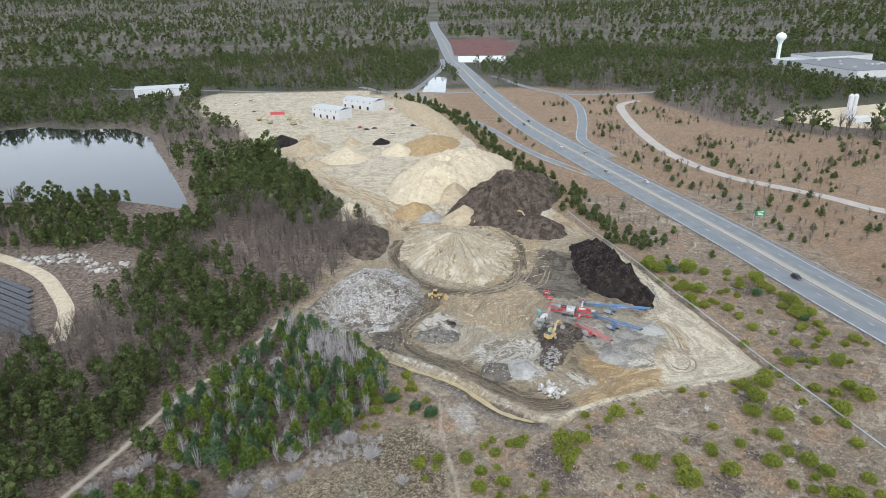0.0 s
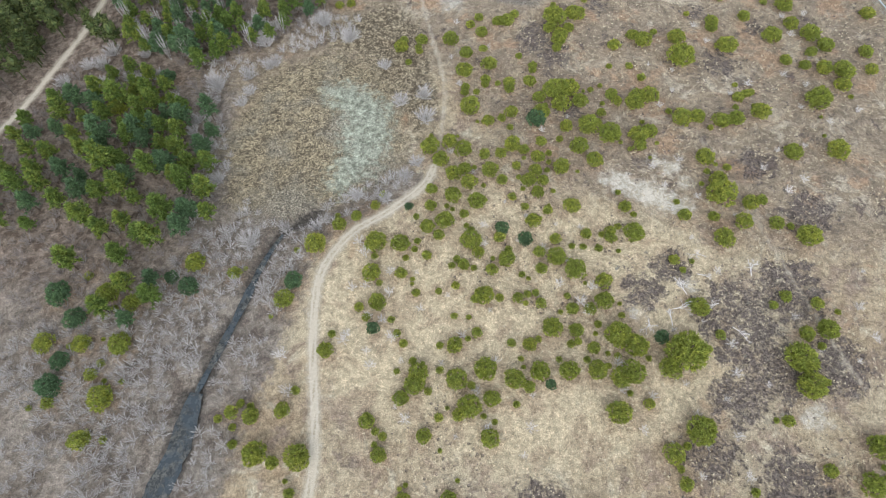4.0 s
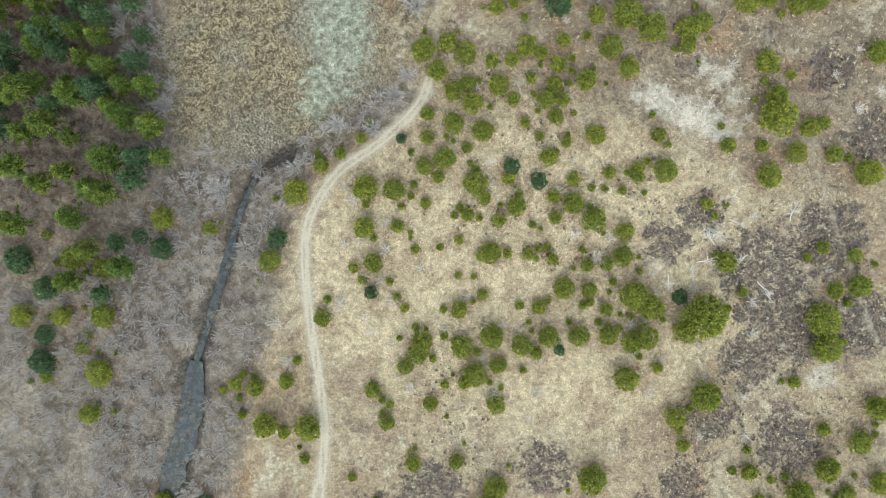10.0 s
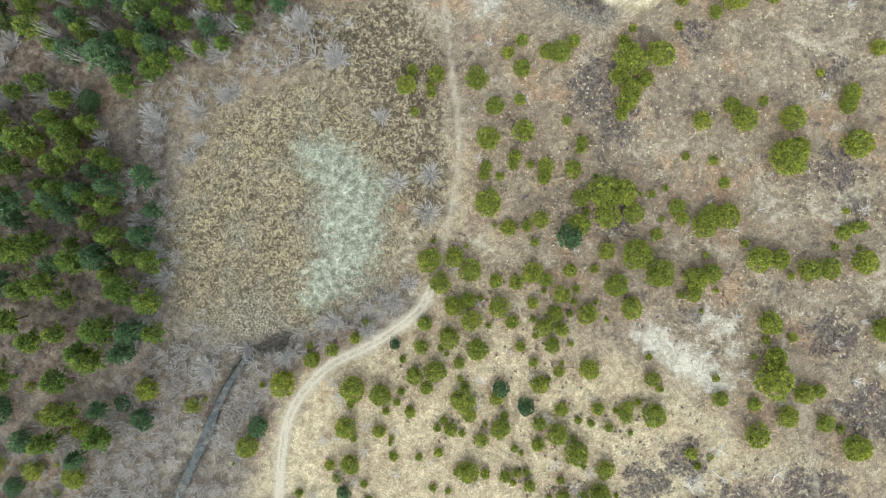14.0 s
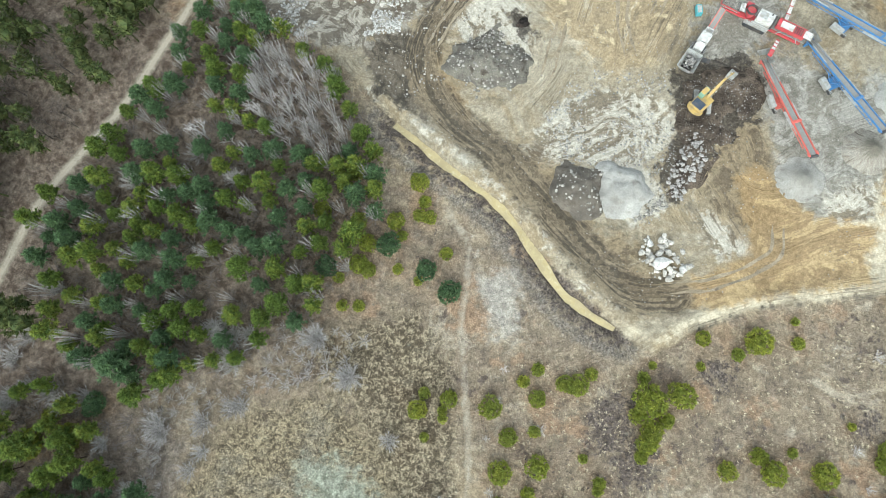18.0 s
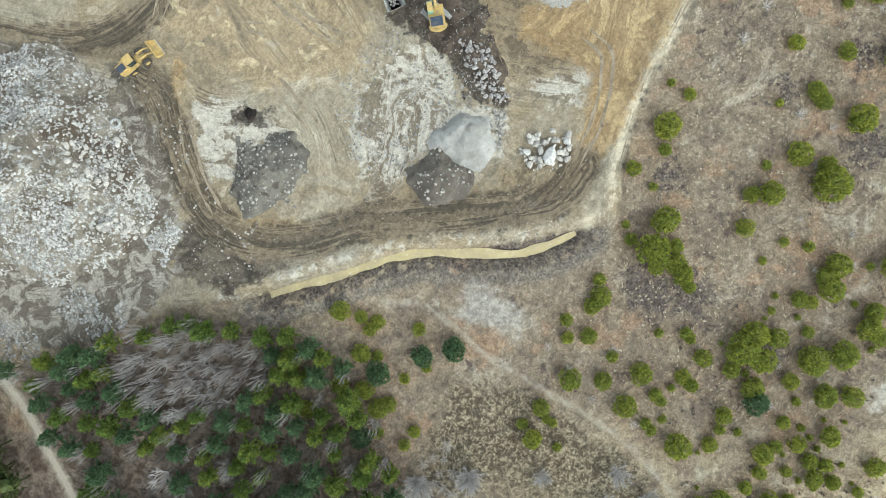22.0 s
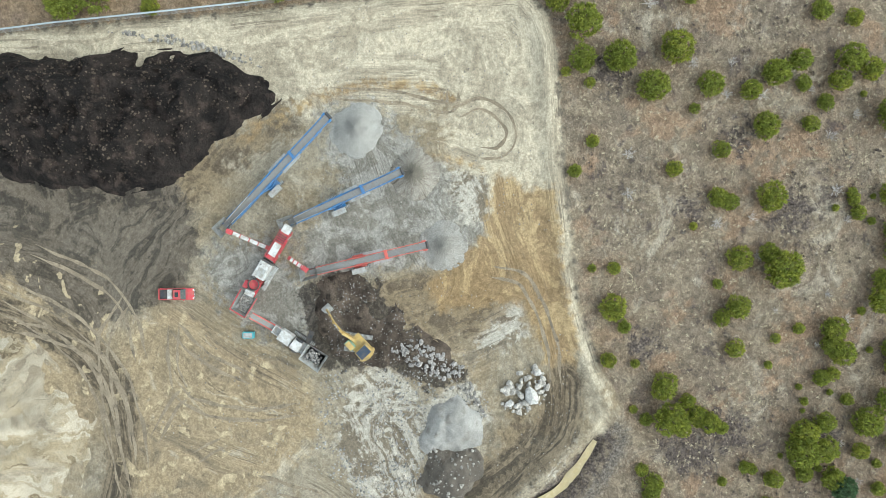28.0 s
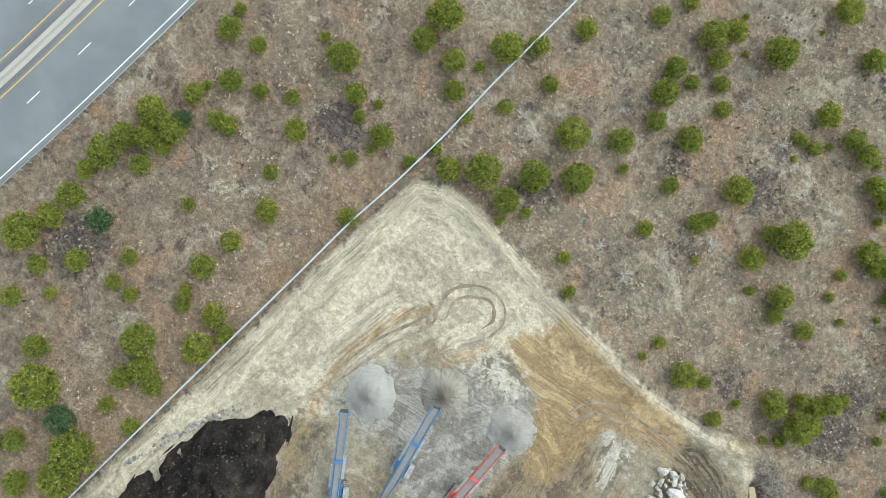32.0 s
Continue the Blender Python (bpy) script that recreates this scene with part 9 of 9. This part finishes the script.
def warehouse(x, y, rz, l, w, h, label, doors=8, upper=5):
    """A white metal hall with a low gable roof, doors and windows along one side."""
    root = thing("warehouse", pose(x, y, 0.2, 0, 0, rz), label, "building", "white halls")
    z0 = -0.8
    part("wall", boxed((0, 0, (h + z0) / 2), (l, w, h - z0), 0, 0.05), M_WHITE_WALL, root)
    bm = bmesh.new()
    prof = [(-w / 2 - 0.4, h), (0, h + w * 0.1), (w / 2 + 0.4, h), (w / 2 + 0.4, h + 0.25), (0, h + w * 0.1 + 0.25), (-w / 2 - 0.4, h + 0.25)]
    a = [bm.verts.new((-l / 2 - 0.4, p, q)) for p, q in prof]
    b = [bm.verts.new((l / 2 + 0.4, p, q)) for p, q in prof]
    for i in range(6):
        bm.faces.new((a[i], a[(i + 1) % 6], b[(i + 1) % 6], b[i]))
    bm.faces.new(a)
    bm.faces.new(b[::-1])
    bmesh.ops.recalc_face_normals(bm, faces=bm.faces)
    part("roof", bm, M_PALE_ROOF, root, "pale metal gable roof")
    for i in range(doors):
        px = -l / 2 + l * (i + 0.5) / doors
        part("door", boxed((px, -w / 2 - 0.06, 1.6), (l / doors * 0.5, 0.12, 3.2), 0, 0.02), M_DOOR if i % 2 else M_DARK_GLASS, root)
    for i in range(upper):
        px = -l / 2 + l * (i + 0.5) / upper
        win = part("window", boxed((px, -w / 2 - 0.05, h - 1.6), (1.6, 0.1, 1.2), 0, 0.02), M_WHITE_WALL, root)
        part("pane", boxed((px, -w / 2 - 0.11, h - 1.6), (1.4, 0.05, 1.0), 0, 0), M_DARK_GLASS, win)
    return root


warehouse(-136, 556, -36, 38, 17, 9, "white metal hall with dark doors, near the pit")
warehouse(-112, 603, -36, 44, 17, 9, "white metal hall with dark doors, behind another")
warehouse(-382, 722, 16, 62, 26, 9, "long white metal shed with roller doors", 5, 1)
factory = thing("factory", pose(490, 800, 0), "long low factory with dark flat roofs and white walls", "building")
for cx, cy, l, w, h, top in ((0, 0, 95, 120, 9, M_GREY_ROOF), (-30, 75, 60, 40, 8, M_PALE_ROOF), (20, 90, 90, 50, 12, M_GREY_ROOF)):
    wl = part("wall", boxed((cx, cy, h / 2 - 0.5), (l, w, h + 1), 14, 0.1), M_WHITE_WALL, factory)
    part("roof", boxed((cx, cy, h + 0.15), (l + 0.8, w + 0.8, 0.3), 14, 0.05), top, factory, "flat factory roof")
for i in range(9):
    part("roof_vent", boxed((rf.uniform(-35, 35), rf.uniform(-45, 45), 10.2), (3, 2.5, 1.8), 14, 0.1), M_PALE_ROOF, factory)
# water tower: stem, flared base, ball
tower = thing("water_tower", pose(432, 880, 0), "pale blue-white ball-shaped water tower on a stem", "water tower")
M_TOWER = panel_mat("pale_tower_paint", (0.66, 0.74, 0.72))
bm = bmesh.new()
for a, b, r1, r2 in (((0, 0, -1), (0, 0, 6), 5.5, 2.6), ((0, 0, 6), (0, 0, 28), 2.6, 2.4), ((0, 0, 28), (0, 0, 33.2), 2.2, 4.4)):
    tube(bm, a, b, r1, r2, 20)
part("stem", bm, M_TOWER, tower)
bm = bmesh.new()
bmesh.ops.create_uvsphere(bm, u_segments=28, v_segments=18, radius=6.6, matrix=Matrix.Translation((0, 0, 37.5)) @ Matrix.Diagonal((1, 1, 0.9, 1)))
for f in bm.faces:
    f.smooth = True
part("tank", bm, M_TOWER, tower)
part("vent", tubed((0, 0, 43.2), (0, 0, 44.4), 0.8, 0.5), M_TOWER, tower)
# concrete plant silo
silo = thing("silo", pose(324, 496, 0), "white cement silo beside a low white shed", "silo")
bm = bmesh.new()
for dx in (-1.9, 1.9):
    tube(bm, (dx, 0, 2), (dx, 0, 21), 2.0, 2.0, 18)
    tube(bm, (dx, 0, 21), (dx, 0, 22.3), 2.0, 0.7, 18)
part("tank", bm, M_WHITE_WALL, silo)
part("base", boxed((0, 0, 0.8), (7, 5, 3), 0, 0.05), M_BARRIER, silo)
part("shed", boxed((5, -8, 2), (16, 9, 5), 10, 0.1), M_WHITE_WALL, silo)
sheet("plant_yard", [(262, 500), (300, 535), (400, 570), (470, 505), (400, 445), (310, 462)], 0.55, M_PALE_SAND, "pale sandy yard of a concrete plant", "yard")
# green road sign on posts
sign = thing("road_sign", pose(142, 244, -0.2, 0, 0, 196), "green motorway sign on a steel gantry post", "road sign")
M_GREEN = paint("green_sign_sheet", (0.01, 0.24, 0.12), 0.4, dirt=0.1)
part("panel", boxed((-2.4, 0, 7.4), (5.2, 0.12, 2.6), 0, 0.02), M_GREEN, sign)
part("post", tubed((1.4, 0.2, -0.5), (1.4, 0.2, 8.6), 0.18, 0.14), M_STEEL, sign)
part("arm", tubed((1.4, 0.2, 8.4), (-4.8, 0.2, 8.4), 0.09), M_STEEL, sign)
for i, (w, zz) in enumerate(((3.6, 8.1), (2.8, 7.4), (3.2, 6.7))):
    part("lettering_bar", boxed((-2.4, 0.075, zz), (w, 0.02, 0.34), 0, 0), M_LINE, sign)
# solar rows
M_SOLAR = paint("dark_solar_glass", (0.035, 0.04, 0.05), 0.15, dirt=0.15)
for i in range(9):
    x0, y0 = -218 + i * 3.6, 192 - i * 5.2
    row = thing("solar_row", pose(x0, y0, ground_z(x0, y0), 0, 0, -28), "long row of dark solar panels on steel posts", "solar panels", "solar rows")
    part("panel_row", box(bmesh.new(), (12, 0, 1.3), (46, 2.4, 0.08), 0, 0.0, pose(0, 0, 0)), M_SOLAR, row)
    for q in range(6):
        part("post", tubed((-8 + q * 8, 0, -0.3), (-8 + q * 8, 0, 1.28), 0.07), M_STEEL, row)
joined("stone_row", ROCKS[2], scatter([(-223, 213), (-188, 219), (-176, 207), (-205, 204)], 160, 0.8, 3.0, 21) + scatter([(-180, 203), (-160, 206), (-154, 195), (-172, 194)], 60, 0.8, 3.4, 22), M_STONE, "rows of large pale boulders beside a sandy lane", "boulders")
tagged(part("sand_lane", strip(smooth([(-290, 240), (-232, 216), (-196, 195), (-175, 175), (-160, 157), (-150, 135)]), -3, 3, 0.1, True, "sand_lane"), M_PALE_SAND), "pale sandy lane round the solar field", "road", kind="structure")
